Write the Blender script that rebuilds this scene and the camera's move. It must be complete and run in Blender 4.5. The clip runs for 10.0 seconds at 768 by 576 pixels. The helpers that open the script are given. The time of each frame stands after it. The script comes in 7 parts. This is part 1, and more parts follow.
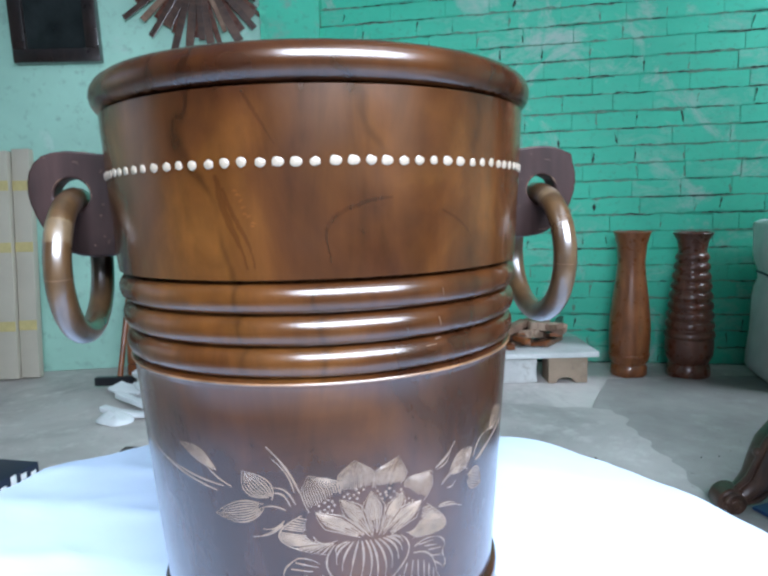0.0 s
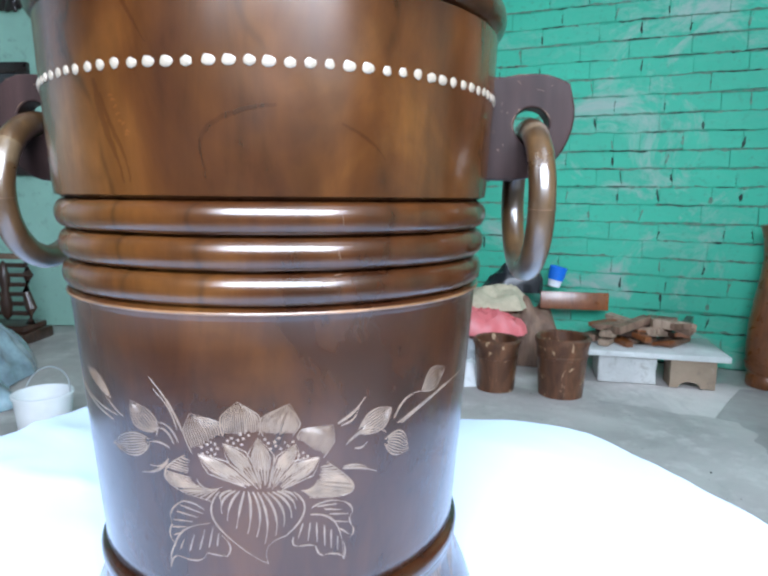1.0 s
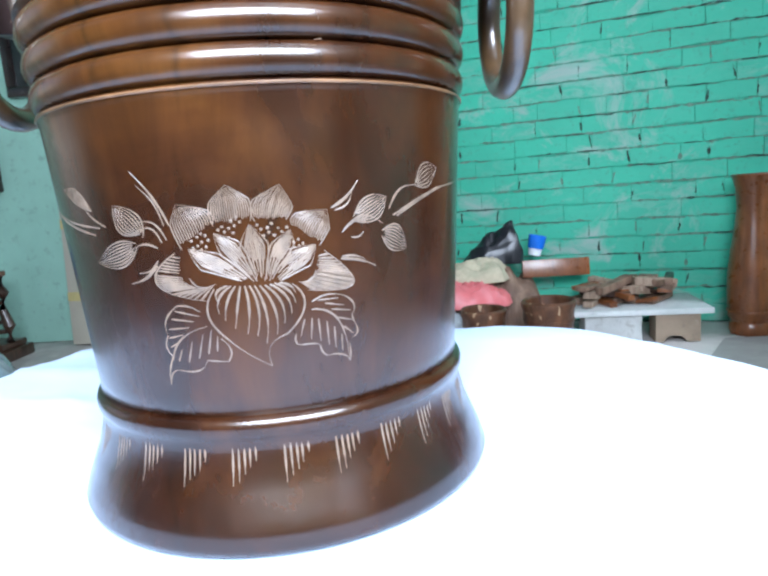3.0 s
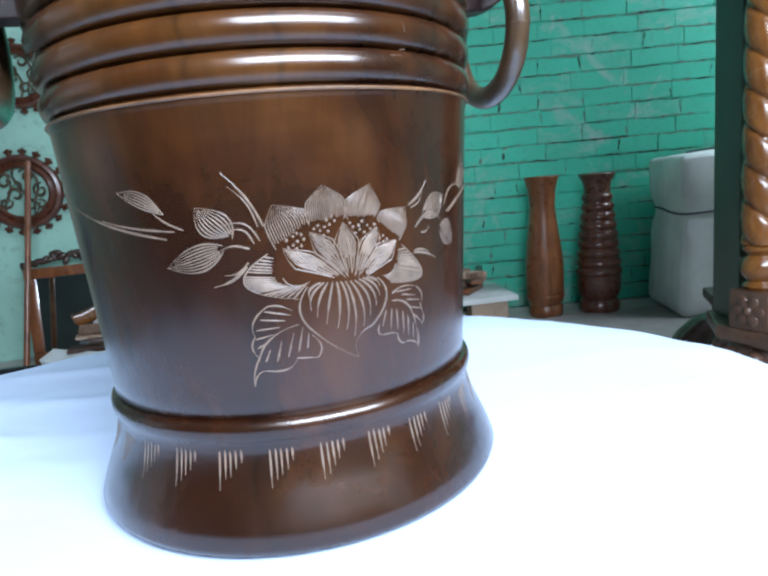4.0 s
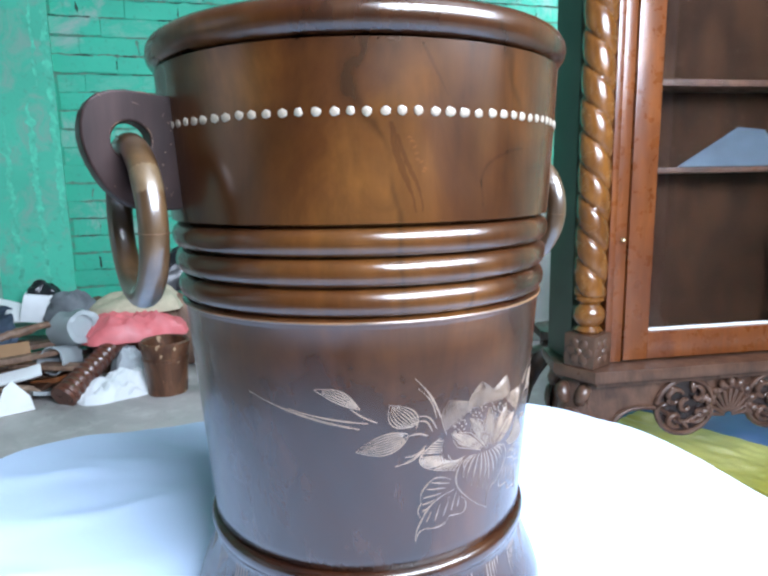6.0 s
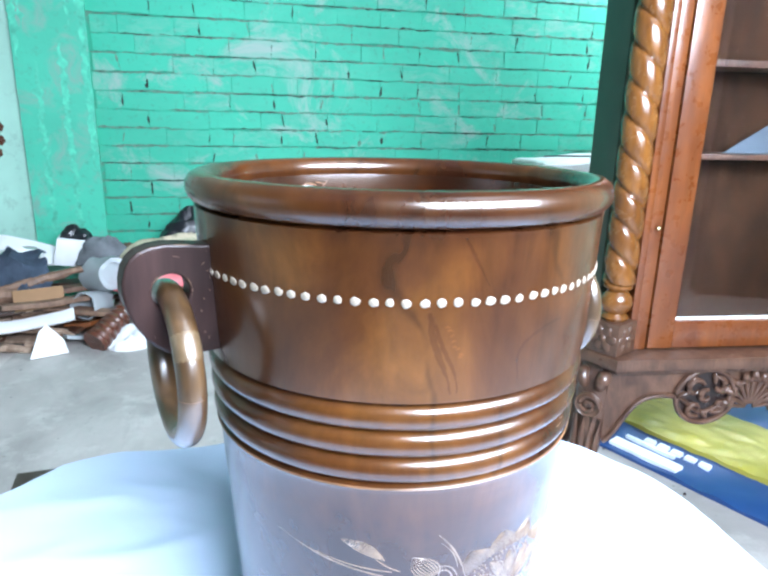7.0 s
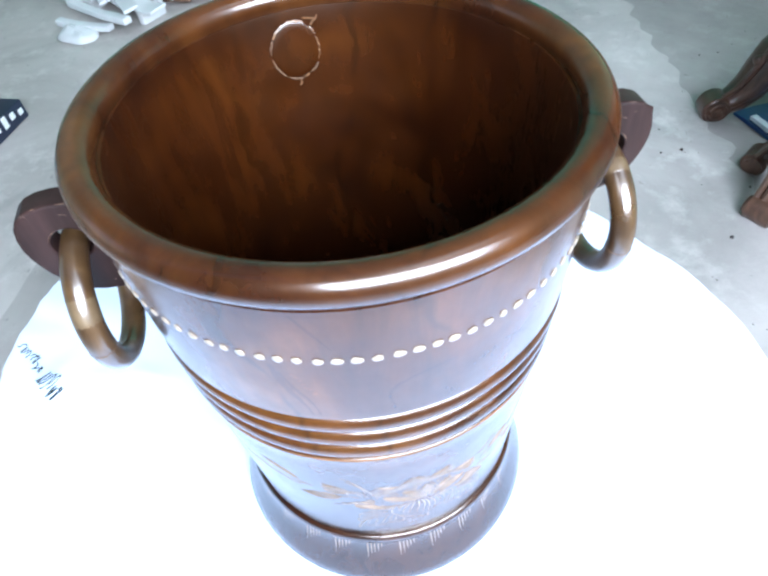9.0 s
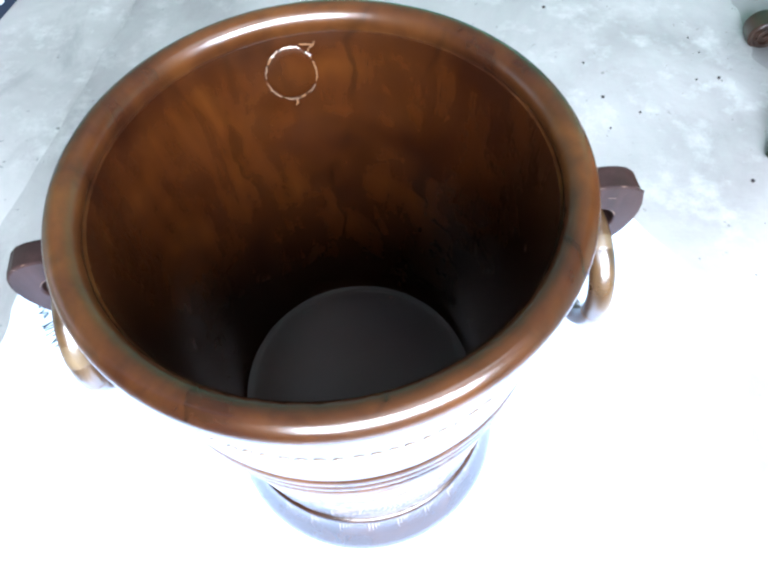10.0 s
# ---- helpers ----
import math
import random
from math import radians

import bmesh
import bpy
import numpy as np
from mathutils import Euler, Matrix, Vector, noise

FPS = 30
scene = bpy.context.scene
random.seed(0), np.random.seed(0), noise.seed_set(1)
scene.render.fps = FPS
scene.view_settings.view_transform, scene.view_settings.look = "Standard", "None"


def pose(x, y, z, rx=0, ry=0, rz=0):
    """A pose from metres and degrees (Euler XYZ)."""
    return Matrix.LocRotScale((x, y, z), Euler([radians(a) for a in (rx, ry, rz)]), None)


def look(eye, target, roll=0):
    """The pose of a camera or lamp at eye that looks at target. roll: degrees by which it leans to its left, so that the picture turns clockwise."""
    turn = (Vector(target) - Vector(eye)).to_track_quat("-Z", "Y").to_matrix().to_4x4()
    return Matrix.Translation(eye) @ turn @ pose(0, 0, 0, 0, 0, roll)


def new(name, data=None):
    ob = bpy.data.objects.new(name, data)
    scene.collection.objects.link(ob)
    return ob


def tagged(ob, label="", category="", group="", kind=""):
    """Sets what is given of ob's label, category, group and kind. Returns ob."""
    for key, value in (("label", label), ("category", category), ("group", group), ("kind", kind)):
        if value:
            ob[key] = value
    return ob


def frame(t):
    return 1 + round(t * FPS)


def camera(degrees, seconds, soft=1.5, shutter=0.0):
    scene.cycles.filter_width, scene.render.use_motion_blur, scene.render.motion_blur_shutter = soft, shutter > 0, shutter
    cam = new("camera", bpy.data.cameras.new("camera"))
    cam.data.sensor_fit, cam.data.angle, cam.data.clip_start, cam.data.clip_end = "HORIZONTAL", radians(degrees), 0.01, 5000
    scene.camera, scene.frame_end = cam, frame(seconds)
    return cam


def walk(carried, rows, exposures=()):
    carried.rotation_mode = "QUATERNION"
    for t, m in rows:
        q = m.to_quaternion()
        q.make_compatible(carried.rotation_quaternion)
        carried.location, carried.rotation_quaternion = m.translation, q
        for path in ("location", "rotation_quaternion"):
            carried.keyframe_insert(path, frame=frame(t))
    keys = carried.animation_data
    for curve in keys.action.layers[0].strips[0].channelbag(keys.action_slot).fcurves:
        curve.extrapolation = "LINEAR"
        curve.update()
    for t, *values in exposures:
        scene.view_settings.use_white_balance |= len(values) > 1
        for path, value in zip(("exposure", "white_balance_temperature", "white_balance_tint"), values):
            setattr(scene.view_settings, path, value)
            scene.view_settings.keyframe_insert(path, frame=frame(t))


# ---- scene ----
cam = camera(65.41, 10.0, soft=2.6)
# seconds, eye, turn about x, y, z in degrees
ROWS = [
    (0.0, 0.0263, -0.2623, 0.7359, 82.44, 1.54, -0.25),
    (0.5, 0.0627, -0.2467, 0.7288, 82.09, 1.38, 4.43),
    (1.0, 0.0931, -0.2333, 0.7162, 81.05, -0.58, 12.17),
    (1.5, 0.1072, -0.2204, 0.6986, 80.84, -0.07, 17.73),
    (2.0, 0.1116, -0.2205, 0.6794, 80.38, 0.76, 18.49),
    (2.5, 0.1072, -0.2272, 0.6597, 79.97, 1.03, 17.75),
    (2.7, 0.1047, -0.2306, 0.6514, 80.31, 2.43, 15.59),
    (3.8, 0.0179, -0.2556, 0.6481, 80.87, 5.12, -6.59),
    (4.0, 0.0063, -0.2552, 0.6542, 79.83, 4.98, -8.68),
    (4.5, -0.0295, -0.2577, 0.6672, 78.08, 3.09, -17.58),
    (5.0, -0.0685, -0.2564, 0.6782, 78.68, 3.20, -21.51),
    (5.5, -0.0971, -0.2605, 0.6952, 79.92, 2.18, -23.07),
    (6.0, -0.1076, -0.2545, 0.7278, 80.16, 1.05, -25.12),
    (6.2, -0.1131, -0.2515, 0.7437, 79.78, 1.42, -25.59),
    (7.3, -0.0944, -0.2303, 0.8216, 70.47, -2.34, -19.08),
    (7.5, -0.0854, -0.2235, 0.8304, 67.14, -1.18, -15.74),
    (8.0, -0.0642, -0.2150, 0.8500, 60.03, 0.42, -12.76),
    (8.5, -0.0265, -0.2015, 0.8681, 51.20, 2.08, -6.77),
    (9.0, 0.0123, -0.1757, 0.8826, 41.27, 3.57, -3.06),
    (9.5, 0.0318, -0.1492, 0.9118, 32.54, 1.76, -1.19),
    (10.0, 0.0273, -0.1290, 0.9263, 30.55, 1.85, 1.10),
]
EXPOSURES = [
    (0.0, -0.2),
    (1.0, -0.1),
    (2.5, 0.1),
    (4.0, -0.5),
    (4.5, -0.78),
    (5.0, -0.78),
    (5.5, -0.1),
    (6.0, 0.02),
    (7.5, 0.75),
    (8.5, 0.75),
    (9.0, 0.18),
    (9.5, 0.0),
    (10.0, 0.68),
]
walk(cam, [(t, pose(x, y, z, rx, ry, rz)) for t, x, y, z, rx, ry, rz in ROWS], EXPOSURES)
# ---- end camera ----

# ---- light ----
world = bpy.data.worlds.new("sky")
scene.world = world
world.use_nodes = True
sky = world.node_tree.nodes.new("ShaderNodeTexSky")
sky.sky_type, sky.sun_disc = "NISHITA", False
sky.sun_elevation, sky.sun_rotation = radians(50), radians(150)
world.node_tree.links.new(sky.outputs[0], world.node_tree.nodes["Background"].inputs[0])
world.node_tree.nodes["Background"].inputs[1].default_value = 0.11


def area_lamp(name, eye, target, wide, high, watts, colour):
    data = bpy.data.lights.new(name, "AREA")
    data.shape, data.size, data.size_y, data.energy, data.color = "RECTANGLE", wide, high, watts, colour
    ob = new(name, data)
    ob.matrix_world = look(eye, target)
    return ob


# daylight in the wide workshop door, the open roof strip over it, and the windows of the west and east walls
area_lamp("door_daylight", (0.42, -1.0, 1.42), (0.15, 0.25, 0.58), 1.25, 0.64, 112, (0.745, 0.865, 1.06))
area_lamp("window_daylight", (-3.50, 0.20, 1.20), (0.0, 0.2, 0.9), 1.3, 1.7, 2.5, (0.80, 0.88, 1.04))
area_lamp("roof_daylight", (0.95, -0.66, 2.96), (-0.1, 0.3, 0.6), 1.3, 0.66, 11, (0.70, 0.83, 1.0))
area_lamp("east_daylight", (2.64, 1.42, 1.95), (1.0, 2.35, 0.5), 0.8, 0.9, 46, (0.745, 0.865, 1.06))


# ---- materials ----
class Nodes:
    """A node material with short ways to add and join nodes."""

    def __init__(self, name, rough=0.6, metal=0.0):
        self.mat = bpy.data.materials.new(name)
        self.mat.use_nodes = True
        self.tree = self.mat.node_tree
        self.bsdf = self.tree.nodes["Principled BSDF"]
        self.set("Roughness", rough)
        self.set("Metallic", metal)
        self.coord = self.add("ShaderNodeTexCoord").outputs["Object"]

    def set(self, key, value):
        self.bsdf.inputs[key].default_value = value

    def add(self, kind, **inputs):
        node = self.tree.nodes.new(kind)
        for key, value in inputs.items():
            self.put(node, key.replace("_", " "), value)
        return node

    def put(self, node, key, value):
        if isinstance(value, bpy.types.NodeSocket):
            self.tree.links.new(value, node.inputs[key])
        else:
            node.inputs[key].default_value = value

    def scaled(self, x, y, z):
        node = self.add("ShaderNodeMapping", Vector=self.coord)
        node.inputs["Scale"].default_value = (x, y, z)
        return node.outputs[0]

    def noise(self, scale, detail=5, rough=0.55, vector=None, distort=0.0):
        node = self.add("ShaderNodeTexNoise", Vector=vector or self.coord, Scale=scale, Detail=detail, Roughness=rough, Distortion=distort)
        return node.outputs["Fac"]

    def ramp(self, fac, *stops):
        node = self.add("ShaderNodeValToRGB", Fac=fac)
        band = node.color_ramp
        while len(band.elements) < len(stops):
            band.elements.new(0.5)
        for e, (at, colour) in zip(band.elements, stops):
            e.position = at
            e.color = (*colour, 1) if len(colour) == 3 else colour
        return node.outputs[0]

    def grey(self, fac, *stops):
        return self.ramp(fac, *[(at, (v, v, v)) for at, v in stops])

    def mix(self, fac, a, b, blend="MIX"):
        node = self.tree.nodes.new("ShaderNodeMix")
        node.data_type, node.blend_type = "RGBA", blend
        self.put(node, 0, fac)
        self.put(node, 6, a)
        self.put(node, 7, b)
        return node.outputs[2]

    def math(self, how, a, b=0.5):
        node = self.tree.nodes.new("ShaderNodeMath")
        node.operation = how
        self.put(node, 0, a)
        self.put(node, 1, b)
        return node.outputs[0]

    def random(self):
        return self.add("ShaderNodeObjectInfo").outputs["Random"]

    def colour(self, socket):
        self.put(self.bsdf, "Base Color", socket)

    def rough(self, socket):
        self.put(self.bsdf, "Roughness", socket)

    def bump(self, height, strength=0.3, distance=0.002):
        node = self.add("ShaderNodeBump", Height=height, Strength=strength, Distance=distance)
        self.put(self.bsdf, "Normal", node.outputs[0])


def c4(r, g, b):
    return (r, g, b, 1.0)


def wood(name, dark, light, grain=60.0, rough=0.35, coat=0.0, stretch=0.12, figure=9.0, toning=None):
    """Stained wood with long grain along z, drifting figure and a lacquer coat."""
    n = Nodes(name, rough)
    long = n.scaled(1, 1, stretch)
    fibres = n.noise(grain, 6, 0.6, long, 0.6)
    swirl = n.noise(figure, 4, 0.5, n.scaled(1, 1, 0.45), 1.6)
    tone = n.ramp(swirl, (0.3, dark), (0.52, tuple((a + b) / 2 for a, b in zip(dark, light))), (0.72, light))
    fine = n.ramp(fibres, (0.3, (0.55, 0.5, 0.45)), (0.65, (1, 1, 1)))
    col = n.mix(0.7, tone, fine, "MULTIPLY")
    if toning:
        col = n.mix(n.grey(n.noise(figure * 0.7, 3, 0.5, n.scaled(1.2, 1.2, 0.8), 2.5), (0.62, 0), (0.67, 0.85)), col, c4(*toning))
    n.colour(col)
    n.rough(n.grey(n.noise(40, 4), (0.3, rough * 0.8), (0.75, min(1, rough * 1.5))))
    n.set("Coat Weight", coat)
    n.set("Coat Roughness", 0.22)
    n.bump(fibres, 0.12, 0.0006)
    return n.mat


def paint(name, base, worn, rough=0.6, wear=(0.6, 0.72), scale=3.0, grain=40.0, vary=0.0, placed=False):
    """Paint over plaster or brick: patchy tone, rubbed spots and a grainy relief."""
    n = Nodes(name, rough)
    if placed:
        n.coord = n.add("ShaderNodeNewGeometry").outputs["Position"]
    cloud = n.noise(scale, 6, 0.6)
    a = n.mix(n.grey(cloud, (0.35, 0), (0.7, 1)), c4(*[v * 0.86 for v in base]), c4(*[min(1, v * 1.12) for v in base]))
    if vary:
        a = n.mix(n.grey(n.random(), (0, 0), (1, vary)), a, c4(*[v * 0.62 + 0.05 for v in base]))
        streak = n.noise(scale * 9, 8, 0.7, n.scaled(1, 1, 2.2), 1.0)
        pale = n.math("MULTIPLY", n.grey(n.random(), (0.6, 0.05), (0.95, 0.5)), n.grey(streak, (0.45, 0), (0.66, 1)))
        a = n.mix(pale, a, c4(*worn))
    speck = n.noise(grain * 0.35, 6, 0.7)
    a = n.mix(n.grey(speck, (0.55, 0), (0.70, 0.7)), a, c4(*[v * 0.55 + 0.03 for v in base]))
    b = n.mix(n.grey(n.noise(scale * 2.7, 9, 0.68, None, 0.8), (wear[0], 0), (wear[1], 1)), a, c4(*worn))
    n.colour(b)
    n.bump(n.noise(grain, 6), 0.35, 0.002)
    return n.mat


def plain(name, base, rough=0.5, metal=0.0, spread=0.12, scale=25.0, bump=0.08, coat=0.0):
    """A surface of one colour, with a little tone and relief."""
    n = Nodes(name, rough, metal)
    f = n.noise(scale, 5)
    n.colour(n.mix(n.grey(f, (0.3, 0), (0.7, 1)), c4(*[v * (1 - spread) for v in base]), c4(*[min(1, v * (1 + spread)) for v in base])))
    n.bump(n.noise(scale * 3, 4), bump, 0.001)
    n.set("Coat Weight", coat)
    return n.mat


def bucket_wood(name, tone_scale=(1.0, 1.0, 1.0)):
    """Dark polished teak: clouded stain with shade painted in by height, flame figure, thin dark veins and a hard
    lacquer.
    """
    n = Nodes(name, 0.42)
    cloud = n.noise(15, 5, 0.58, n.scaled(1, 1, 0.8), 0.9)
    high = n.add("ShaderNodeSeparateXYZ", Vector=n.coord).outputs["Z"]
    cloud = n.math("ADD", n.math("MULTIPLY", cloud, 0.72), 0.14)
    # Colour darkens towards the bottom, painting in shade; the rim is darkened too.
    toning = n.math("ADD", cloud, n.math("MULTIPLY", n.math("SUBTRACT", high, 0.150), 0.95))
    toning = n.math("SUBTRACT", toning, n.grey(high, (0.2255, 0.0), (0.2330, 0.085)))
    tone = n.ramp(toning, *[(at, tuple(v * k for v, k in zip(colour, tone_scale))) for at, colour in ((0.26, (0.0080, 0.0022, 0.0015)), (0.43, (0.022, 0.0060, 0.0022)), (0.57, (0.051, 0.0163, 0.0040)), (0.76, (0.118, 0.0455, 0.0098)))])
    flame = n.noise(52, 6, 0.62, n.scaled(1, 1, 0.28), 1.6)
    tone = n.mix(0.42, tone, n.grey(flame, (0.34, 0.40), (0.50, 1.0), (0.66, 1.5)), "MULTIPLY")
    vein = n.add("ShaderNodeTexWave", Vector=n.scaled(1, 1, 0.6), Scale=6.5, Distortion=17.0, Detail=5.0, Detail_Scale=1.1)
    veins = n.grey(vein.outputs["Fac"], (0.0, 0.30), (0.012, 0.72), (0.045, 1.0))
    mask = n.grey(n.noise(17, 3), (0.47, 1.0), (0.56, 0.0))
    col = n.mix(0.6, tone, n.mix(mask, c4(1, 1, 1), veins), "MULTIPLY")
    fibre = n.noise(300, 5, 0.6, n.scaled(1, 1, 0.08))
    col = n.mix(0.16, col, n.grey(fibre, (0.3, 0.5), (0.65, 1.0)), "MULTIPLY")
    n.colour(col)
    n.rough(n.grey(n.noise(60, 4), (0.3, 0.40), (0.75, 0.54)))
    n.set("Coat Weight", 1.0)
    n.set("Coat IOR", 1.58)
    n.set("Specular IOR Level", 0.14)
    n.set("Specular Tint", c4(1.0, 0.60, 0.24))
    n.put(n.bsdf, "Coat Roughness", n.grey(n.noise(45, 5), (0.3, 0.17), (0.75, 0.27)))
    n.bump(n.mix(0.2, n.noise(26, 4, 0.6), fibre), 0.22, 0.0014)
    return n.mat


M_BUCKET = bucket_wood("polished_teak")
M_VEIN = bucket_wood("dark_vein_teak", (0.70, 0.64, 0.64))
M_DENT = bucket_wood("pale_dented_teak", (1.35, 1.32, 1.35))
# Reddish copy of the wood, its colour darkened for shade inside the bucket.
M_INSIDE = bucket_wood("shaded_reddish_teak", (0.51, 0.37, 0.255))
M_LUG = wood("raw_dark_teak", (0.010, 0.0050, 0.0044), (0.036, 0.0185, 0.0165), 240, 0.46, 0.25, 0.06, 30)
M_RING = wood("turned_ring_wood", (0.030, 0.015, 0.0062), (0.092, 0.050, 0.0205), 200, 0.30, 1.0, 0.3, 40)
M_BARE = wood("bare_pale_ring_wood", (0.075, 0.048, 0.025), (0.150, 0.102, 0.056), 260, 0.34, 0.8, 0.3, 60)
M_WORN = plain("rubbed_pale_edge", (0.10, 0.055, 0.030), 0.6, 0, 0.4, 300, 0.2)
M_RING.node_tree.nodes["Principled BSDF"].inputs["Coat Roughness"].default_value = 0.19
M_RING.node_tree.nodes["Principled BSDF"].inputs["Coat IOR"].default_value = 1.6
M_LUG.node_tree.nodes["Principled BSDF"].inputs["Specular IOR Level"].default_value = 0.12
M_IVORY = plain("carved_pale_wood", (0.155, 0.107, 0.074), 0.65, 0, 0.35, 260, 0.25, 0.7)
M_IVORY.node_tree.nodes["Principled BSDF"].inputs["Coat Roughness"].default_value = 0.28
M_DOT = plain("ivory_inlay", (0.27, 0.225, 0.172), 0.45, 0, 0.12, 500, 0.15, 0.6)
M_GOLD = plain("worn_golden_edge", (0.14, 0.066, 0.027), 0.45, 0, 0.5, 60, 0.1, 0.7)
M_GOLD.node_tree.nodes["Principled BSDF"].inputs["Coat Roughness"].default_value = 0.25
M_TEAK = wood("varnished_teak", (0.125, 0.032, 0.0080), (0.235, 0.070, 0.0155), 90, 0.28, 0.5, 0.1, 7)
M_TWIST = wood("golden_varnished_teak", (0.120, 0.040, 0.007), (0.260, 0.098, 0.018), 90, 0.22, 0.7, 0.3, 14)
M_CARVED = wood("carved_dark_teak", (0.030, 0.013, 0.008), (0.090, 0.042, 0.025), 120, 0.34, 0.45, 0.3, 20)
M_LEG = wood("carved_brown_teak", (0.052, 0.024, 0.015), (0.140, 0.070, 0.043), 120, 0.34, 0.45, 0.3, 20)
M_VASE1 = wood("reddish_vase_wood", (0.16, 0.045, 0.013), (0.32, 0.110, 0.034), 80, 0.3, 0.4, 0.1, 10)
M_VASE2 = wood("dark_vase_wood", (0.075, 0.023, 0.013), (0.165, 0.052, 0.026), 80, 0.28, 0.45, 0.1, 10)
M_BROWN = wood("dull_brown_wood", (0.135, 0.076, 0.052), (0.32, 0.195, 0.130), 70, 0.6, 0, 0.15, 12)
M_RAW = wood("raw_offcut_wood", (0.27, 0.18, 0.125), (0.52, 0.38, 0.28), 70, 0.7, 0, 0.15, 14)
M_BLACKWOOD = wood("black_brown_frame_wood", (0.012, 0.008, 0.008), (0.035, 0.02, 0.017), 80, 0.3, 0.4, 0.15, 10)
M_PLASTER = paint("mint_plaster", (0.37, 0.645, 0.525), (0.55, 0.69, 0.62), 0.7, (0.62, 0.8), 1.6, 60)
M_BRICK = paint("teal_painted_brick", (0.036, 0.485, 0.312), (0.30, 0.43, 0.37), 0.62, (0.54, 0.66), 1.1, 120, 0.22, True)
M_MORTAR = paint("stained_teal_mortar", (0.036, 0.36, 0.235), (0.12, 0.25, 0.185), 0.85, (0.50, 0.62), 3.4, 150, 0.0, True)
M_COLUMN = paint("scraped_teal_render", (0.055, 0.48, 0.315), (0.17, 0.36, 0.28), 0.65, (0.50, 0.64), 2.4, 90)
# Grey of the unseen rear wall, set dark to darken the bucket's reflections.
M_REARWALL = paint("dark_unseen_plaster", (0.060, 0.066, 0.066), (0.10, 0.11, 0.105), 0.7, (0.62, 0.8), 1.6, 60)
M_ADDED_WALL = paint("pale_added_wall", (0.52, 0.52, 0.49), (0.36, 0.35, 0.32), 0.8, (0.6, 0.75), 1.4, 40)
M_CEILING = plain("grey_ceiling_board", (0.35, 0.36, 0.36), 0.8, 0, 0.1, 4)
M_CLOTH = plain("white_cloth", (0.525, 0.64, 0.815), 0.8, 0, 0.03, 12, 0.05)
M_INK = plain("dark_green_ink", (0.012, 0.022, 0.022), 0.6)
M_SIDE = plain("dark_green_cabinet_side", (0.034, 0.058, 0.042), 0.5, 0, 0.2, 8)
M_PACK = plain("grey_white_wrapping", (0.78, 0.78, 0.755), 0.5, 0, 0.10, 9, 0.8)


def concrete(name, shade):
    n = Nodes(name, 0.7)
    big = n.noise(1.6, 7, 0.62, None, 0.6)
    col = n.ramp(big, *[(at, tuple(v * shade * k for k in (1.08, 1.0, 0.94))) for at, v in ((0.3, 0.30), (0.5, 0.45), (0.72, 0.60))])
    dirt = n.grey(n.noise(9, 8, 0.7), (0.52, 0), (0.72, 0.7))
    col = n.mix(dirt, col, c4(*[min(0.8, 0.68 * shade * k) for k in (1.05, 1.0, 0.94)]))
    smear = n.grey(n.noise(3.1, 7, 0.66, n.scaled(1, 0.5, 1), 1.2), (0.55, 0), (0.68, 0.45))
    col = n.mix(smear, col, c4(0.24, 0.23, 0.22))
    spots = n.grey(n.noise(55, 3, 0.5), (0.70, 0), (0.76, 0.75))
    col = n.mix(spots, col, c4(0.13, 0.12, 0.11))
    n.colour(col)
    n.rough(n.grey(n.noise(5, 5), (0.35, 0.42), (0.7, 0.8)))
    n.bump(n.noise(30, 9, 0.65), 0.5, 0.004)
    return n.mat


M_FLOOR = concrete("worn_grey_concrete", 1.12)
M_ROUGHFLOOR = concrete("shaded_rough_concrete", 0.60)
M_SCREED = concrete("pale_cement_screed", 0.86)


def glass(name, tint=(1, 1, 1), rough=0.02):
    n = Nodes(name, rough)
    n.set("Base Color", c4(*tint))
    n.set("Transmission Weight", 1.0)
    n.set("IOR", 1.45)
    return n.mat


M_GLASS = glass("cabinet_glass")
M_MIRROR = plain("mirror_glass", (0.75, 0.78, 0.78), 0.04, 1.0, 0.02, 5, 0.0)


# ---- mesh helpers ----
def mesh_of(bm, mats, smooth=True, sharp=35):
    data = bpy.data.meshes.new("mesh")
    bmesh.ops.recalc_face_normals(bm, faces=bm.faces[:])
    bm.to_mesh(data)
    bm.free()
    for m in mats if isinstance(mats, (list, tuple)) else [mats]:
        data.materials.append(m)
    if smooth:
        data.shade_smooth()
        data.set_sharp_from_angle(angle=radians(sharp))
    return data


def part(name, bm, mats, parent, label="", m=None, smooth=True, sharp=35):
    """Links a bmesh as one mesh object under a thing or a part."""
    ob = new(name, mesh_of(bm, mats, smooth, sharp))
    if parent is not None:
        ob.parent = parent
    if m is not None:
        ob.matrix_basis = m
    if label:
        ob["label"] = label
    return ob


def thing(name, m, label, category, group="", kind=""):
    ob = new(name)
    ob.empty_display_size = 0.05
    ob.matrix_basis = m
    return tagged(ob, label, category, group, kind)


def solid(name, bm, mats, m, label, category, group="", kind="", smooth=True, sharp=35):
    """A thing that is one mesh."""
    ob = part(name, bm, mats, None, "", m, smooth, sharp)
    return tagged(ob, label, category, group, kind)


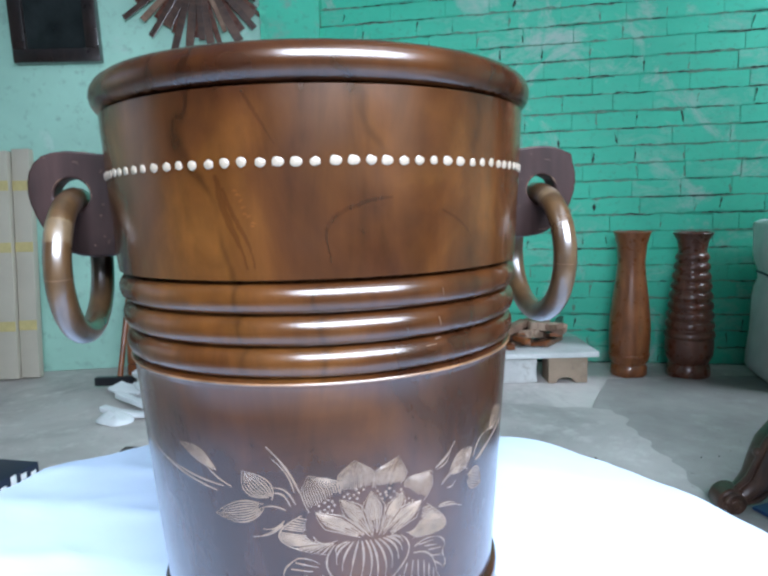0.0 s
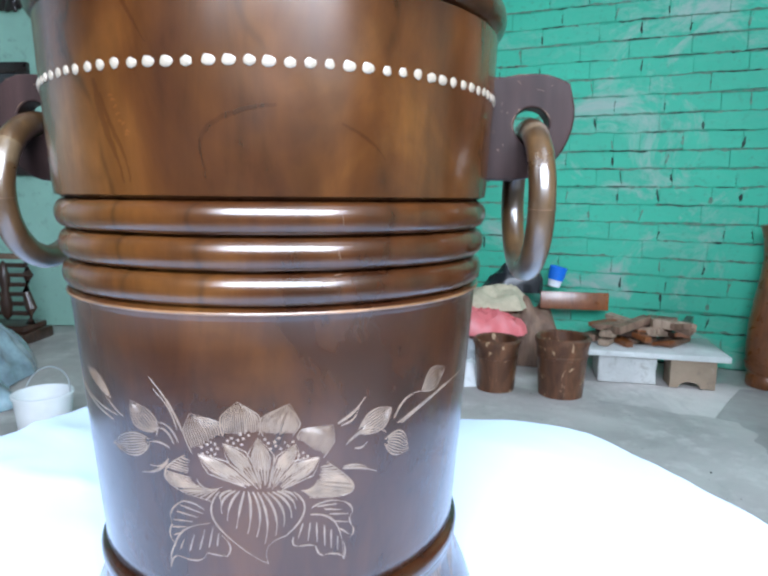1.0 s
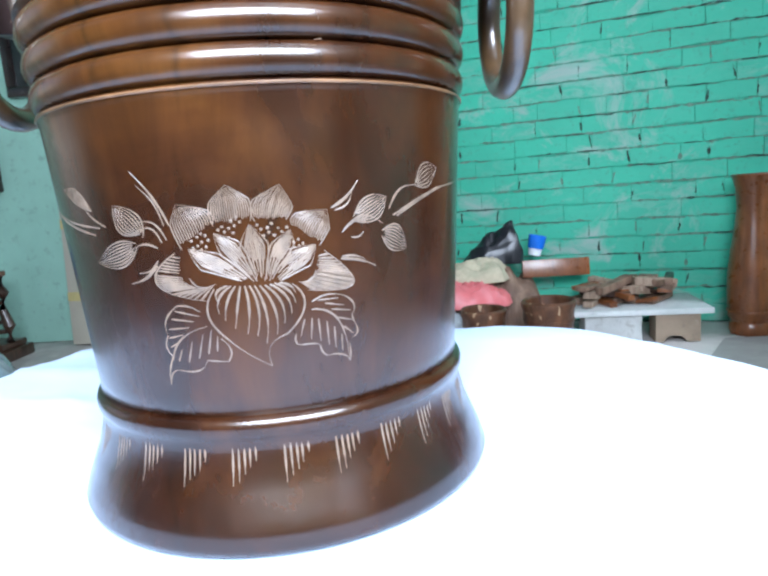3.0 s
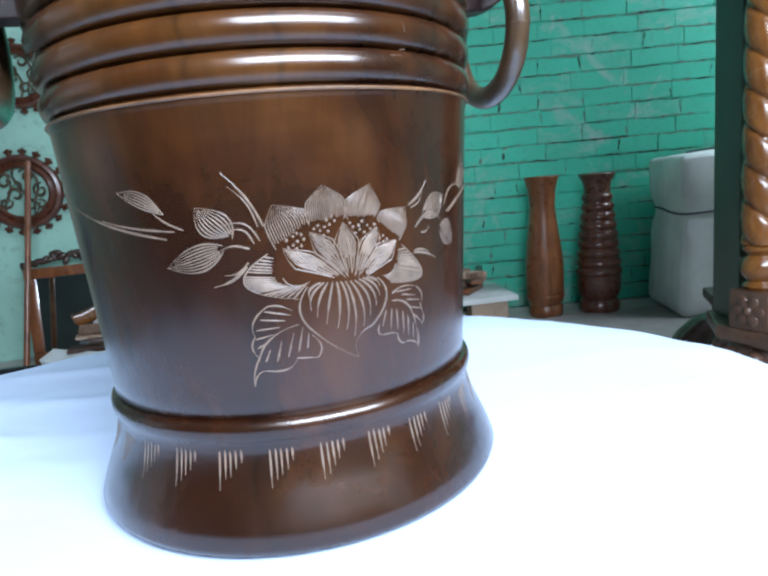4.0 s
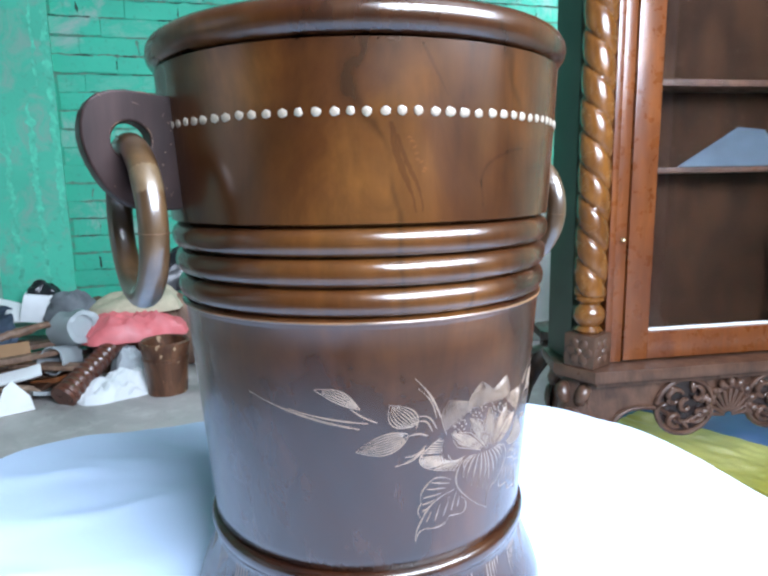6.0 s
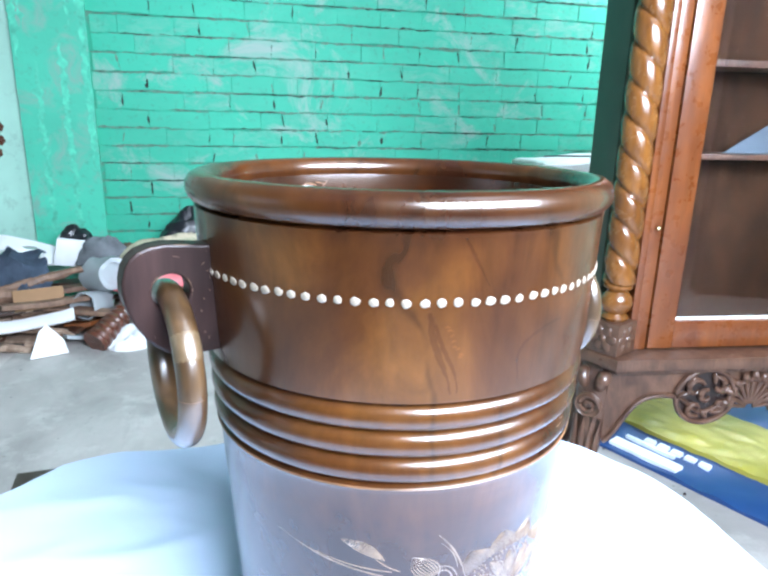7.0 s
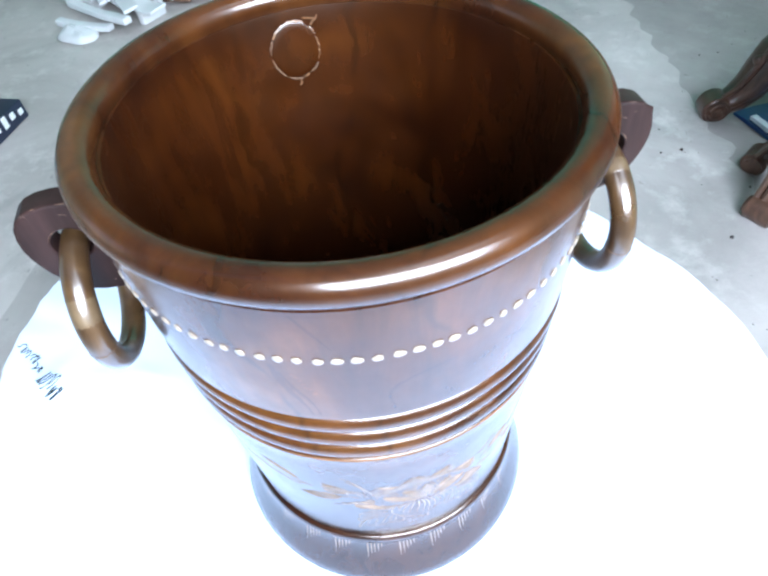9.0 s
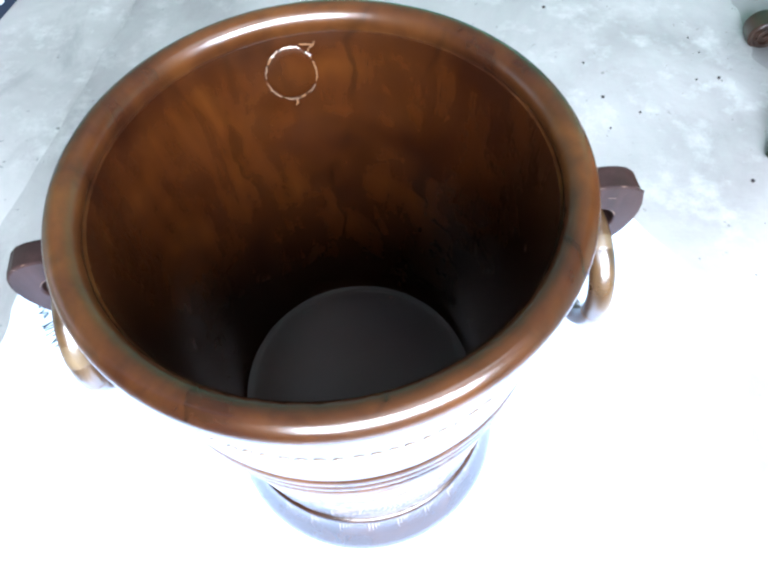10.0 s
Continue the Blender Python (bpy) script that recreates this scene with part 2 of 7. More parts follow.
def box(bm, x0, y0, z0, x1, y1, z1, bevel=0.0, seg=2):
    made = bmesh.ops.create_cube(bm, size=1.0, matrix=Matrix.Translation(((x0 + x1) / 2, (y0 + y1) / 2, (z0 + z1) / 2)) @ Matrix.Diagonal((x1 - x0, y1 - y0, z1 - z0, 1)))
    if bevel:
        edges = {e for v in made["verts"] for e in v.link_edges}
        bmesh.ops.bevel(bm, geom=list(edges), offset=bevel, segments=seg, affect="EDGES", profile=0.6)
    return bm


def boxed(*a, **k):
    return box(bmesh.new(), *a, **k)


def lathe(profile, steps=64, bm=None, wobble=0.0):
    """Turns (radius, height) points about z; radius 0 closes an end."""
    bm = bm or bmesh.new()
    rings = []
    for r, z in profile:
        if r <= 1e-6:
            rings.append([bm.verts.new((0, 0, z))])
        else:
            rings.append([bm.verts.new((r * (1 + wobble * noise.noise((3 * math.cos(a), 3 * math.sin(a), z * 20))) * math.cos(a), r * math.sin(a), z)) for a in (2 * math.pi * i / steps for i in range(steps))])
    for a, b in zip(rings, rings[1:]):
        for i in range(steps):
            j = (i + 1) % steps
            if len(a) == 1 and len(b) == 1:
                continue
            if len(a) == 1:
                bm.faces.new((a[0], b[j], b[i]))
            elif len(b) == 1:
                bm.faces.new((a[i], a[j], b[0]))
            else:
                bm.faces.new((a[i], a[j], b[j], b[i]))
    return bm


def tube(points, radius, sides=10, bm=None, closed=False, flat=1.0):
    """A round bar along points; radius may be a list."""
    bm = bm or bmesh.new()
    pts = [Vector(p) for p in points]
    n = len(pts)
    rings = []
    up = Vector((0, 0, 1))
    for i, p in enumerate(pts):
        a = pts[(i - 1) % n] if closed or i else pts[0]
        b = pts[(i + 1) % n] if closed or i < n - 1 else pts[-1]
        d = (b - a).normalized()
        side = d.cross(up)
        if side.length < 0.05:
            side = d.cross(Vector((1, 0, 0)))
        side.normalize()
        nor = side.cross(d)
        r = radius[i] if isinstance(radius, (list, tuple)) else radius
        rings.append([bm.verts.new(p + r * math.cos(t) * side + r * flat * math.sin(t) * nor) for t in (2 * math.pi * k / sides for k in range(sides))])
    pairs = list(zip(rings, rings[1:] + rings[:1])) if closed else list(zip(rings, rings[1:]))
    for a, b in pairs:
        for k in range(sides):
            bm.faces.new((a[k], a[(k + 1) % sides], b[(k + 1) % sides], b[k]))
    if not closed:
        bm.faces.new(rings[0])
        bm.faces.new(rings[-1][::-1])
    return bm


def slab(outline, z0, z1, bm=None, bevel=0.0):
    """An upright prism over a flat outline."""
    bm = bm or bmesh.new()
    low = [bm.verts.new((x, y, z0)) for x, y in outline]
    high = [bm.verts.new((x, y, z1)) for x, y in outline]
    k = len(low)
    faces = [bm.faces.new(low[::-1]), bm.faces.new(high)]
    for i in range(k):
        faces.append(bm.faces.new((low[i], low[(i + 1) % k], high[(i + 1) % k], high[i])))
    if bevel:
        bmesh.ops.bevel(bm, geom=list(faces[0].edges) + list(faces[1].edges), offset=bevel, segments=2, affect="EDGES", profile=0.6)
    return bm


def crumple(nx, ny, sx, sy, height, seed, droop=0.0):
    """A soft heap of folded sheet: a dome with broad lumps, creased folds and a wandering edge."""
    bm = bmesh.new()
    rings, steps = max(10, ny), 2 * max(16, nx)
    rows = []
    for j in range(1, rings + 1):
        f = j / rings
        row = []
        for i in range(steps):
            a = 2 * math.pi * i / steps
            c, s = math.cos(a), math.sin(a)
            edge = (abs(c) ** 3 + abs(s) ** 3) ** (-1 / 3) * (1 + 0.16 * noise.noise((1.4 * c + seed, 1.4 * s, 2.0)) + 0.06 * noise.noise((5 * c, 5 * s, seed)))
            u, v = f * edge * c, f * edge * s
            p = Vector((u * 1.5 + seed, v * 1.5 - seed, seed * 0.37))
            lump = 0.82 + 0.34 * noise.noise(p)
            fold = 1 - abs(noise.noise(p * 2.1 + Vector((0, 0, 3)))) * 2
            crease = 1 - abs(noise.noise(p * 4.7 + Vector((4, 0, 0)))) * 2
            dome = (1 - f ** 2.4) ** 0.6
            h = height * dome * lump + min(height, 0.5 * min(sx, sy)) * (0.13 * fold + 0.07 * crease) * min(1.0, 2.2 * (1.05 - f))
            row.append(bm.verts.new((u * sx / 2, v * sy / 2, max(0.003, h))))
        rows.append(row)
    top = bm.verts.new((0, 0, sum(q.co.z for q in rows[0]) / steps))
    low = [bm.verts.new((q.co.x * 0.97, q.co.y * 0.97, 0.0)) for q in rows[-1]]
    for i in range(steps):
        k = (i + 1) % steps
        bm.faces.new((top, rows[0][i], rows[0][k]))
        for a, b in zip(rows, rows[1:]):
            bm.faces.new((a[i], b[i], b[k], a[k]))
        bm.faces.new((rows[-1][i], low[i], low[k], rows[-1][k]))
    bm.faces.new(low[::-1])
    return bm


# ---- the room ----
H = 3.0
BEND = (-0.37, 2.71)          # where the plain wall and the brick wall meet
LEFT_END, RIGHT_END = (-3.6, 2.32), (2.7, 2.15)


def roughen(bm, amount, scale, seed=0.0):
    """Pushes every corner about by noise."""
    for q in bm.verts:
        k = q.co * scale + Vector((seed, seed * 0.7, 0))
        q.co += Vector((noise.noise(k), noise.noise(k + Vector((9, 0, 0))), noise.noise(k + Vector((0, 9, 0))))) * amount
    return bm


def ragged_sheet(wide, deep, thick, seed, drop=0.0, fold=0.02, n=26):
    """A thrown cloth: torn outline, sharp folds, its front edge hanging down by drop."""
    bm = bmesh.new()
    rows = []
    for j in range(n + 1):
        row = []
        for i in range(n + 1):
            u, v = 2 * i / n - 1, 2 * j / n - 1
            x = u * wide / 2 * (1 + 0.30 * noise.noise((v * 2.3 + seed, seed, 0)) + 0.10 * noise.noise((v * 8, seed, 3)))
            y = v * deep / 2 * (1 + 0.34 * noise.noise((u * 2.1, seed + 5, 0)) + 0.12 * noise.noise((u * 8, seed, 7)))
            k = Vector((x * 9 + seed, y * 9, seed))
            z = fold * (1 - 2.2 * abs(noise.noise(k))) + 0.45 * fold * (1 - 2 * abs(noise.noise(k * 2.3)))
            z -= drop * max(0.0, -v) ** 1.7 + 0.25 * drop * max(0.0, abs(u) - 0.6)
            row.append(bm.verts.new((x, y, z)))
        rows.append(row)
    for j in range(n):
        for i in range(n):
            bm.faces.new((rows[j][i], rows[j][i + 1], rows[j + 1][i + 1], rows[j + 1][i]))
    bmesh.ops.solidify(bm, geom=bm.faces[:], thickness=thick)
    return bm


def setting(name, bm, mats, label, category, smooth=False):
    return tagged(part(name, bm, mats, None, "", None, smooth), label, category, "", "structure")


def wall_run(a, b, thick, z0=0.0, z1=H, bm=None):
    """A straight wall from a to b; its room side is on the right of a -> b."""
    d = (Vector(b) - Vector(a)).normalized()
    n = Vector((-d.y, d.x))
    p = [Vector(a), Vector(b), Vector(b) + n * thick, Vector(a) + n * thick]
    return slab([(q.x, q.y) for q in p], z0, z1, bm)


bm = bmesh.new()
grid_n = 90
rows_ = [[bm.verts.new((-3.7 + 6.6 * i / grid_n, -3.4 + 6.4 * j / grid_n, 0.006 * noise.noise((i * 0.21, j * 0.21, 0)) * (1 if j > 55 else 0.4))) for i in range(grid_n + 1)] for j in range(grid_n + 1)]
for j in range(grid_n):
    for i in range(grid_n):
        bm.faces.new((rows_[j][i], rows_[j][i + 1], rows_[j + 1][i + 1], rows_[j + 1][i]))
for v in bm.verts:
    v.co.z -= 0.003
low = bmesh.ops.extrude_face_region(bm, geom=bm.faces[:])
for v in [g for g in low["geom"] if isinstance(g, bmesh.types.BMVert)]:
    v.co.z = -0.12
setting("floor", bm, M_FLOOR, "worn grey concrete workshop floor with pale patches", "floor", True)
setting("ceiling", slab([(-3.7, -0.30), (2.9, -0.30), (2.9, 3.0), (-3.7, 3.0)], H, H + 0.1), M_CEILING, "plain grey ceiling of the workshop", "ceiling")
setting("wall_north_west", wall_run(LEFT_END, BEND, 0.12), M_PLASTER, "plain mint green plastered wall", "wall")
brick_wall = setting("wall_north", wall_run((BEND[0] + 0.001, BEND[1]), RIGHT_END, 0.14), M_MORTAR, "teal painted brick wall with open joints", "wall")
setting("wall_west", wall_run((-3.58, -1.1), (-3.58, -0.4), 0.12), M_PLASTER, "plain mint green plastered wall", "wall")
bm = wall_run((-3.58, 1.2), (-3.58, 2.33), 0.12)
wall_run((-3.58, -0.4), (-3.58, 1.2), 0.12, 0, 0.30, bm)
wall_run((-3.58, -0.4), (-3.58, 1.2), 0.12, 2.15, H, bm)
setting("wall_west_window", bm, M_PLASTER, "mint green plastered wall round a window opening", "wall")
bm = wall_run((2.7, 2.4), (2.7, 1.85), 0.12)
wall_run((2.7, 0.99), (2.7, -1.1), 0.12, 0, H, bm)
wall_run((2.7, 1.85), (2.7, 0.99), 0.12, 0, 1.48, bm)
wall_run((2.7, 1.85), (2.7, 0.99), 0.12, 2.42, H, bm)
setting("wall_east", bm, M_PLASTER, "mint green plastered wall round a window opening", "wall")
bm = wall_run((2.7, -1.06), (1.65, -1.06), 0.12)
wall_run((-0.65, -1.06), (-3.58, -1.06), 0.12, 0, H, bm)
wall_run((1.65, -1.06), (-0.65, -1.06), 0.12, 2.5, H, bm)
setting("wall_south", bm, M_REARWALL, "unseen dark grey plastered wall with a wide open doorway", "wall")
# Unseen wall, added to hide the sky and reflect pale light.
setting("wall_yard", wall_run((2.9, -3.30), (-3.7, -3.30), 0.12, 0, 3.4), M_ADDED_WALL, "unseen pale wall added beyond the doorway for reflections", "wall")

# the plastered column that covers the bend
bm = slab([(-0.515, 2.66), (-0.24, 2.655), (-0.24, 2.74), (-0.515, 2.74)], 0, H - 0.002)
setting("wall_column", bm, M_COLUMN, "teal rendered column with scraped patches", "column")

# ---- the carved bucket on its table ----
TOP = 0.5405                    # height of the covered table top


def ring_of(angle, r, z):
    """A point at an angle from the front (towards +x), on radius r, at height z."""
    a = radians(angle)
    return Vector((r * math.sin(a), -r * math.cos(a), z))


def body_radius(z):
    """Outer radius of the bucket at a height over the floor."""
    at = [(0.5405, 0.0822), (0.546, 0.0826), (0.556, 0.0785), (0.564, 0.0752), (0.572, 0.0733), (0.5765, 0.0728),
          (0.5835, 0.0722), (0.681, 0.0792), (0.715, 0.0822), (0.7504, 0.084), (0.7730, 0.0848)]
    return float(np.interp(z, [a for a, _ in at], [b for _, b in at]))


bucket = thing("bucket", pose(0, 0, TOP), "dark polished teak bucket with carved flower, ivory dots, ring handles", "bucket")
prof = [(0.0, 0.5425), (0.066, 0.5425), (0.0802, 0.5409), (0.0820, 0.5420), (0.0828, 0.5445)]
prof += [(body_radius(z), z) for z in (0.5495, 0.5525, 0.556, 0.56, 0.564, 0.568, 0.572)]
# rounded collar over the foot, and the groove above it
prof += [(0.0731, 0.5755), (0.0738, 0.5765), (0.0745, 0.5785), (0.0746, 0.5805), (0.0740, 0.5823), (0.0729, 0.5832), (0.0716, 0.5834), (0.0717, 0.5840), (0.0724, 0.5846)]
prof += [(body_radius(z), z) for z in (0.59, 0.61, 0.63, 0.65, 0.67, 0.6790)]
# small fillet, then three round mouldings
prof += [(0.0794, 0.6800), (0.0799, 0.6812), (0.0799, 0.6822), (0.0791, 0.6828)]
for k, (z0, r0) in enumerate([(0.6830, 0.0796), (0.6934, 0.0802), (0.7038, 0.0809)]):
    for i in range(13):
        a = math.pi * i / 12
        prof.append((r0 + 0.0042 * math.sin(a) ** 0.9 - 0.0026, z0 + 0.0052 - 0.0050 * math.cos(a)))
prof += [(0.0797, 0.7142), (0.0806, 0.7148), (0.0820, 0.7152)]
prof += [(body_radius(z), z) for z in (0.72, 0.735, 0.7504, 0.76, 0.768, 0.7722)]
# rim moulding
for i in range(15):
    a = radians(-75 + 330 * i / 14 - 45)
    prof.append((0.0822 + 0.0056 * math.cos(a), 0.7790 + 0.0060 * math.sin(a)))
inner = [(0.0762, 0.7762), (0.0757, 0.7735), (0.0752, 0.765), (0.0725, 0.70), (0.0688, 0.64), (0.0668, 0.606), (0.0650, 0.600), (0.060, 0.5985), (0.0, 0.598)]
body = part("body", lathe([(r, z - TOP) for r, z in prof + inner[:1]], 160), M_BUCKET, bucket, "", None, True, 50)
part("inner_wall", lathe([(r, z - TOP) for r, z in inner], 160), M_INSIDE, bucket, "reddish inside, darkened for shade", None, True, 50)

# golden worn line under the mouldings
bm = bmesh.new()
pts = [ring_of(a, 0.07985 + 0.00012 * noise.noise((a * 0.3, 0, 0)), 0.6816 - TOP) for a in range(0, 360, 3)]
part("worn_edge", tube(pts, 0.00055, 6, bm, True), M_GOLD, bucket, "rubbed golden edge below the mouldings")

# rubbed scuffs and a hairline over the mouldings
rng = random.Random(17)
for a0, z0, da, dz in ((32.8, 0.7005, 0.5, -0.0030), (32.2, 0.6925, 1.6, 0.0004), (29.5, 0.6908, 3.2, 0.0002), (33.6, 0.7098, 0.3, -0.0024)):
    path = []
    for i in range(7):
        z = z0 + dz * i / 6
        ridge = 0.0
        for zc, r0 in ((0.6882, 0.0796), (0.6986, 0.0802), (0.7090, 0.0809)):
            if abs(z - zc) < 0.005:
                ridge = r0 + 0.0042 * (1 - ((z - zc) / 0.005) ** 2) ** 0.45 - 0.0026
        path.append(ring_of(a0 + da * i / 6 + 0.12 * rng.uniform(-1, 1), max(ridge, body_radius(z)) + 0.00005, z - TOP))
    part("scuff", tube(path, [0.00008 + 0.00016 * rng.random() for _ in path], 5), M_WORN, bucket, "small rubbed pale scuff")

# row of ivory dots
rng = random.Random(4)
dots = [-17.2 + 360 * k / 97 + (rng.uniform(-0.3, 0.3) if k else 0.0) for k in range(97)]


def dot_mesh(wide, high):
    b = bmesh.new()
    bmesh.ops.create_uvsphere(b, u_segments=10, v_segments=6, radius=1.0, matrix=Matrix.Diagonal((wide, 0.0005, high, 1)))
    for v in b.verts:
        v.co *= 1 + 0.22 * noise.noise(v.co * 900 + Vector((wide * 9e4, 0, high * 7e4)))
    return mesh_of(b, M_DOT)


dot_meshes = [dot_mesh(w, h) for w, h in ((0.00165, 0.00145), (0.0019, 0.0015), (0.0016, 0.00155), (0.0014, 0.0014), (0.0018, 0.00145), (0.0015, 0.0016), (0.0020, 0.00145))]
for k, a in enumerate(dots):
    ob = new("dot", dot_meshes[rng.randrange(7)])
    ob.parent = bucket
    z = 0.7504 + rng.uniform(-0.0002, 0.0002)
    ob.matrix_basis = Matrix.Translation(ring_of(a, body_radius(z) + 0.0001, z - TOP)) @ Matrix.Rotation(radians(a), 4, "Z") @ Matrix.Rotation(radians(4), 4, "X")

# ring of carved triangles on the foot: five strokes each, the first the longest


def stroke(path, wide, bm, lift=0.00012, taper=True):
    """A carved line laid on the bucket along (angle, height) points, pointed at its ends."""
    n = len(path)
    left, right, mid = [], [], []
    for i, (a, z) in enumerate(path):
        a0, z0 = path[max(0, i - 1)]
        a1, z1 = path[min(n - 1, i + 1)]
        r = body_radius(z)
        du, dv = radians(a1 - a0) * r, z1 - z0
        length = math.hypot(du, dv) or 1.0
        t = i / max(1, n - 1)
        w = wide * 0.5 * ((0.35 + 0.65 * math.sin(math.pi * min(1, t * 1.25 + 0.06)) ** 0.6) if taper else 1)
        w *= 1 + 0.25 * noise.noise((a * 3.1, z * 900, 2.2))
        oa, oz = math.degrees(-dv / length * w / r), du / length * w
        left.append(bm.verts.new(ring_of(a + oa, body_radius(z + oz) + 0.00002, z + oz - TOP)))
        right.append(bm.verts.new(ring_of(a - oa, body_radius(z - oz) + 0.00002, z - oz - TOP)))
        mid.append(bm.verts.new(ring_of(a, r + lift, z - TOP)))
    for i in range(n - 1):
        bm.faces.new((left[i], mid[i], mid[i + 1], left[i + 1]))
        bm.faces.new((mid[i], right[i], right[i + 1], mid[i + 1]))
    return bm


rng = random.Random(9)
for k in range(28):
    bm = bmesh.new()
    a0 = 5.0 + k * 360 / 28
    for i in range(5):
        a = a0 + i * 1.42 + rng.uniform(-0.12, 0.12)
        top = 0.5738 + rng.uniform(-0.0004, 0.0004)
        deep = (0.0118, 0.0100, 0.0078, 0.0060, 0.0040)[i] + rng.uniform(-0.0006, 0.0006)
        stroke([(a, top - deep * j / 5) for j in range(6)], 0.00075, bm)
    part("carved_triangle", bm, M_IVORY, bucket, "", None, False)

# dark veins that wander over the upper band, with small pale dents beside one of them
rng = random.Random(33)
VEINS = [([(-16.0, 0.7480), (-15.6, 0.7420), (-14.5, 0.7350), (-12.5, 0.7290), (-11.0, 0.7235), (-10.3, 0.7178)], 0.0013), ([(-14.9, 0.7445), (-13.2, 0.7362), (-10.9, 0.7300), (-9.2, 0.7245), (-8.6, 0.7180)], 0.0009),
         ([(-9.4, 0.7716), (-7.2, 0.7660), (-4.9, 0.7604), (-2.7, 0.7545)], 0.0007), ([(22.0, 0.7397), (15.3, 0.7384), (10.4, 0.7358), (7.2, 0.7323), (6.5, 0.7282), (7.1, 0.7240), (7.6, 0.7195)], 0.0008), ([(32.7, 0.7357), (37.6, 0.7325), (41.0, 0.7290), (43.1, 0.7255)], 0.0006)]
for knots, wide in VEINS:
    at = [i / 30 * (len(knots) - 1) for i in range(31)]
    path = []
    for i, f in enumerate(at):
        near_by = [min(len(knots) - 1, max(0, f + o)) for o in (-0.45, -0.2, 0, 0.2, 0.45)]
        a, z = [sum(float(np.interp(g, range(len(knots)), [q[m] for q in knots])) for g in near_by) / 5 for m in (0, 1)]
        path.append((a + 0.25 * noise.noise((i * 0.5, wide * 9000, 1)), z + 0.0003 * noise.noise((i * 0.6, wide * 9000, 6))))
    part("vein", stroke(path, wide * 1.7, bmesh.new(), 0.00003), M_VEIN, bucket, "thin dark vein in the wood", None, True)
for k in range(8):
    a, z = -12.6 + 0.55 * k + rng.uniform(-0.4, 0.4), 0.7420 - 0.0016 * k + rng.uniform(-0.0008, 0.0008)
    part("dent", stroke([(a, z), (a + 0.5, z + 0.0003), (a + rng.uniform(0.8, 1.3), z + rng.uniform(-0.0003, 0.0009))], 0.0008, bmesh.new(), 0.00005), M_DENT, bucket, "small pale dent", None, True)

# the carved flower: (angle, height) on the front of the bucket
flower = part("carved_flower", stroke([(17.0, 0.628), (17.0, 0.6276)], 0.0006, bmesh.new()), M_IVORY, bucket, "pale carved lotus flower with leaves and buds", None, False)


def on(x, y):
    """From the flower's drawing grid to (angle, height) on the bucket."""
    if y > 560:
        x, y = x + 6 * min(1.0, (y - 560) / 100), 560 + (y - 560) * 0.965
    return (11.4 + (x - 466) / 9.66, 0.6545 - (y - 368) / 6926)


def bowed(a, via, b, n=13):
    """Points from a to b on a curve that passes via at its middle."""
    c = [2 * v - (p + q) / 2 for v, p, q in zip(via, a, b)]
    return [tuple(p * (1 - t) ** 2 + 2 * k * t * (1 - t) + q * t * t for p, k, q in zip(a, c, b)) for t in (i / (n - 1) for i in range(n))]


def petal(base_l, base_r, tip, via_l, via_r, hatch=10, fill=0.92, name="petal", wide=0.00055, start=0.08):
    """A petal on the drawing grid: two bowed edges that meet in a point, with hatching between them."""
    bm = bmesh.new()
    l, r = [[on(*p) for p in bowed(b, v, tip)] for b, v in ((base_l, via_l), (base_r, via_r))]
    stroke(l, wide, bm)
    stroke(r, wide, bm)
    for h in range(1, hatch):
        f = h / hatch
        t0 = start + 0.10 * abs(noise.noise((f * 7, base_l[0], 1)))
        t1 = fill - 0.20 * abs(f - 0.5) + 0.12 * noise.noise((f * 9, base_l[0], tip[0]))
        path = []
        for i in range(7):
            t = (t0 + (t1 - t0) * i / 6) * 12
            j = min(11, int(t))
            g = t - j
            p = [l[j][q] * (1 - g) + l[j + 1][q] * g for q in (0, 1)]
            s = [r[j][q] * (1 - g) + r[j + 1][q] * g for q in (0, 1)]
            path.append(tuple(p[q] * (1 - f) + s[q] * f for q in (0, 1)))
        stroke(path, wide * (1.0 + 0.3 * noise.noise((f * 5, tip[0], 3))), bm)
    return part(name, bm, M_IVORY, flower, "", None, False)


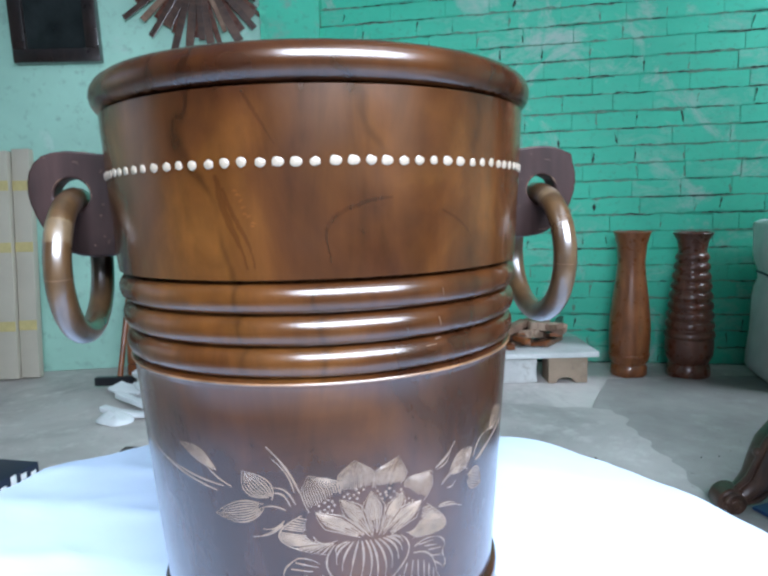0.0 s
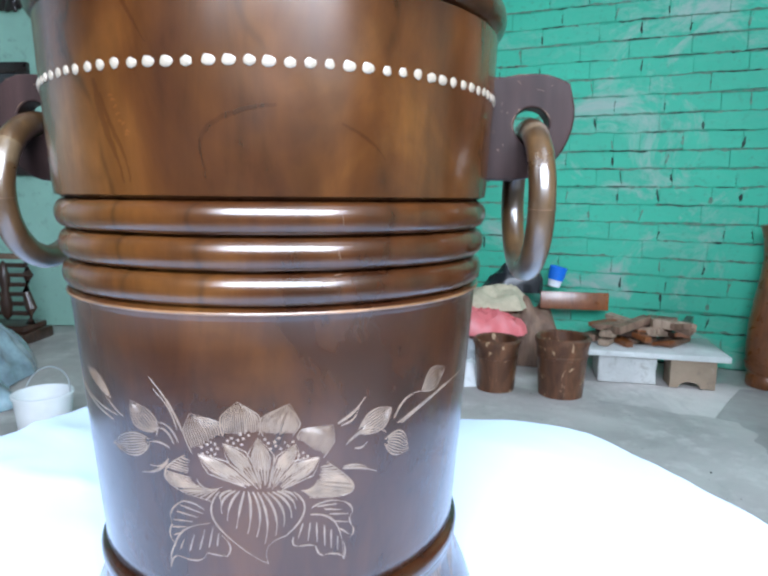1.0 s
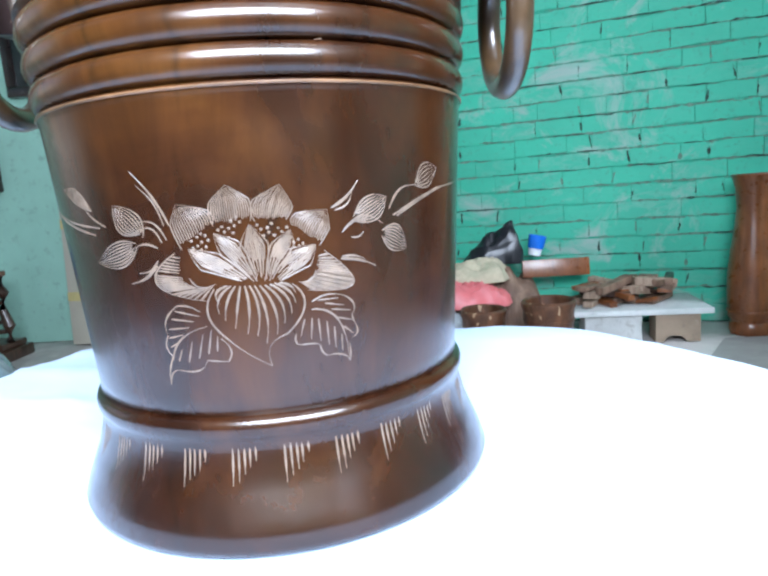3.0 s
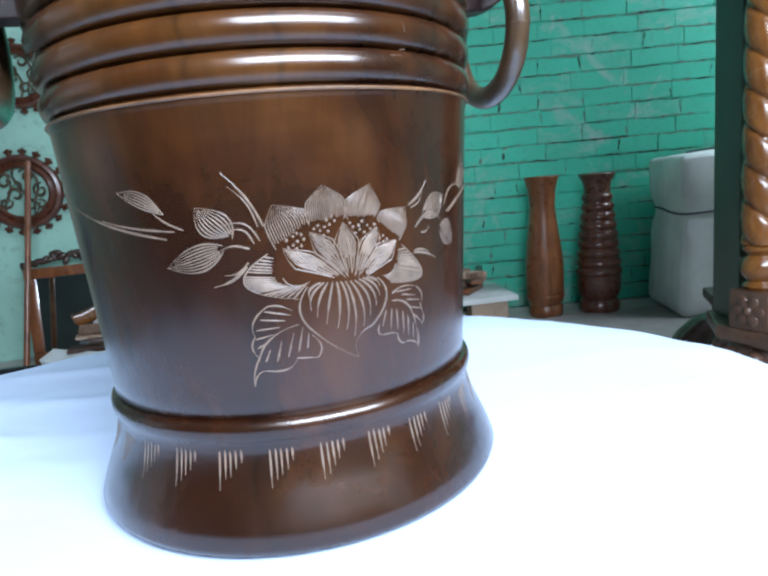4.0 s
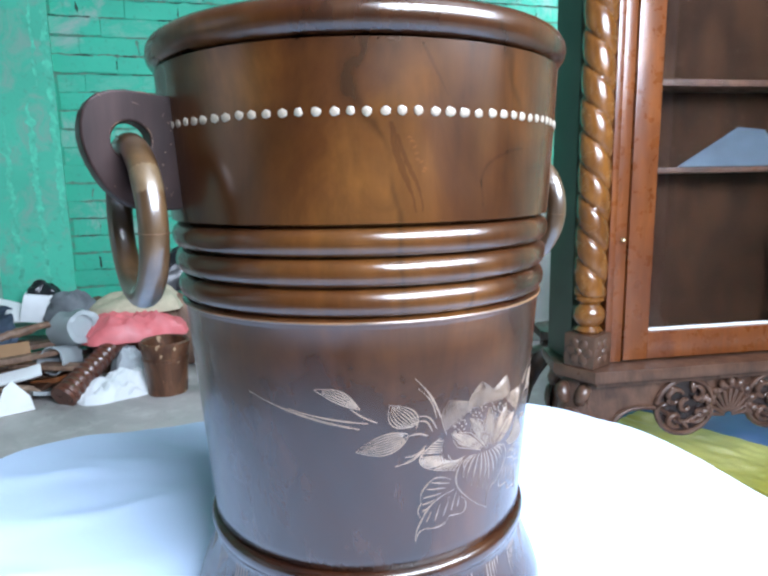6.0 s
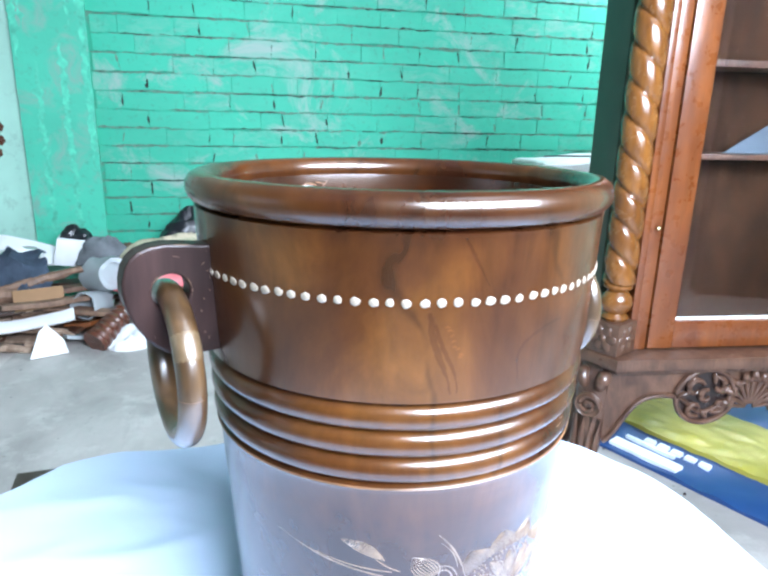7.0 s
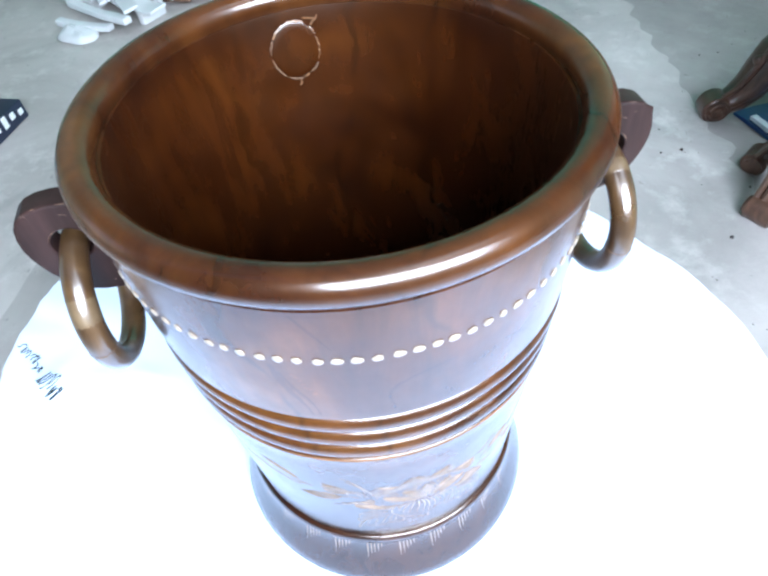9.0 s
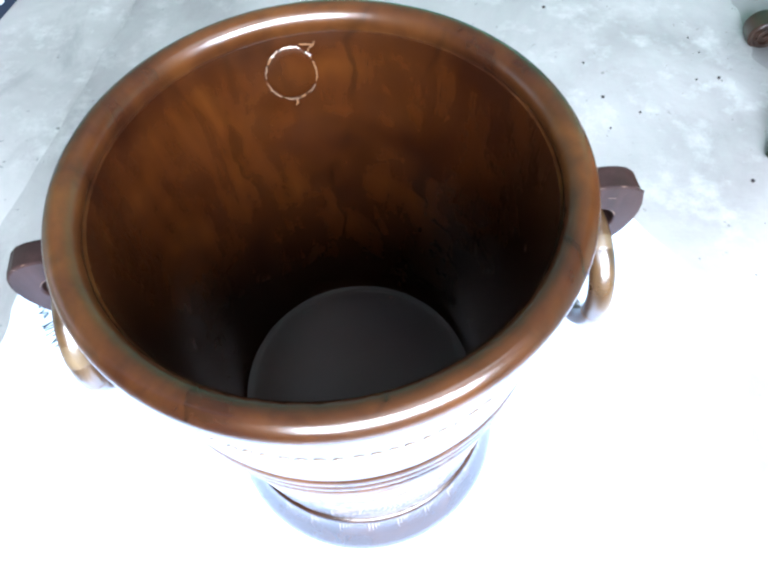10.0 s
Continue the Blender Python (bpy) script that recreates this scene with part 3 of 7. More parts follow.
def pointed_petal(base_l, turn_l, tip, turn_r, base_r, hatch, wide, fill=0.9, inset=0.93):
    """A petal on the drawing grid with a shoulder on each edge, hatched along its length from uneven starts."""
    bm = bmesh.new()
    chains = []
    for base, turn in ((base_l, turn_l), (base_r, turn_r)):
        low = bowed(base, ((base[0] + turn[0]) / 2 + 0.10 * (turn[0] - tip[0]), (base[1] + turn[1]) / 2), turn, 8)
        high = bowed(turn, ((turn[0] + tip[0]) / 2 + 0.05 * (turn[0] - base[0]), (turn[1] + tip[1]) / 2 - 2), tip, 7)
        chains.append([on(*p) for p in low[:-1] + high])
    l, r = chains
    stroke(l, 0.00046, bm)
    stroke(r, 0.00046, bm)
    for h in range(hatch):
        f = 0.5 + inset * ((h + 0.5) / hatch - 0.5)
        edge = abs(2 * f - 1)
        t0 = 0.04 + 0.16 * abs(noise.noise((f * 23, base_l[0], 1))) + 0.05 * edge + (0.24 if h % 2 and fill > 0.95 else 0.0)
        t1 = fill - 0.10 * edge + 0.22 * noise.noise((f * 31, base_l[0], tip[0]))
        path = []
        for i in range(7):
            t = (t0 + (min(0.985, t1) - t0) * i / 6) * (len(l) - 1)
            k = min(len(l) - 2, int(t))
            g = t - k
            p, q = [[c[k][m] * (1 - g) + c[k + 1][m] * g for m in (0, 1)] for c in (l, r)]
            path.append(tuple(p[m] * (1 - f) + q[m] * f for m in (0, 1)))
        stroke(path, wide * (1.0 + 0.45 * noise.noise((f * 17, tip[0], 3))), bm)
    return part("petal", bm, M_IVORY, flower, "", None, False)


def line(points, wide=0.0006, name="carved_line"):
    return part(name, stroke(points, wide, bmesh.new()), M_IVORY, flower, "", None, False)


def curve(a, b, bend, n=9):
    """Points from a to b in (angle, height), bowed sideways by bend."""
    (a0, z0), (a1, z1) = a, b
    k = 0.074 * math.pi / 180
    out = []
    for i in range(n):
        t = i / (n - 1)
        s = bend * math.sin(math.pi * t)
        out.append((a0 + (a1 - a0) * t - (z1 - z0) * s / k, z0 + (z1 - z0) * t + (a1 - a0) * k * s))
    return out


# back petals, hatched along their length
pointed_petal((354, 490), (336, 439), (356, 399), (422, 414), (428, 443), 15, 0.00046)
pointed_petal((430, 446), (427, 401), (465, 368), (509, 397), (508, 441), 17, 0.00046)
pointed_petal((518, 444), (516, 402), (575, 374), (598, 419), (581, 445), 17, 0.00046)
pointed_petal((596, 458), (602, 434), (671, 431), (674, 471), (650, 504), 15, 0.00046)
# front petals of the cup, cut almost solid
pointed_petal((508, 566), (480, 493), (505, 448), (540, 489), (524, 566), 10, 0.00052, 0.97, 0.76)
pointed_petal((497, 561), (439, 507), (428, 461), (478, 480), (508, 561), 8, 0.00052, 0.97, 0.74)
pointed_petal((529, 563), (546, 491), (588, 465), (593, 499), (540, 563), 8, 0.00056, 0.97, 0.74)
pointed_petal((476, 563), (390, 534), (368, 489), (433, 503), (501, 566), 8, 0.00056, 0.97, 0.74)
pointed_petal((534, 568), (581, 505), (641, 501), (626, 543), (556, 570), 9, 0.00060, 0.97, 0.78)


def curled(outer, inner, ribs, wide, dense=0.0):
    """A curled side petal: outer and inner edge, joined by short cuts."""
    bm = bmesh.new()
    o, i_ = bowed(*outer, 25), bowed(*inner, 25)
    stroke([on(*p) for p in o], 0.0005, bm)
    stroke([on(*p) for p in i_[8:]], 0.0005, bm)
    for k in range(ribs):
        j = round(1 + 22 * k / (ribs - 1))
        reach = 0.55 + 0.4 * (j / 24) + 0.1 * noise.noise((k * 1.3, ribs, 2)) + dense
        e = [a + (b - a) * min(1, reach) for a, b in zip(o[j], i_[j])]
        stroke([on(o[j][0] + (e[0] - o[j][0]) * f, o[j][1] + (e[1] - o[j][1]) * f) for f in (0.02, 0.35, 0.7, 1.0)], wide, bm)
    return part("petal", bm, M_IVORY, flower, "", None, False)


curled(((336, 496), (278, 559), (393, 601)), ((357, 502), (369, 563), (419, 564)), 21, 0.0006, 0.12)
curled(((658, 514), (723, 593), (615, 596)), ((640, 520), (632, 565), (597, 576)), 30, 0.00085, 0.30)
# seed dots
rng = random.Random(12)
SEEDS = [(378, 473), (392, 466), (401, 460), (410, 464), (415, 474), (401, 477), (391, 484), (380, 488), (409, 487), (398, 492), (439, 455), (448, 449), (452, 460), (462, 453), (468, 439), (474, 449), (486, 442), (470, 463), (459, 471), (480, 432), (521, 451), (528, 460), (533, 473), (542, 458), (551, 450), (544, 467), (555, 474), (564, 460), (571, 468), (582, 460), (589, 481), (594, 492), (604, 487), (614, 496), (605, 500)]
for group in (SEEDS[:10], SEEDS[10:20], SEEDS[20:30], SEEDS[30:]):
    bm = bmesh.new()
    for x, y in group:
        a, z = on(x, y)
        bmesh.ops.create_uvsphere(bm, u_segments=8, v_segments=5, radius=1, matrix=Matrix.Translation(ring_of(a, body_radius(z), z - TOP)) @ Matrix.Rotation(radians(a), 4, "Z") @ Matrix.Diagonal((rng.uniform(0.0004, 0.00058), 0.0003, rng.uniform(0.0004, 0.00055), 1)))
    tagged(part("seed_dots", bm, M_IVORY, flower, "", None, False), "", "", "", "stuff")
# the heart below, with rays
part("heart_edge", stroke([on(*p) for p in bowed((412, 575), (386, 628), (412, 679)) + bowed((418, 685), (463, 724), (515, 757), 7)], 0.0006, bmesh.new()), M_IVORY, flower, "", None, False)
part("heart_edge", stroke([on(*p) for p in bowed((581, 578), (603, 624), (564, 681)) + bowed((557, 687), (515, 712), (515, 757), 7)], 0.0006, bmesh.new()), M_IVORY, flower, "", None, False)
RAYS = [((442, 570), (416, 607)), ((450, 571), (412, 630)), ((459, 572), (423, 647)), ((470, 572), (442, 666)), ((479, 573), (468, 679)), ((489, 573), (489, 686)), ((500, 574), (508, 704)), ((511, 575), (533, 686)), ((522, 575), (552, 663)), ((533, 574), (571, 643)), ((543, 573), (583, 621)), ((553, 573), (586, 598))]
for k, (a, b) in enumerate(RAYS):
    bend = (-18, -16, -8, 0, 8, 14, 14, 16, 18, 16, 12, 8)[k] * 0.8
    line([on(*p) for p in bowed(a, ((a[0] + b[0]) / 2 + bend, (a[1] + b[1]) / 2 - 4), b, 9)], 0.0008, "heart_ray")


def leaf(edges, midrib, ribs):
    """A lobed leaf on the drawing grid: bowed edges, a midrib and short ribs."""
    bm = bmesh.new()
    for e in edges:
        stroke([on(*p) for p in bowed(*e, 9)], 0.00055, bm)
    stroke([on(*p) for p in bowed(*midrib, 13)], 0.0006, bm)
    for a, b in ribs:
        stroke([on(a[0] + (b[0] - a[0]) * f, a[1] + (b[1] - a[1]) * f) for f in (0, 0.3, 0.6, 1)], 0.0006, bm)
    return part("leaf", bm, M_IVORY, flower, "", None, False)


leaf((((316, 609), (279, 641), (277, 676)), ((277, 676), (267, 701), (280, 724)), ((280, 724), (264, 759), (260, 791)), ((260, 791), (272, 763), (293, 756)), ((293, 756), (342, 757), (366, 734)), ((366, 734), (392, 737), (416, 739)), ((416, 739), (425, 712), (405, 685)), ((316, 609), (343, 611), (369, 624))),
     ((278, 733), (311, 683), (378, 657)),
     (((308, 620), (365, 634)), ((295, 638), (350, 645)), ((282, 661), (336, 658)), ((279, 681), (318, 674)), ((279, 702), (305, 690)), ((294, 735), (307, 708)), ((320, 737), (336, 690)), ((347, 729), (365, 674)), ((372, 719), (386, 665)), ((393, 714), (399, 679))))
leaf((((619, 623), (657, 611), (699, 620)), ((699, 620), (718, 642), (711, 664)), ((711, 664), (713, 676), (721, 692)), ((721, 692), (722, 708), (710, 717)), ((575, 691), (574, 711), (590, 717)), ((590, 717), (614, 718), (628, 723)), ((628, 723), (638, 746), (657, 749)), ((657, 749), (686, 756), (699, 772)), ((699, 772), (702, 746), (697, 725))),
     ((616, 640), (676, 672), (698, 770)),
     (((632, 621), (680, 622)), ((649, 630), (693, 640)), ((661, 645), (708, 654)), ((674, 666), (709, 676)), ((687, 688), (712, 709)), ((597, 660), (585, 697)), ((614, 659), (609, 706)), ((629, 662), (631, 714)), ((648, 671), (650, 726)), ((665, 685), (666, 735)), ((682, 706), (682, 745))))
# buds to both sides
petal((259, 452), (264, 460), (194, 391), (200, 445), (259, 413), 8, 0.95, "bud", 0.00055)
petal((242, 472), (243, 481), (105, 511), (176, 470), (187, 522), 8, 0.95, "bud", 0.00055)
petal((733, 452), (727, 458), (820, 414), (767, 412), (794, 460), 8, 0.95, "bud", 0.00055)
petal((806, 488), (806, 498), (882, 532), (855, 479), (835, 532), 8, 0.95, "bud", 0.00055)


def bud(base, tip, bow_l, bow_r, hatch=5):
    """A far bud in (angle, height), hatched along its length."""
    bm = bmesh.new()
    l, r = curve(base, tip, bow_l, 13), curve(base, tip, -bow_r, 13)
    for h in range(hatch + 1):
        f = h / hatch
        path = [tuple(p * (1 - f) + q * f for p, q in zip(a, b)) for a, b in zip(l, r)]
        stroke(path if h in (0, hatch) else path[1:11], 0.00055, bm)
    return part("bud", bm, M_IVORY, flower, "", None, False)


bud((-24.5, 0.6500), (-36.4, 0.6574), 0.06, 0.20)
bud((58.0, 0.6506), (67.4, 0.6562), 0.34, 0.26, 6)
line(curve((-2.3, 0.6442), (-10.0, 0.6605), -0.06), 0.0008, "stem")
line(curve((-3.6, 0.6442), (-9.0, 0.6565), -0.10), 0.0005, "stem")
line(curve((-24.8, 0.6425), (-56.6, 0.6538), 0.02), 0.0009, "stem")
line(curve((-22.5, 0.6447), (-44.0, 0.6493), 0.02), 0.0007, "stem")
line(curve((-20.2, 0.6449), (-29.0, 0.6535), 0.08), 0.0006, "stem")
line(curve((-3.5, 0.6400), (-11.2, 0.6455), -0.25), 0.0006, "stem")
line(curve((-4.8, 0.6393), (-11.0, 0.6432), -0.30), 0.0006, "stem")
line(curve((-6.0, 0.6378), (-12.8, 0.6380), -0.14), 0.0007, "stem")
line(curve((-7.0, 0.6327), (-15.3, 0.6272), 0.10), 0.0010, "stem")
line(curve((-6.6, 0.6340), (-12.5, 0.6305), 0.16), 0.0007, "stem")
line(curve((33.8, 0.6458), (40.5, 0.6533), -0.08), 0.0010, "stem")
line(curve((34.5, 0.6450), (39.0, 0.6505), -0.20), 0.0006, "stem")
line(curve((51.4, 0.6415), (79.9, 0.6507), 0.06), 0.0011, "stem")
line(curve((50.2, 0.6418), (68.0, 0.6497), 0.02), 0.0009, "stem")
line(curve((49.0, 0.6440), (58.0, 0.6508), 0.20), 0.0008, "stem")
line(curve((36.5, 0.6390), (46.8, 0.6397), 0.25), 0.0008, "stem")
line(curve((36.0, 0.6382), (44.0, 0.6412), 0.16), 0.0006, "stem")
line(curve((38.2, 0.6365), (41.5, 0.6378), -0.2), 0.0006, "stem")
line(curve((35.3, 0.6302), (44.5, 0.6266), 0.06), 0.0009, "stem")
line(curve((35.6, 0.6308), (41.5, 0.6293), 0.08), 0.0007, "stem")

# the round plug of filler inside, with its cracked pale rim
def inside_radius(z):
    return float(np.interp(z, [0.64, 0.70, 0.765, 0.7735], [0.0688, 0.0725, 0.0752, 0.0758]))


def plug_point(t, w, lift=0.0):
    """A point round the plug at turn t, at w times its radius."""
    k = 1 + 0.06 * noise.noise((1.6 * math.cos(t), 1.6 * math.sin(t), 5)) + 0.035 * noise.noise((6 * math.cos(t), 6 * math.sin(t), 5))
    z = 0.7595 + 0.0122 * w * k * math.sin(t)
    return ring_of(180 + 15.6 + math.degrees(0.0106 * w * k * math.cos(t) / 0.075), inside_radius(z) - lift, z - TOP)


bm = bmesh.new()
mid = bm.verts.new(plug_point(0, 0, 0.0004))
webs = [[bm.verts.new(plug_point(2 * math.pi * i / 40, w, 0.0004 if w < 0.95 else 0.00005)) for i in range(40)] for w in (0.35, 0.7, 0.93, 0.99)]
for i in range(40):
    k = (i + 1) % 40
    bm.faces.new((mid, webs[0][i], webs[0][k]))
    for a, b in zip(webs, webs[1:]):
        bm.faces.new((a[i], b[i], b[k], a[k]))
patch = part("filler_plug", bm, M_INSIDE, bucket, "round brown filler plug inside the wall")
rng = random.Random(41)
for t0, t1 in ((-100, -62), (-56, -8), (2, 30), (34, 70), (76, 118), (131, 150), (158, 205), (212, 238), (246, 259)):
    n = 9
    path = [plug_point(radians(t0 + (t1 - t0) * i / (n - 1)), 1.0 + 0.035 * noise.noise((i * 0.9, t0, 1)), 0.0002) for i in range(n)]
    part("cracked_rim", tube(path, [0.00012 + 0.00052 * abs(noise.noise((i * 1.3, t0 * 0.7, 4))) + 0.00018 * math.sin(math.pi * i / (n - 1)) for i in range(n)], 5), M_WORN if rng.random() < 0.5 else M_GOLD, patch, "pale cracked rim")
for a0, z0, da, dz in ((180 + 15.2, 0.7472, 0.8, -0.0034), (180 + 9.5, 0.7690, -2.6, 0.0040), (180 + 8.0, 0.7715, 3.6, 0.0008)):
    part("crack", tube([ring_of(a0 + da * f + 0.5 * math.sin(f * 9), inside_radius(z0 + dz * f) - 0.0001, z0 + dz * f - TOP) for f in (0, 0.3, 0.6, 1.0)], [0.00045, 0.0003, 0.0004, 0.0002], 5), M_GOLD, patch)


# two lugs with hanging rings
def lug_mesh(hole_z, low):
    """A flat lug in its own x-z plane: x outwards from the bucket, with a round hole; low lifts its lower edge."""
    bm = bmesh.new()
    out = [(-0.006, 0.7200 + low), (0.008, 0.7197 + low), (0.0175, 0.7217 + low), (0.0248, 0.7285 + low / 2), (0.0292, 0.7370), (0.0312, 0.7455), (0.0300, 0.7540), (0.0252, 0.7598), (0.0160, 0.7618), (0.004, 0.7606), (-0.006, 0.7602)]
    # rounded closed outline
    pts = []
    for i in range(len(out)):
        p0, p1, p2, p3 = [Vector(out[(i + k - 1) % len(out)]) for k in range(4)]
        for t in (0.0, 0.5) if 0 < i < len(out) - 2 else (0.0,):
            pts.append(0.5 * (2 * p1 + (p2 - p0) * t + (2 * p0 - 5 * p1 + 4 * p2 - p3) * t * t + (3 * p1 - p0 - 3 * p2 + p3) * t ** 3))
    hole = [Vector((0.0150 + 0.0066 * math.cos(a), hole_z + 0.0066 * math.sin(a))) for a in (2 * math.pi * i / 28 for i in range(28))]
    y = 0.0052
    lay = {}
    for s in (-1, 1):
        ov = [bm.verts.new((p.x, s * y, p.y)) for p in pts]
        hv = [bm.verts.new((p.x, s * y, p.y)) for p in hole]
        oe = [bm.edges.new((ov[i], ov[(i + 1) % len(ov)])) for i in range(len(ov))]
        he = [bm.edges.new((hv[i], hv[(i + 1) % len(hv)])) for i in range(len(hv))]
        bmesh.ops.triangle_fill(bm, use_beauty=True, use_dissolve=False, edges=oe + he)
        lay[s] = (ov, hv)
    for k in (0, 1):
        a, b = lay[-1][k], lay[1][k]
        for i in range(len(a)):
            j = (i + 1) % len(a)
            bm.faces.new((a[i], a[j], b[j], b[i]))
    rim = [e for e in bm.edges if len(e.link_faces) == 2 and e.calc_face_angle(0) > 1.0]
    bmesh.ops.bevel(bm, geom=rim, offset=0.0009, segments=2, affect="EDGES", profile=0.5)
    bmesh.ops.translate(bm, vec=(0, 0, -TOP), verts=bm.verts)
    return bm


RING = 0.0270                 # radius of a hanging ring


def ring_mesh():
    bm = bmesh.new()
    pts = [(RING * math.cos(a), 0, RING * math.sin(a)) for a in (2 * math.pi * i / 64 for i in range(64))]
    # a slightly flattened wooden torus
    rings = []
    for x, _, z in pts:
        d = Vector((x, 0, z)).normalized()
        rings.append([bm.verts.new(Vector((x, 0, z)) + d * 0.0049 * math.cos(t) + Vector((0, 0.0049 * math.sin(t), 0))) for t in (2 * math.pi * k / 16 for k in range(16))])
    for i in range(64):
        a, b = rings[i], rings[(i + 1) % 64]
        for k in range(16):
            bm.faces.new((a[k], a[(k + 1) % 16], b[(k + 1) % 16], b[k]))
    return bm


def sleeve(a0, a1, grow):
    """A stretch of the ring's skin from turn a0 to a1 (degrees), thinned to nothing at both ends."""
    bm = bmesh.new()
    rows = []
    for i in range(15):
        f = i / 14
        a = radians(a0 + (a1 - a0) * f)
        r = 0.0049 + grow * (1 if 0 < i < 14 else -1)
        rows.append([bm.verts.new(((RING + r * math.cos(t)) * math.cos(a), r * math.sin(t), (RING + r * math.cos(t)) * math.sin(a))) for t in (2 * math.pi * k / 20 for k in range(20))])
    for p, q in zip(rows, rows[1:]):
        for k in range(20):
            bm.faces.new((p[k], p[(k + 1) % 20], q[(k + 1) % 20], q[k]))
    return bm


def handle(angle, ring_dir, word, hole_z, low, bare):
    lug = part("lug", lug_mesh(hole_z, low), M_LUG, bucket, "flat dark wooden lug with a round hole", None, True, 14)
    a = radians(angle)
    out = Vector((math.sin(a), -math.cos(a), 0))
    side = Vector((0, 0, 1)).cross(out)
    lug.matrix_basis = Matrix(((out.x, side.x, 0, out.x * 0.0835), (out.y, side.y, 0, out.y * 0.0835), (0, 0, 1, 0), (0, 0, 0, 1)))
    rng2 = random.Random(round(angle))
    face = -0.0052 if angle > 0 else 0.0052
    # specks of glue along the joint and scratches over the face
    for k in range(9):
        x, z = abs(rng2.gauss(0.0, 0.0035)) + 0.0005, rng2.uniform(0.7225, 0.7590)
        speck = bmesh.new()
        bmesh.ops.create_icosphere(speck, subdivisions=1, radius=1, matrix=Matrix.Translation((x, face, z - TOP)) @ Matrix.Rotation(rng2.uniform(-0.8, 0.8), 4, "Y") @ Matrix.Diagonal((rng2.uniform(0.00012, 0.0004), 0.00012, rng2.uniform(0.0001, 0.0005), 1)))
        part("glue_speck", speck, M_WORN, lug)
    for k in range(5):
        x, z = rng2.uniform(0.002, 0.024), rng2.uniform(0.7245, 0.7300) if k % 2 else rng2.uniform(0.7530, 0.7590)
        d = Vector((rng2.uniform(-0.0030, 0.0030), 0, rng2.uniform(-0.0012, 0.0012)))
        p = Vector((x, face, z - TOP))
        part("scratch", tube([p, p + d * 0.5 + Vector((0, 0, 0.0002)), p + d], 0.00009, 4), M_WORN, lug)
    # rubbed edges of the hole and of the rounded top
    for t0, t1 in ((15, 70), (120, 205), (240, 275)):
        arc = [(0.0150 + 0.0073 * math.cos(t), face * 0.97, hole_z - TOP + 0.0073 * math.sin(t)) for t in (radians(t0 + (t1 - t0) * i / 10) for i in range(11))]
        part("worn_edge", tube(arc, [0.00008 + 0.00042 * abs(noise.noise((i * 0.9, t0, angle))) for i in range(11)], 5), M_WORN, lug, "rubbed pale edge")
    top = [(0.004, 0.7603), (0.010, 0.7613), (0.0160, 0.7614), (0.0210, 0.7610), (0.0250, 0.7594), (0.0278, 0.7570), (0.0298, 0.7537), (0.0307, 0.7500)]
    part("worn_edge", tube([(x - 0.0002, face * 0.90, z - TOP - 0.0001) for x, z in top], [0.00010, 0.00022, 0.00018, 0.00030, 0.00026, 0.00018, 0.00022, 0.0001], 5), M_WORN, lug, "rubbed pale edge")
    ring = part("ring", ring_mesh(), M_RING, bucket, word)
    c = out * (0.0835 + 0.0150)
    ring.matrix_basis = Matrix.Translation((c.x, c.y, hole_z - 0.0016 - RING - TOP)) @ Matrix.Rotation(radians(ring_dir), 4, "Z")
    part("bare_patch", sleeve(*bare, 0.00006), M_BARE, ring, "bare pale patch without stain")
    a = radians(185)
    seam = tube([((RING + 0.00498 * math.cos(t)) * math.cos(a), 0.00498 * math.sin(t), (RING + 0.00498 * math.cos(t)) * math.sin(a)) for t in (2 * math.pi * i / 24 for i in range(24))], 0.00012, 5, None, True)
    part("joint_line", seam, M_WORN, ring, "faint pale joint line")


handle(-80, 99, "turned wooden ring hanging from the lug", 0.7445, 0.0, (140, 159))
handle(98, 101, "turned wooden ring hanging from the lug", 0.7425, 0.002, (112, 122))

# ---- table and cloth ----
M_TABLE = wood("dark_table_wood", (0.030, 0.019, 0.014), (0.075, 0.048, 0.036), 90, 0.45, 0.2, 0.15, 12)
table = thing("table", pose(0, 0, 0), "small wooden table with one bare corner under a white cloth", "table")
part("tabletop", slab([(r * math.cos(radians(a)), r * math.sin(radians(a))) for a, r in ((57, 0.268), (129.5, 0.333), (215, 0.275), (325, 0.262))], 0.507, 0.530, None, 0.004), M_TABLE, table)
part("pedestal", lathe([(0, 0.03), (0.05, 0.03), (0.045, 0.08), (0.028, 0.14), (0.036, 0.26), (0.026, 0.36), (0.05, 0.47), (0.09, 0.505), (0, 0.505)], 32), M_BROWN, table)
for k in range(3):
    a = radians(90 + 120 * k)
    part("foot", tube([(0.02 * math.cos(a), 0.02 * math.sin(a), 0.07), (0.10 * math.cos(a), 0.10 * math.sin(a), 0.06), (0.19 * math.cos(a), 0.19 * math.sin(a), 0.021)], [0.026, 0.022, 0.020], 10), M_BROWN, table)


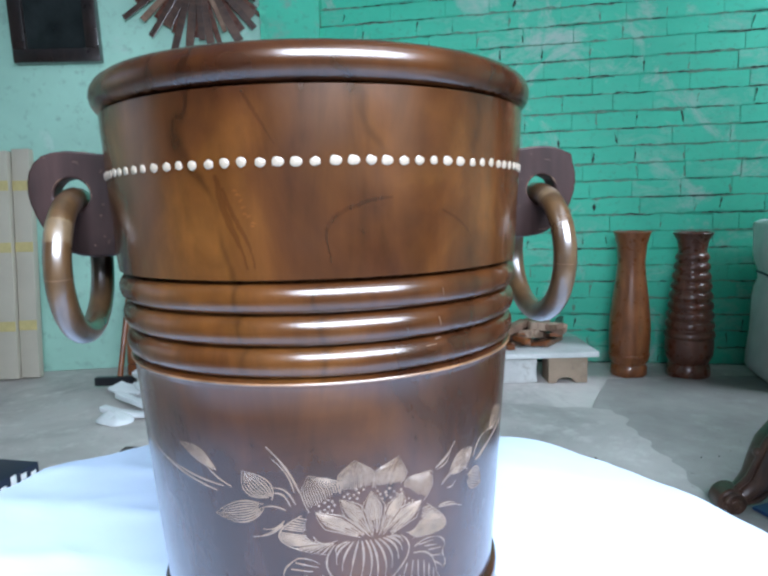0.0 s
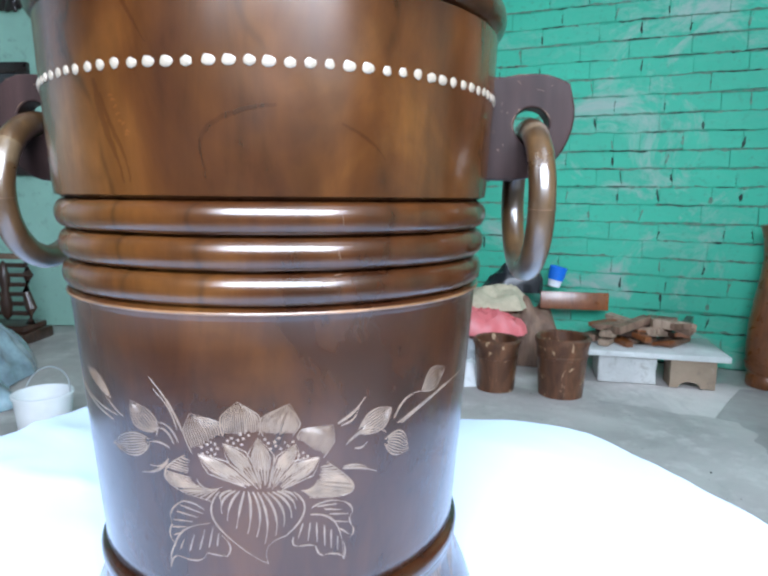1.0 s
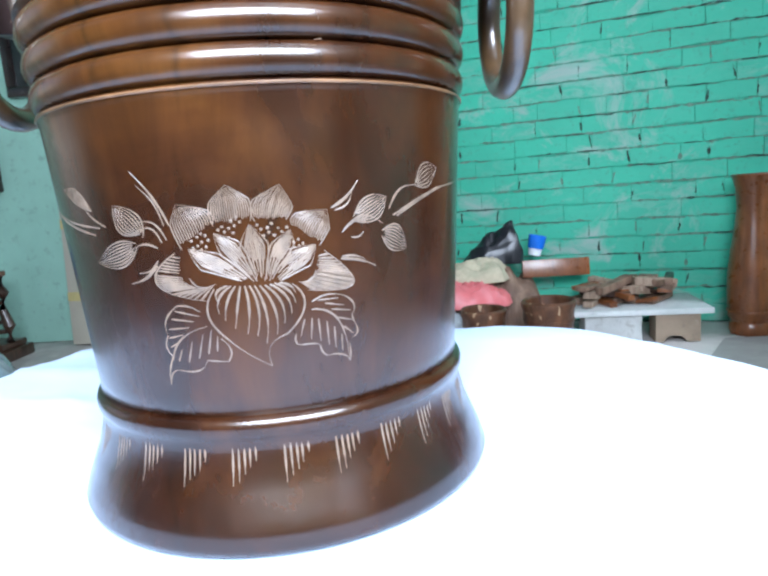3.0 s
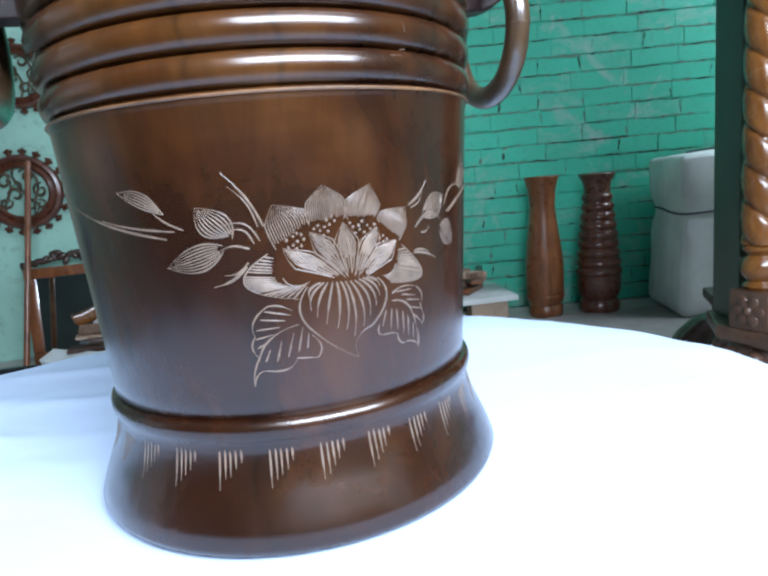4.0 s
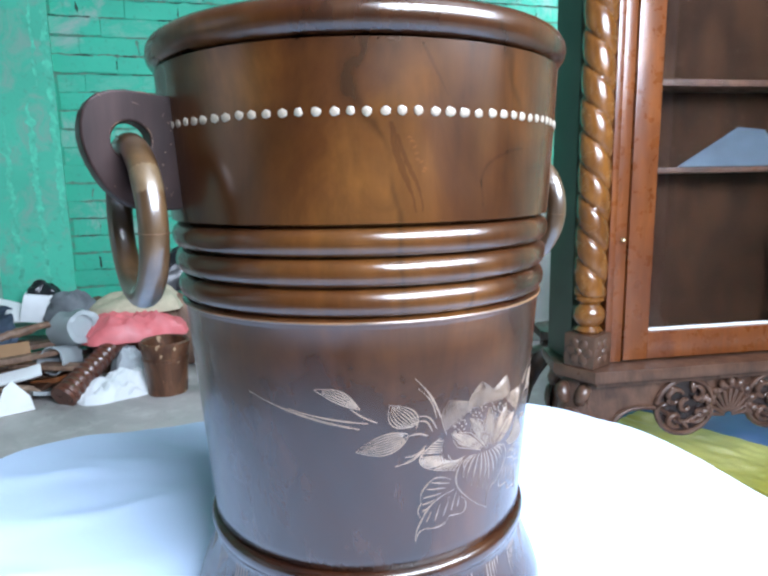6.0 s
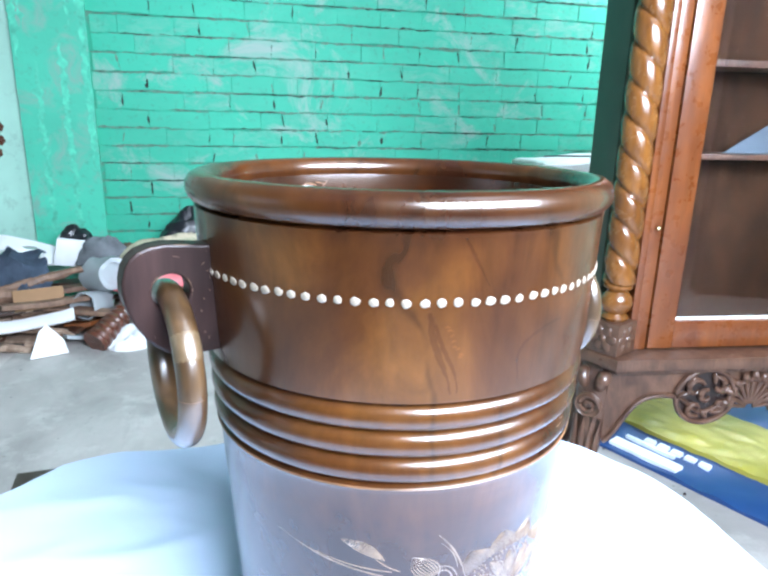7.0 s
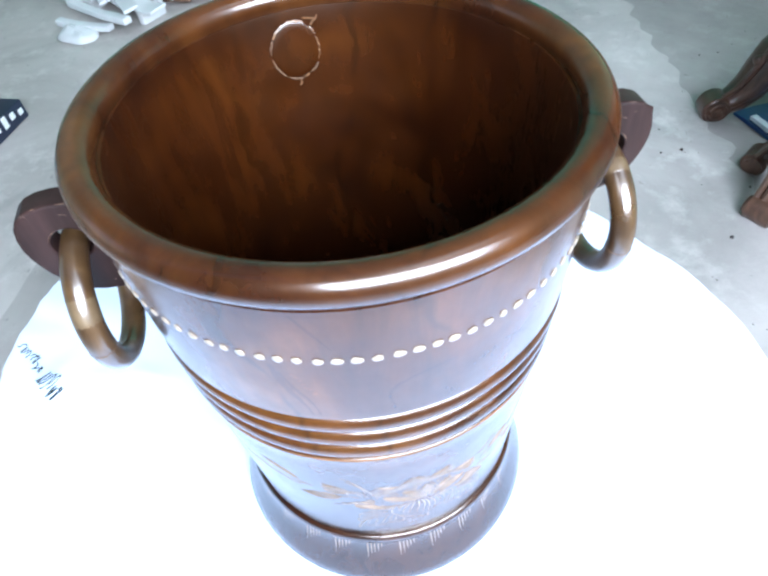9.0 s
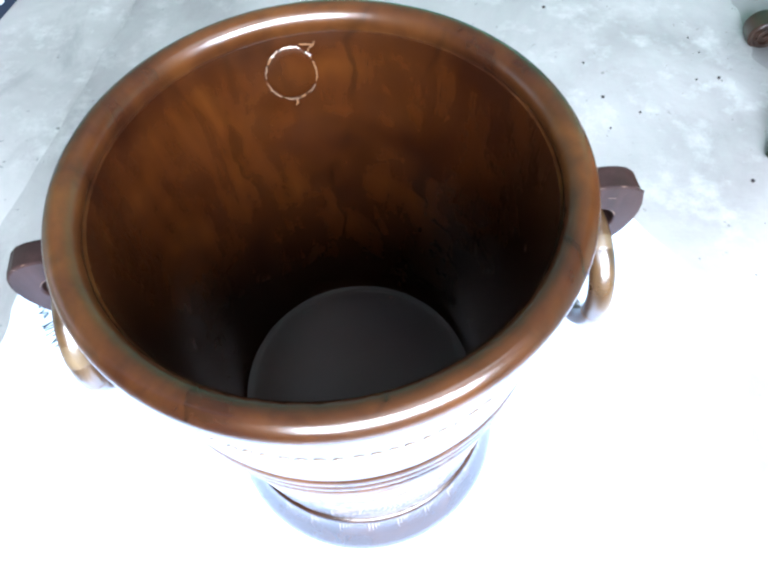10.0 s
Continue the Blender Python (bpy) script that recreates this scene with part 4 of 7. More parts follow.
CLOTH_AT = [0, 7, 15, 22, 37, 48, 57, 66, 76, 82, 100, 105, 112, 120, 126, 133, 140, 150, 160, 170, 182, 200, 225, 250, 270, 300, 320, 340, 350, 360]
CLOTH_REACH = [0.252, 0.262, 0.268, 0.272, 0.266, 0.274, 0.294, 0.272, 0.232, 0.228, 0.230, 0.233, 0.250, 0.286, 0.303, 0.298, 0.316, 0.303, 0.285, 0.270, 0.275, 0.305, 0.31, 0.27, 0.25, 0.27, 0.29, 0.250, 0.248, 0.252]


def cloth_edge(a):
    """Reach of the cloth at an angle (radians, from +x)."""
    d = math.degrees(a) % 360
    base = sum(w * float(np.interp((d + o) % 360, CLOTH_AT, CLOTH_REACH)) for o, w in ((-4, 0.25), (0, 0.5), (4, 0.25)))
    return base + 0.003 * noise.noise((6 * math.cos(a), 6 * math.sin(a), 1.4)) + 0.0015 * noise.noise((19 * math.cos(a), 19 * math.sin(a), 1.4))


def cloth_top(x, y):
    """Height of the cloth at a place, with soft folds and a slight droop past the table's edge."""
    r = math.hypot(x, y)
    over = max(0.0, r - 0.205)
    ease = min(1, max(0, (r - 0.09) / 0.08)) * (1.0 - 0.75 * min(1.0, max(0.0, (x + 0.09) / 0.09)))
    fold = (1 - abs(noise.noise((x * 7 + 3 * y, y * 16, 2.0)) * 2.4)) * 0.6 + 0.4 * (1 - abs(noise.noise((x * 22, y * 30 + x * 9, 7.0)) * 2.2))
    ripple = 0.035 * over * noise.noise((5 * x / max(r, 0.01), 5 * y / max(r, 0.01), 3.3))
    return TOP - 0.0004 + 0.0036 * max(0.0, fold) ** 2 * ease - (0.45 - 0.33 * min(1.0, max(0.0, (-0.02 - x) / 0.10))) * over ** 1.5 + ripple


bm = bmesh.new()
steps, ringsn = 240, 56
layers = []
for j in range(ringsn + 1):
    row = []
    for i in range(steps):
        a = 2 * math.pi * i / steps
        reach = cloth_edge(a)
        r = reach * (j / ringsn)
        x, y = r * math.cos(a), r * math.sin(a)
        z = cloth_top(x, y)
        row.append(bm.verts.new((x, y, z)))
    layers.append(row)
for j in range(1, ringsn):
    for i in range(steps):
        k = (i + 1) % steps
        bm.faces.new((layers[j][i], layers[j][k], layers[j + 1][k], layers[j + 1][i]))
centre = bm.verts.new((0, 0, TOP - 0.0004))
for i in range(steps):
    bm.faces.new((centre, layers[1][i], layers[1][(i + 1) % steps]))
for v in layers[0]:
    bm.verts.remove(v)
under = bmesh.ops.extrude_face_region(bm, geom=bm.faces[:])
for v in [g for g in under["geom"] if isinstance(g, bmesh.types.BMVert)]:
    v.co.z -= 0.004
cloth = solid("tablecloth", bm, M_CLOTH, pose(0, 0, 0), "plain white cloth with soft wrinkles over the small table", "tablecloth", smooth=True)
# pen scribble on the cloth, unreadable
rng = random.Random(3)
along, across = Vector((0.655, -0.755, 0)), Vector((0.755, 0.655, 0))
for start, count, low, high in ((0.0, 7, 0.004, 0.0075), (0.042, 5, 0.008, 0.017)):
    for k in range(count):
        o = Vector((-0.2655, 0.100, 0)) + along * (start + 0.0054 * k + rng.uniform(-0.001, 0.001)) - across * rng.uniform(0.0, 0.3) * high
        tall, wide, lean, loops = rng.uniform(low, high), rng.uniform(0.0024, 0.0052), rng.uniform(-0.2, 0.5), rng.choice((0.6, 1.0, 1.0, 1.6))
        pts = [o + along * (wide * f + lean * tall * 0.3 * math.sin(f * 3.1) + 0.0010 * math.sin(f * 9 + k)) + across * tall * (0.5 - 0.5 * math.cos(f * 6.28 * loops + 0.5 * k)) for f in (i / 12 for i in range(13))]
        mark = tube([Vector((q.x, q.y, cloth_top(q.x, q.y) + 0.0008)) for q in pts], [0.00032 + 0.00020 * abs(math.sin(i * 0.7 + k)) for i in range(13)], 6, None, False, 0.25)
        part("pen_mark", mark, M_INK, cloth, "small dark pen stroke")
from mathutils.bvhtree import BVHTree

# ---- the tall cabinet with twisted columns ----
EX, EY = Vector((0.9628, -0.2703, 0)), Vector((0.2703, 0.9628, 0))
CAB = Matrix(((EX.x, EY.x, 0, 0.814), (EX.y, EY.y, 0, 0.666), (0, 0, 1, 0), (0, 0, 0, 1))) @ Matrix.Diagonal((1.03, 1.03, 0.99, 1))
cabinet = thing("display_cabinet", CAB, "tall teak display cabinet with twisted columns, glass door and carved apron", "cabinet")
WIDE = 0.672


def plate(bm, pts, v0, v1):
    """A board in the u-z plane, from depth v0 to v1."""
    a = [bm.verts.new((u, v0, z)) for u, z in pts]
    b = [bm.verts.new((u, v1, z)) for u, z in pts]
    bm.faces.new(a)
    bm.faces.new(b[::-1])
    for i in range(len(a)):
        j = (i + 1) % len(a)
        bm.faces.new((a[j], a[i], b[i], b[j]))
    return bm


def twisted_column(z0, z1, radius, turns):
    """Two round strands wound about each other, with sharp grooves between."""
    bm = bmesh.new()
    rings = []
    n, sides = 300, 44
    for k in range(n + 1):
        f = k / n
        ring = []
        for i in range(sides):
            t = 2 * math.pi * i / sides
            ph = t + turns * 2 * math.pi * f
            r = radius * (0.87 + 0.13 * abs(math.sin(ph)) ** 0.7 - 0.15 * math.exp(-(math.sin(ph) / 0.16) ** 2))
            ring.append(bm.verts.new((r * math.cos(t), r * math.sin(t), z0 + (z1 - z0) * f)))
        rings.append(ring)
    for a, b in zip(rings, rings[1:]):
        for i in range(sides):
            bm.faces.new((a[i], a[(i + 1) % sides], b[(i + 1) % sides], b[i]))
    bm.faces.new(rings[0][::-1])
    bm.faces.new(rings[-1])
    return bm


def column_set(u, v):
    at = Matrix.Translation((u, v, 0)) @ Matrix.Rotation(radians(32), 4, "Z")
    block = part("column_block", boxed(-0.036, -0.036, 0.327, 0.036, 0.036, 0.402, bevel=0.006), M_LEG, cabinet, "carved block with a rosette", at)
    for turn in range(4):
        m = Matrix.Rotation(turn * math.pi / 2, 4, "Z")
        for k in range(7):
            a = 2 * math.pi * k / 6
            r, s = (0.0185, (0.0135, 0.0035, 0.0105, 1)) if k < 6 else (0.0, (0.009, 0.006, 0.009, 1))
            bm = bmesh.new()
            bmesh.ops.create_uvsphere(bm, u_segments=12, v_segments=8, radius=1, matrix=m @ Matrix.Translation((r * math.cos(a), -0.036, 0.3645 + r * math.sin(a))) @ Matrix.Rotation(-a, 4, "Y") @ Matrix.Diagonal(s))
            part("rosette_petal", bm, M_LEG, block)
    part("column_base", lathe([(0, 0.402), (0.026, 0.402), (0.030, 0.408), (0.026, 0.414), (0.022, 0.418), (0.030, 0.428), (0.0335, 0.442), (0.030, 0.456), (0.022, 0.466), (0.025, 0.472), (0.030, 0.476), (0.030, 0.482), (0.025, 0.487), (0, 0.487)], 32), M_TWIST, cabinet, "", at)
    col = part("twisted_column", twisted_column(0.487, 1.70, 0.0335, 9.0), M_TWIST, cabinet, "golden twisted column with a glossy varnish", at)
    part("column_head", lathe([(0, 1.70), (0.030, 1.70), (0.034, 1.715), (0.026, 1.73), (0.036, 1.76), (0.038, 1.80), (0, 1.80)], 32), M_TWIST, cabinet, "", at)
    return col


def cabriole_leg(m, name="leg"):
    """A carved scroll leg: paired scrolls over the knee, a rosette below them, ribs down to a curling foot."""
    path = [(0.010, 0.292), (0.000, 0.262), (-0.010, 0.225), (-0.015, 0.175), (-0.018, 0.125), (-0.026, 0.085), (-0.042, 0.052), (-0.058, 0.030)]
    leg = part(name, tube([(0, y, z) for y, z in path], [0.034, 0.038, 0.039, 0.035, 0.030, 0.027, 0.027, 0.022], 16, None, False, 0.85), M_LEG, cabinet, "carved scroll leg", m)
    for x in (-0.026, -0.009, 0.009, 0.026):
        bm = tube([(x * k, y - d, z) for (y, z), k, d in zip(path[3:8], (1.0, 0.95, 0.88, 0.85, 0.8), (0.027, 0.024, 0.022, 0.020, 0.016))], [0.004, 0.0075, 0.0072, 0.0068, 0.006], 8)
        part("leg_rib", bm, M_LEG, leg)
    for x in (-0.019, 0.019):
        pts, rad = [], []
        for i in range(12):
            a = radians(-40 + 200 * i / 11)
            pts.append((x + 0.004 * (1 if x > 0 else -1) * math.sin(a), -0.026 - 0.013 * math.cos(a), 0.258 + 0.017 * math.sin(a)))
            rad.append(0.010 + 0.005 * math.sin(math.pi * i / 11))
        part("knee_scroll", tube(pts, rad, 12), M_LEG, leg, "rounded scroll over the knee")
    face = Matrix.Translation((0, -0.044, 0.207)) @ Matrix.Rotation(radians(90), 4, "X")
    disc = lathe([(0, 0.000), (0.029, 0.000), (0.030, 0.006), (0.027, 0.010), (0.023, 0.007), (0.010, 0.006), (0, 0.008)], 28)
    bmesh.ops.transform(disc, matrix=face, verts=disc.verts)
    rosette = part("knee_rosette", disc, M_LEG, leg, "round carved rosette on the knee")
    curl = [(0.0235 * (1 - 0.8 * f) * math.cos(9.5 * f), -0.052 - 0.004 * f, 0.207 + 0.0235 * (1 - 0.8 * f) * math.sin(9.5 * f)) for f in (i / 30 for i in range(31))]
    part("curl", tube(curl, [0.0048 - 0.0014 * i / 30 for i in range(31)], 8), M_LEG, rosette)
    foot = bmesh.new()
    bmesh.ops.create_cone(foot, cap_ends=True, segments=24, radius1=0.026, radius2=0.026, depth=0.066, matrix=Matrix.Translation((0, -0.064, 0.027)) @ Matrix.Rotation(math.pi / 2, 4, "Y"))
    bmesh.ops.bevel(foot, geom=[e for e in foot.edges if len(e.link_faces) == 2 and e.calc_face_angle(0) > 1], offset=0.007, segments=3, affect="EDGES")
    part("scroll_foot", foot, M_LEG, leg)
    return leg


for u, v, turn in ((-0.002, 0.072, -42), (WIDE + 0.002, 0.072, 42), (0.030, 0.165, -120), (WIDE - 0.03, 0.165, 120)):
    cabriole_leg(Matrix.Translation((u, v, 0)) @ Matrix.Rotation(radians(turn), 4, "Z"))

# base board with canted corners and a moulded edge
base = [(-0.050, 0.092), (0.0, 0.0), (WIDE, 0.0), (WIDE + 0.05, 0.092), (WIDE + 0.03, 0.215), (-0.02, 0.215)]
part("base_board", slab(base, 0.298, 0.327, None, 0.007), M_LEG, cabinet, "moulded dark base board")
part("base_moulding", slab([(u * 0.97 + 0.012, v * 0.95 + 0.014) for u, v in base], 0.286, 0.298, None, 0.004), M_LEG, cabinet)
# apron with a wavy lower edge
edge = []
for i in range(61):
    u = 0.002 + (WIDE - 0.004) * i / 60
    c = abs(u - WIDE / 2)
    drop = 0.045 * math.exp(-((c - 0.109) / 0.045) ** 2) + 0.022 * math.exp(-(c / 0.05) ** 2) + 0.110 * math.exp(-((c - WIDE / 2) / 0.052) ** 2)
    edge.append((u, 0.228 - drop))
part("apron", plate(bmesh.new(), edge + [(WIDE - 0.002, 0.288), (0.002, 0.288)], 0.030, 0.052), M_LEG, cabinet, "dark apron with a wavy lower edge", None, False)
bm = tube([(u, 0.026, z) for u, z in edge], 0.0055, 8)
part("apron_bead", bm, M_LEG, cabinet)
rng = random.Random(21)
for uc in (WIDE / 2 - 0.109, WIDE / 2 + 0.109):
    hub = part("medallion", tube([(uc + 0.068 * math.cos(a), 0.024, 0.224 + 0.065 * math.sin(a)) for a in (2 * math.pi * i / 40 for i in range(40))], 0.0062, 8, None, True), M_LEG, cabinet, "round carved medallion of curling leaves")
    # Near-black disc paints the shade of a deep recess behind the scrolls.
    disc = bmesh.new()
    bmesh.ops.create_cone(disc, cap_ends=True, segments=40, radius1=0.066, radius2=0.066, depth=0.004, matrix=Matrix.Translation((uc, 0.030, 0.224)) @ Matrix.Rotation(math.pi / 2, 4, "X"))
    part("recess", disc, M_BLACKWOOD, hub, "dark disc for the shade behind the scrolls")
    for k, (du, dz, size, spin, hand) in enumerate(((-0.028, 0.020, 0.024, 0.4, 1), (0.026, 0.025, 0.022, 2.2, -1), (0.030, -0.022, 0.021, 3.8, 1), (-0.022, -0.029, 0.022, 5.2, -1), (0.0, 0.0, 0.016, 1.2, 1))):
        pts, rad = [], []
        for i in range(22):
            f = i / 21
            a = spin + hand * 5.6 * f
            r = size * (1 - 0.80 * f)
            pts.append((uc + du + r * math.cos(a), 0.024 - 0.006 * f, 0.224 + dz + r * math.sin(a)))
            rad.append(0.0028 + 0.0042 * math.sin(math.pi * min(1, 0.15 + f * 0.9)))
        part("carved_scroll", tube(pts, rad, 8), M_LEG, hub)
    for k in range(7):
        a = 2 * math.pi * k / 7 + 0.3
        bm = bmesh.new()
        bmesh.ops.create_uvsphere(bm, u_segments=10, v_segments=8, radius=1, matrix=Matrix.Translation((uc + 0.049 * math.cos(a), 0.026, 0.224 + 0.046 * math.sin(a))) @ Matrix.Rotation(-a - 0.5, 4, "Y") @ Matrix.Diagonal((0.015, 0.009, 0.006, 1)))
        part("carved_leaf", bm, M_LEG, hub)
shell_u = WIDE / 2
shell = part("shell", tube([(shell_u + 0.056 * math.cos(a), 0.0235, 0.190 + 0.074 * math.sin(a)) for a in (math.pi * i / 30 for i in range(31))], 0.006, 8), M_LEG, cabinet, "carved fan shell")
for k in range(11):
    a = math.pi * (k + 0.5) / 11
    bm = tube([(shell_u + r * math.cos(a), 0.024, 0.192 + r * 1.18 * math.sin(a)) for r in (0.010, 0.030, 0.056)], [0.0025, 0.0045, 0.0066], 8)
    part("shell_rib", bm, M_LEG, shell)
for k in range(9):
    a = math.pi * (k + 0.5) / 9
    bm = bmesh.new()
    bmesh.ops.create_uvsphere(bm, u_segments=8, v_segments=6, radius=1, matrix=Matrix.Translation((shell_u + 0.062 * math.cos(a), 0.022, 0.194 + 0.079 * math.sin(a))) @ Matrix.Rotation(-a, 4, "Y") @ Matrix.Diagonal((0.012, 0.010, 0.009, 1)))
    part("carved_leaf", bm, M_LEG, shell)

column_set(0.012, 0.060)
column_set(WIDE - 0.012, 0.060)
# shallow carcass
TALL = 1.80
part("side_panel", boxed(-0.015, 0.085, 0.327, 0.006, 0.198, TALL, bevel=0.002), M_SIDE, cabinet, "dark green side panel")
part("side_panel", boxed(WIDE - 0.006, 0.085, 0.327, WIDE + 0.015, 0.198, TALL, bevel=0.002), M_SIDE, cabinet, "dark green side panel")
# Back wood darkened in colour for the shade inside the cabinet.
M_BACK = wood("shaded_back_wood", (0.014, 0.0060, 0.0030), (0.038, 0.0165, 0.0082), 70, 0.5, 0, 0.1, 10)
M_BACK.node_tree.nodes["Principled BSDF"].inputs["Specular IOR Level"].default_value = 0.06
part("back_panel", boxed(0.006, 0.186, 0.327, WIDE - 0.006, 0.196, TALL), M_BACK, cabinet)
part("top_board", boxed(-0.06, -0.02, TALL, WIDE + 0.06, 0.22, TALL + 0.05, bevel=0.008), M_TEAK, cabinet)
for u0, u1 in ((0.046, 0.062), (0.0635, 0.090)):
    part("post", boxed(u0, 0.050 if u0 < 0.05 else 0.056, 0.3275, u1, 0.085, TALL, bevel=0.004), M_TEAK, cabinet)
    part("post", boxed(WIDE - u1, 0.050 if u0 < 0.05 else 0.056, 0.3275, WIDE - u0, 0.085, TALL, bevel=0.004), M_TEAK, cabinet)
part("bottom_board", boxed(0.0645, 0.088, 0.335, WIDE - 0.0645, 0.185, 0.352), M_TEAK, cabinet)
part("shelf", boxed(0.007, 0.092, 0.936, WIDE - 0.007, 0.185, 0.950, bevel=0.002), M_CARVED, cabinet)
part("shelf", boxed(0.007, 0.092, 0.748, WIDE - 0.007, 0.185, 0.760, bevel=0.002), M_CARVED, cabinet)
u0, u1 = 0.0915, WIDE - 0.0915
door = part("door", boxed(u0, 0.052, 0.331, u0 + 0.058, 0.080, 1.78, bevel=0.004), M_TEAK, cabinet, "warm brown door frame")
part("stile", boxed(u1 - 0.058, 0.052, 0.331, u1, 0.080, 1.78, bevel=0.004), M_TEAK, door)
part("rail", boxed(u0 + 0.0585, 0.054, 0.331, u1 - 0.0585, 0.079, 0.395, bevel=0.004), M_TEAK, door)
part("rail", boxed(u0 + 0.0585, 0.054, 1.715, u1 - 0.0585, 0.079, 1.78, bevel=0.004), M_TEAK, door)
part("glazing_bead", boxed(u0 + 0.060, 0.060, 0.3955, u1 - 0.060, 0.072, 0.4005, bevel=0.001), M_PACK, door, "pale glazing bead")
pane = part("pane", boxed(u0 + 0.0590, 0.0660, 0.4010, u1 - 0.0590, 0.0690, 1.7145), M_GLASS, door, "clear glass pane", None, False)
pane.visible_shadow = False
bm = bmesh.new()
bmesh.ops.create_uvsphere(bm, u_segments=12, v_segments=8, radius=0.006, matrix=Matrix.Translation((0.077, 0.050, 0.606)))
part("knob", bm, plain("pale_brass", (0.75, 0.62, 0.38), 0.25, 1.0), cabinet, "small brass knob")
# Added sheet behind the pane imitates the tablecloth's reflection in the glass.
sheet = bmesh.new()
v = [sheet.verts.new(p) for p in ((0.225, 0.100, 0.762), (0.50, 0.100, 0.762), (0.50, 0.178, 0.850), (0.430, 0.178, 0.856))]
sheet.faces.new(v)
bmesh.ops.solidify(sheet, geom=sheet.faces[:], thickness=0.004)
solid("folded_sheet", sheet, plain("pale_reflection", (0.11, 0.145, 0.18), 0.4), CAB, "pale blue-white sheet standing in for a reflection in the glass", "sheet", smooth=False)

# low carved stand behind the cabinet
stand = thing("carved_stand", Matrix.Translation((0.965, 1.13, 0)) @ Matrix.Rotation(radians(-4), 4, "Z"), "low dark carved wooden stand with scroll legs behind the cabinet", "stand")
part("stand_top", slab([(0.09, -0.03), (0.74, -0.03), (0.78, 0.02), (0.78, 0.10), (0.12, 0.10), (0.08, 0.0)], 0.262, 0.290, None, 0.007), M_CARVED, stand, "moulded dark top")
part("stand_apron", boxed(0.09, -0.005, 0.205, 0.72, 0.015, 0.261, bevel=0.004), M_CARVED, stand)
for x, y, turn in ((0.72, 0.03, 40), (0.40, 0.07, -150), (0.72, 0.07, 130)):
    leg = cabriole_leg(Matrix.Identity(4))
    leg.parent = stand
    leg.matrix_basis = Matrix.Translation((x, y, 0.0)) @ Matrix.Rotation(radians(turn), 4, "Z") @ Matrix.Diagonal((0.90, 0.90, 0.90, 1))
# the wide S-shaped corner leg
sweep = [(-0.128, -0.066, 0.040), (-0.100, -0.062, 0.050), (-0.068, -0.058, 0.078), (-0.046, -0.055, 0.120), (-0.030, -0.052, 0.160), (-0.002, -0.049, 0.198), (0.036, -0.042, 0.226), (0.095, -0.022, 0.236)]
leg = part("leg", tube(sweep, [0.024, 0.032, 0.042, 0.050, 0.051, 0.047, 0.040, 0.032], 16, None, False, 0.65), M_CARVED, stand, "wide S-shaped carved corner leg")
for off in (-0.038, 0.038):
    part("leg_rib", tube([(x + 0.75 * off * (1 if 0 < i < 7 else 0.5), y - 0.020, z - 0.30 * off) for i, (x, y, z) in enumerate(sweep)], [0.005, 0.007, 0.008, 0.008, 0.008, 0.008, 0.007, 0.005], 8), M_CARVED, leg)
scroll = bmesh.new()
bmesh.ops.create_cone(scroll, cap_ends=True, segments=28, radius1=0.034, radius2=0.034, depth=0.060, matrix=Matrix.Translation((-0.132, -0.066, 0.035)) @ Matrix.Rotation(math.pi / 2, 4, "X"))
bmesh.ops.bevel(scroll, geom=[e for e in scroll.edges if len(e.link_faces) == 2 and e.calc_face_angle(0) > 1], offset=0.008, segments=3, affect="EDGES")
part("scroll_foot", scroll, M_CARVED, leg)
curl = [(-0.132 + 0.026 * (1 - 0.8 * f) * math.cos(9 * f), -0.098, 0.035 + 0.026 * (1 - 0.8 * f) * math.sin(9 * f)) for f in (i / 28 for i in range(29))]
part("curl", tube(curl, 0.0042, 8), M_CARVED, leg)
bud_knob = bmesh.new()
bmesh.ops.create_uvsphere(bud_knob, u_segments=12, v_segments=8, radius=0.012, matrix=Matrix.Translation((-0.072, -0.068, 0.150)))
part("leaf_bud", bud_knob, M_CARVED, leg)

# flat bag under the cabinet
M_BAGBLUE = plain("deep_blue_plastic", (0.012, 0.050, 0.165), 0.35, 0, 0.1, 10, 0.2)
M_BAGYELLOW = plain("yellow_plastic", (0.37, 0.32, 0.05), 0.4, 0, 0.12, 10, 0.2)
M_WHITEPRINT = plain("white_print", (0.75, 0.80, 0.83), 0.4)
bag = thing("packing_bag", Matrix.Translation((1.40, 0.90, 0.0)) @ Matrix.Rotation(radians(-75), 4, "Z"), "flat blue and yellow plastic bag lying under the cabinet", "bag")


def flat_sheet(x0, x1, y0, y1, z, bump, seed, n=24):
    bm = bmesh.new()
    g = [[bm.verts.new((x0 + (x1 - x0) * i / n, y0 + (y1 - y0) * j / n, z + bump * abs(noise.noise((i * 0.3 + seed, j * 0.3, seed))) + bump * 0.6)) for i in range(n + 1)] for j in range(n + 1)]
    for j in range(n):
        for i in range(n):
            bm.faces.new((g[j][i], g[j][i + 1], g[j + 1][i + 1], g[j + 1][i]))
    low = bmesh.ops.extrude_face_region(bm, geom=bm.faces[:])
    for q in [h for h in low["geom"] if isinstance(h, bmesh.types.BMVert)]:
        q.co.z = 0.001
    return bm


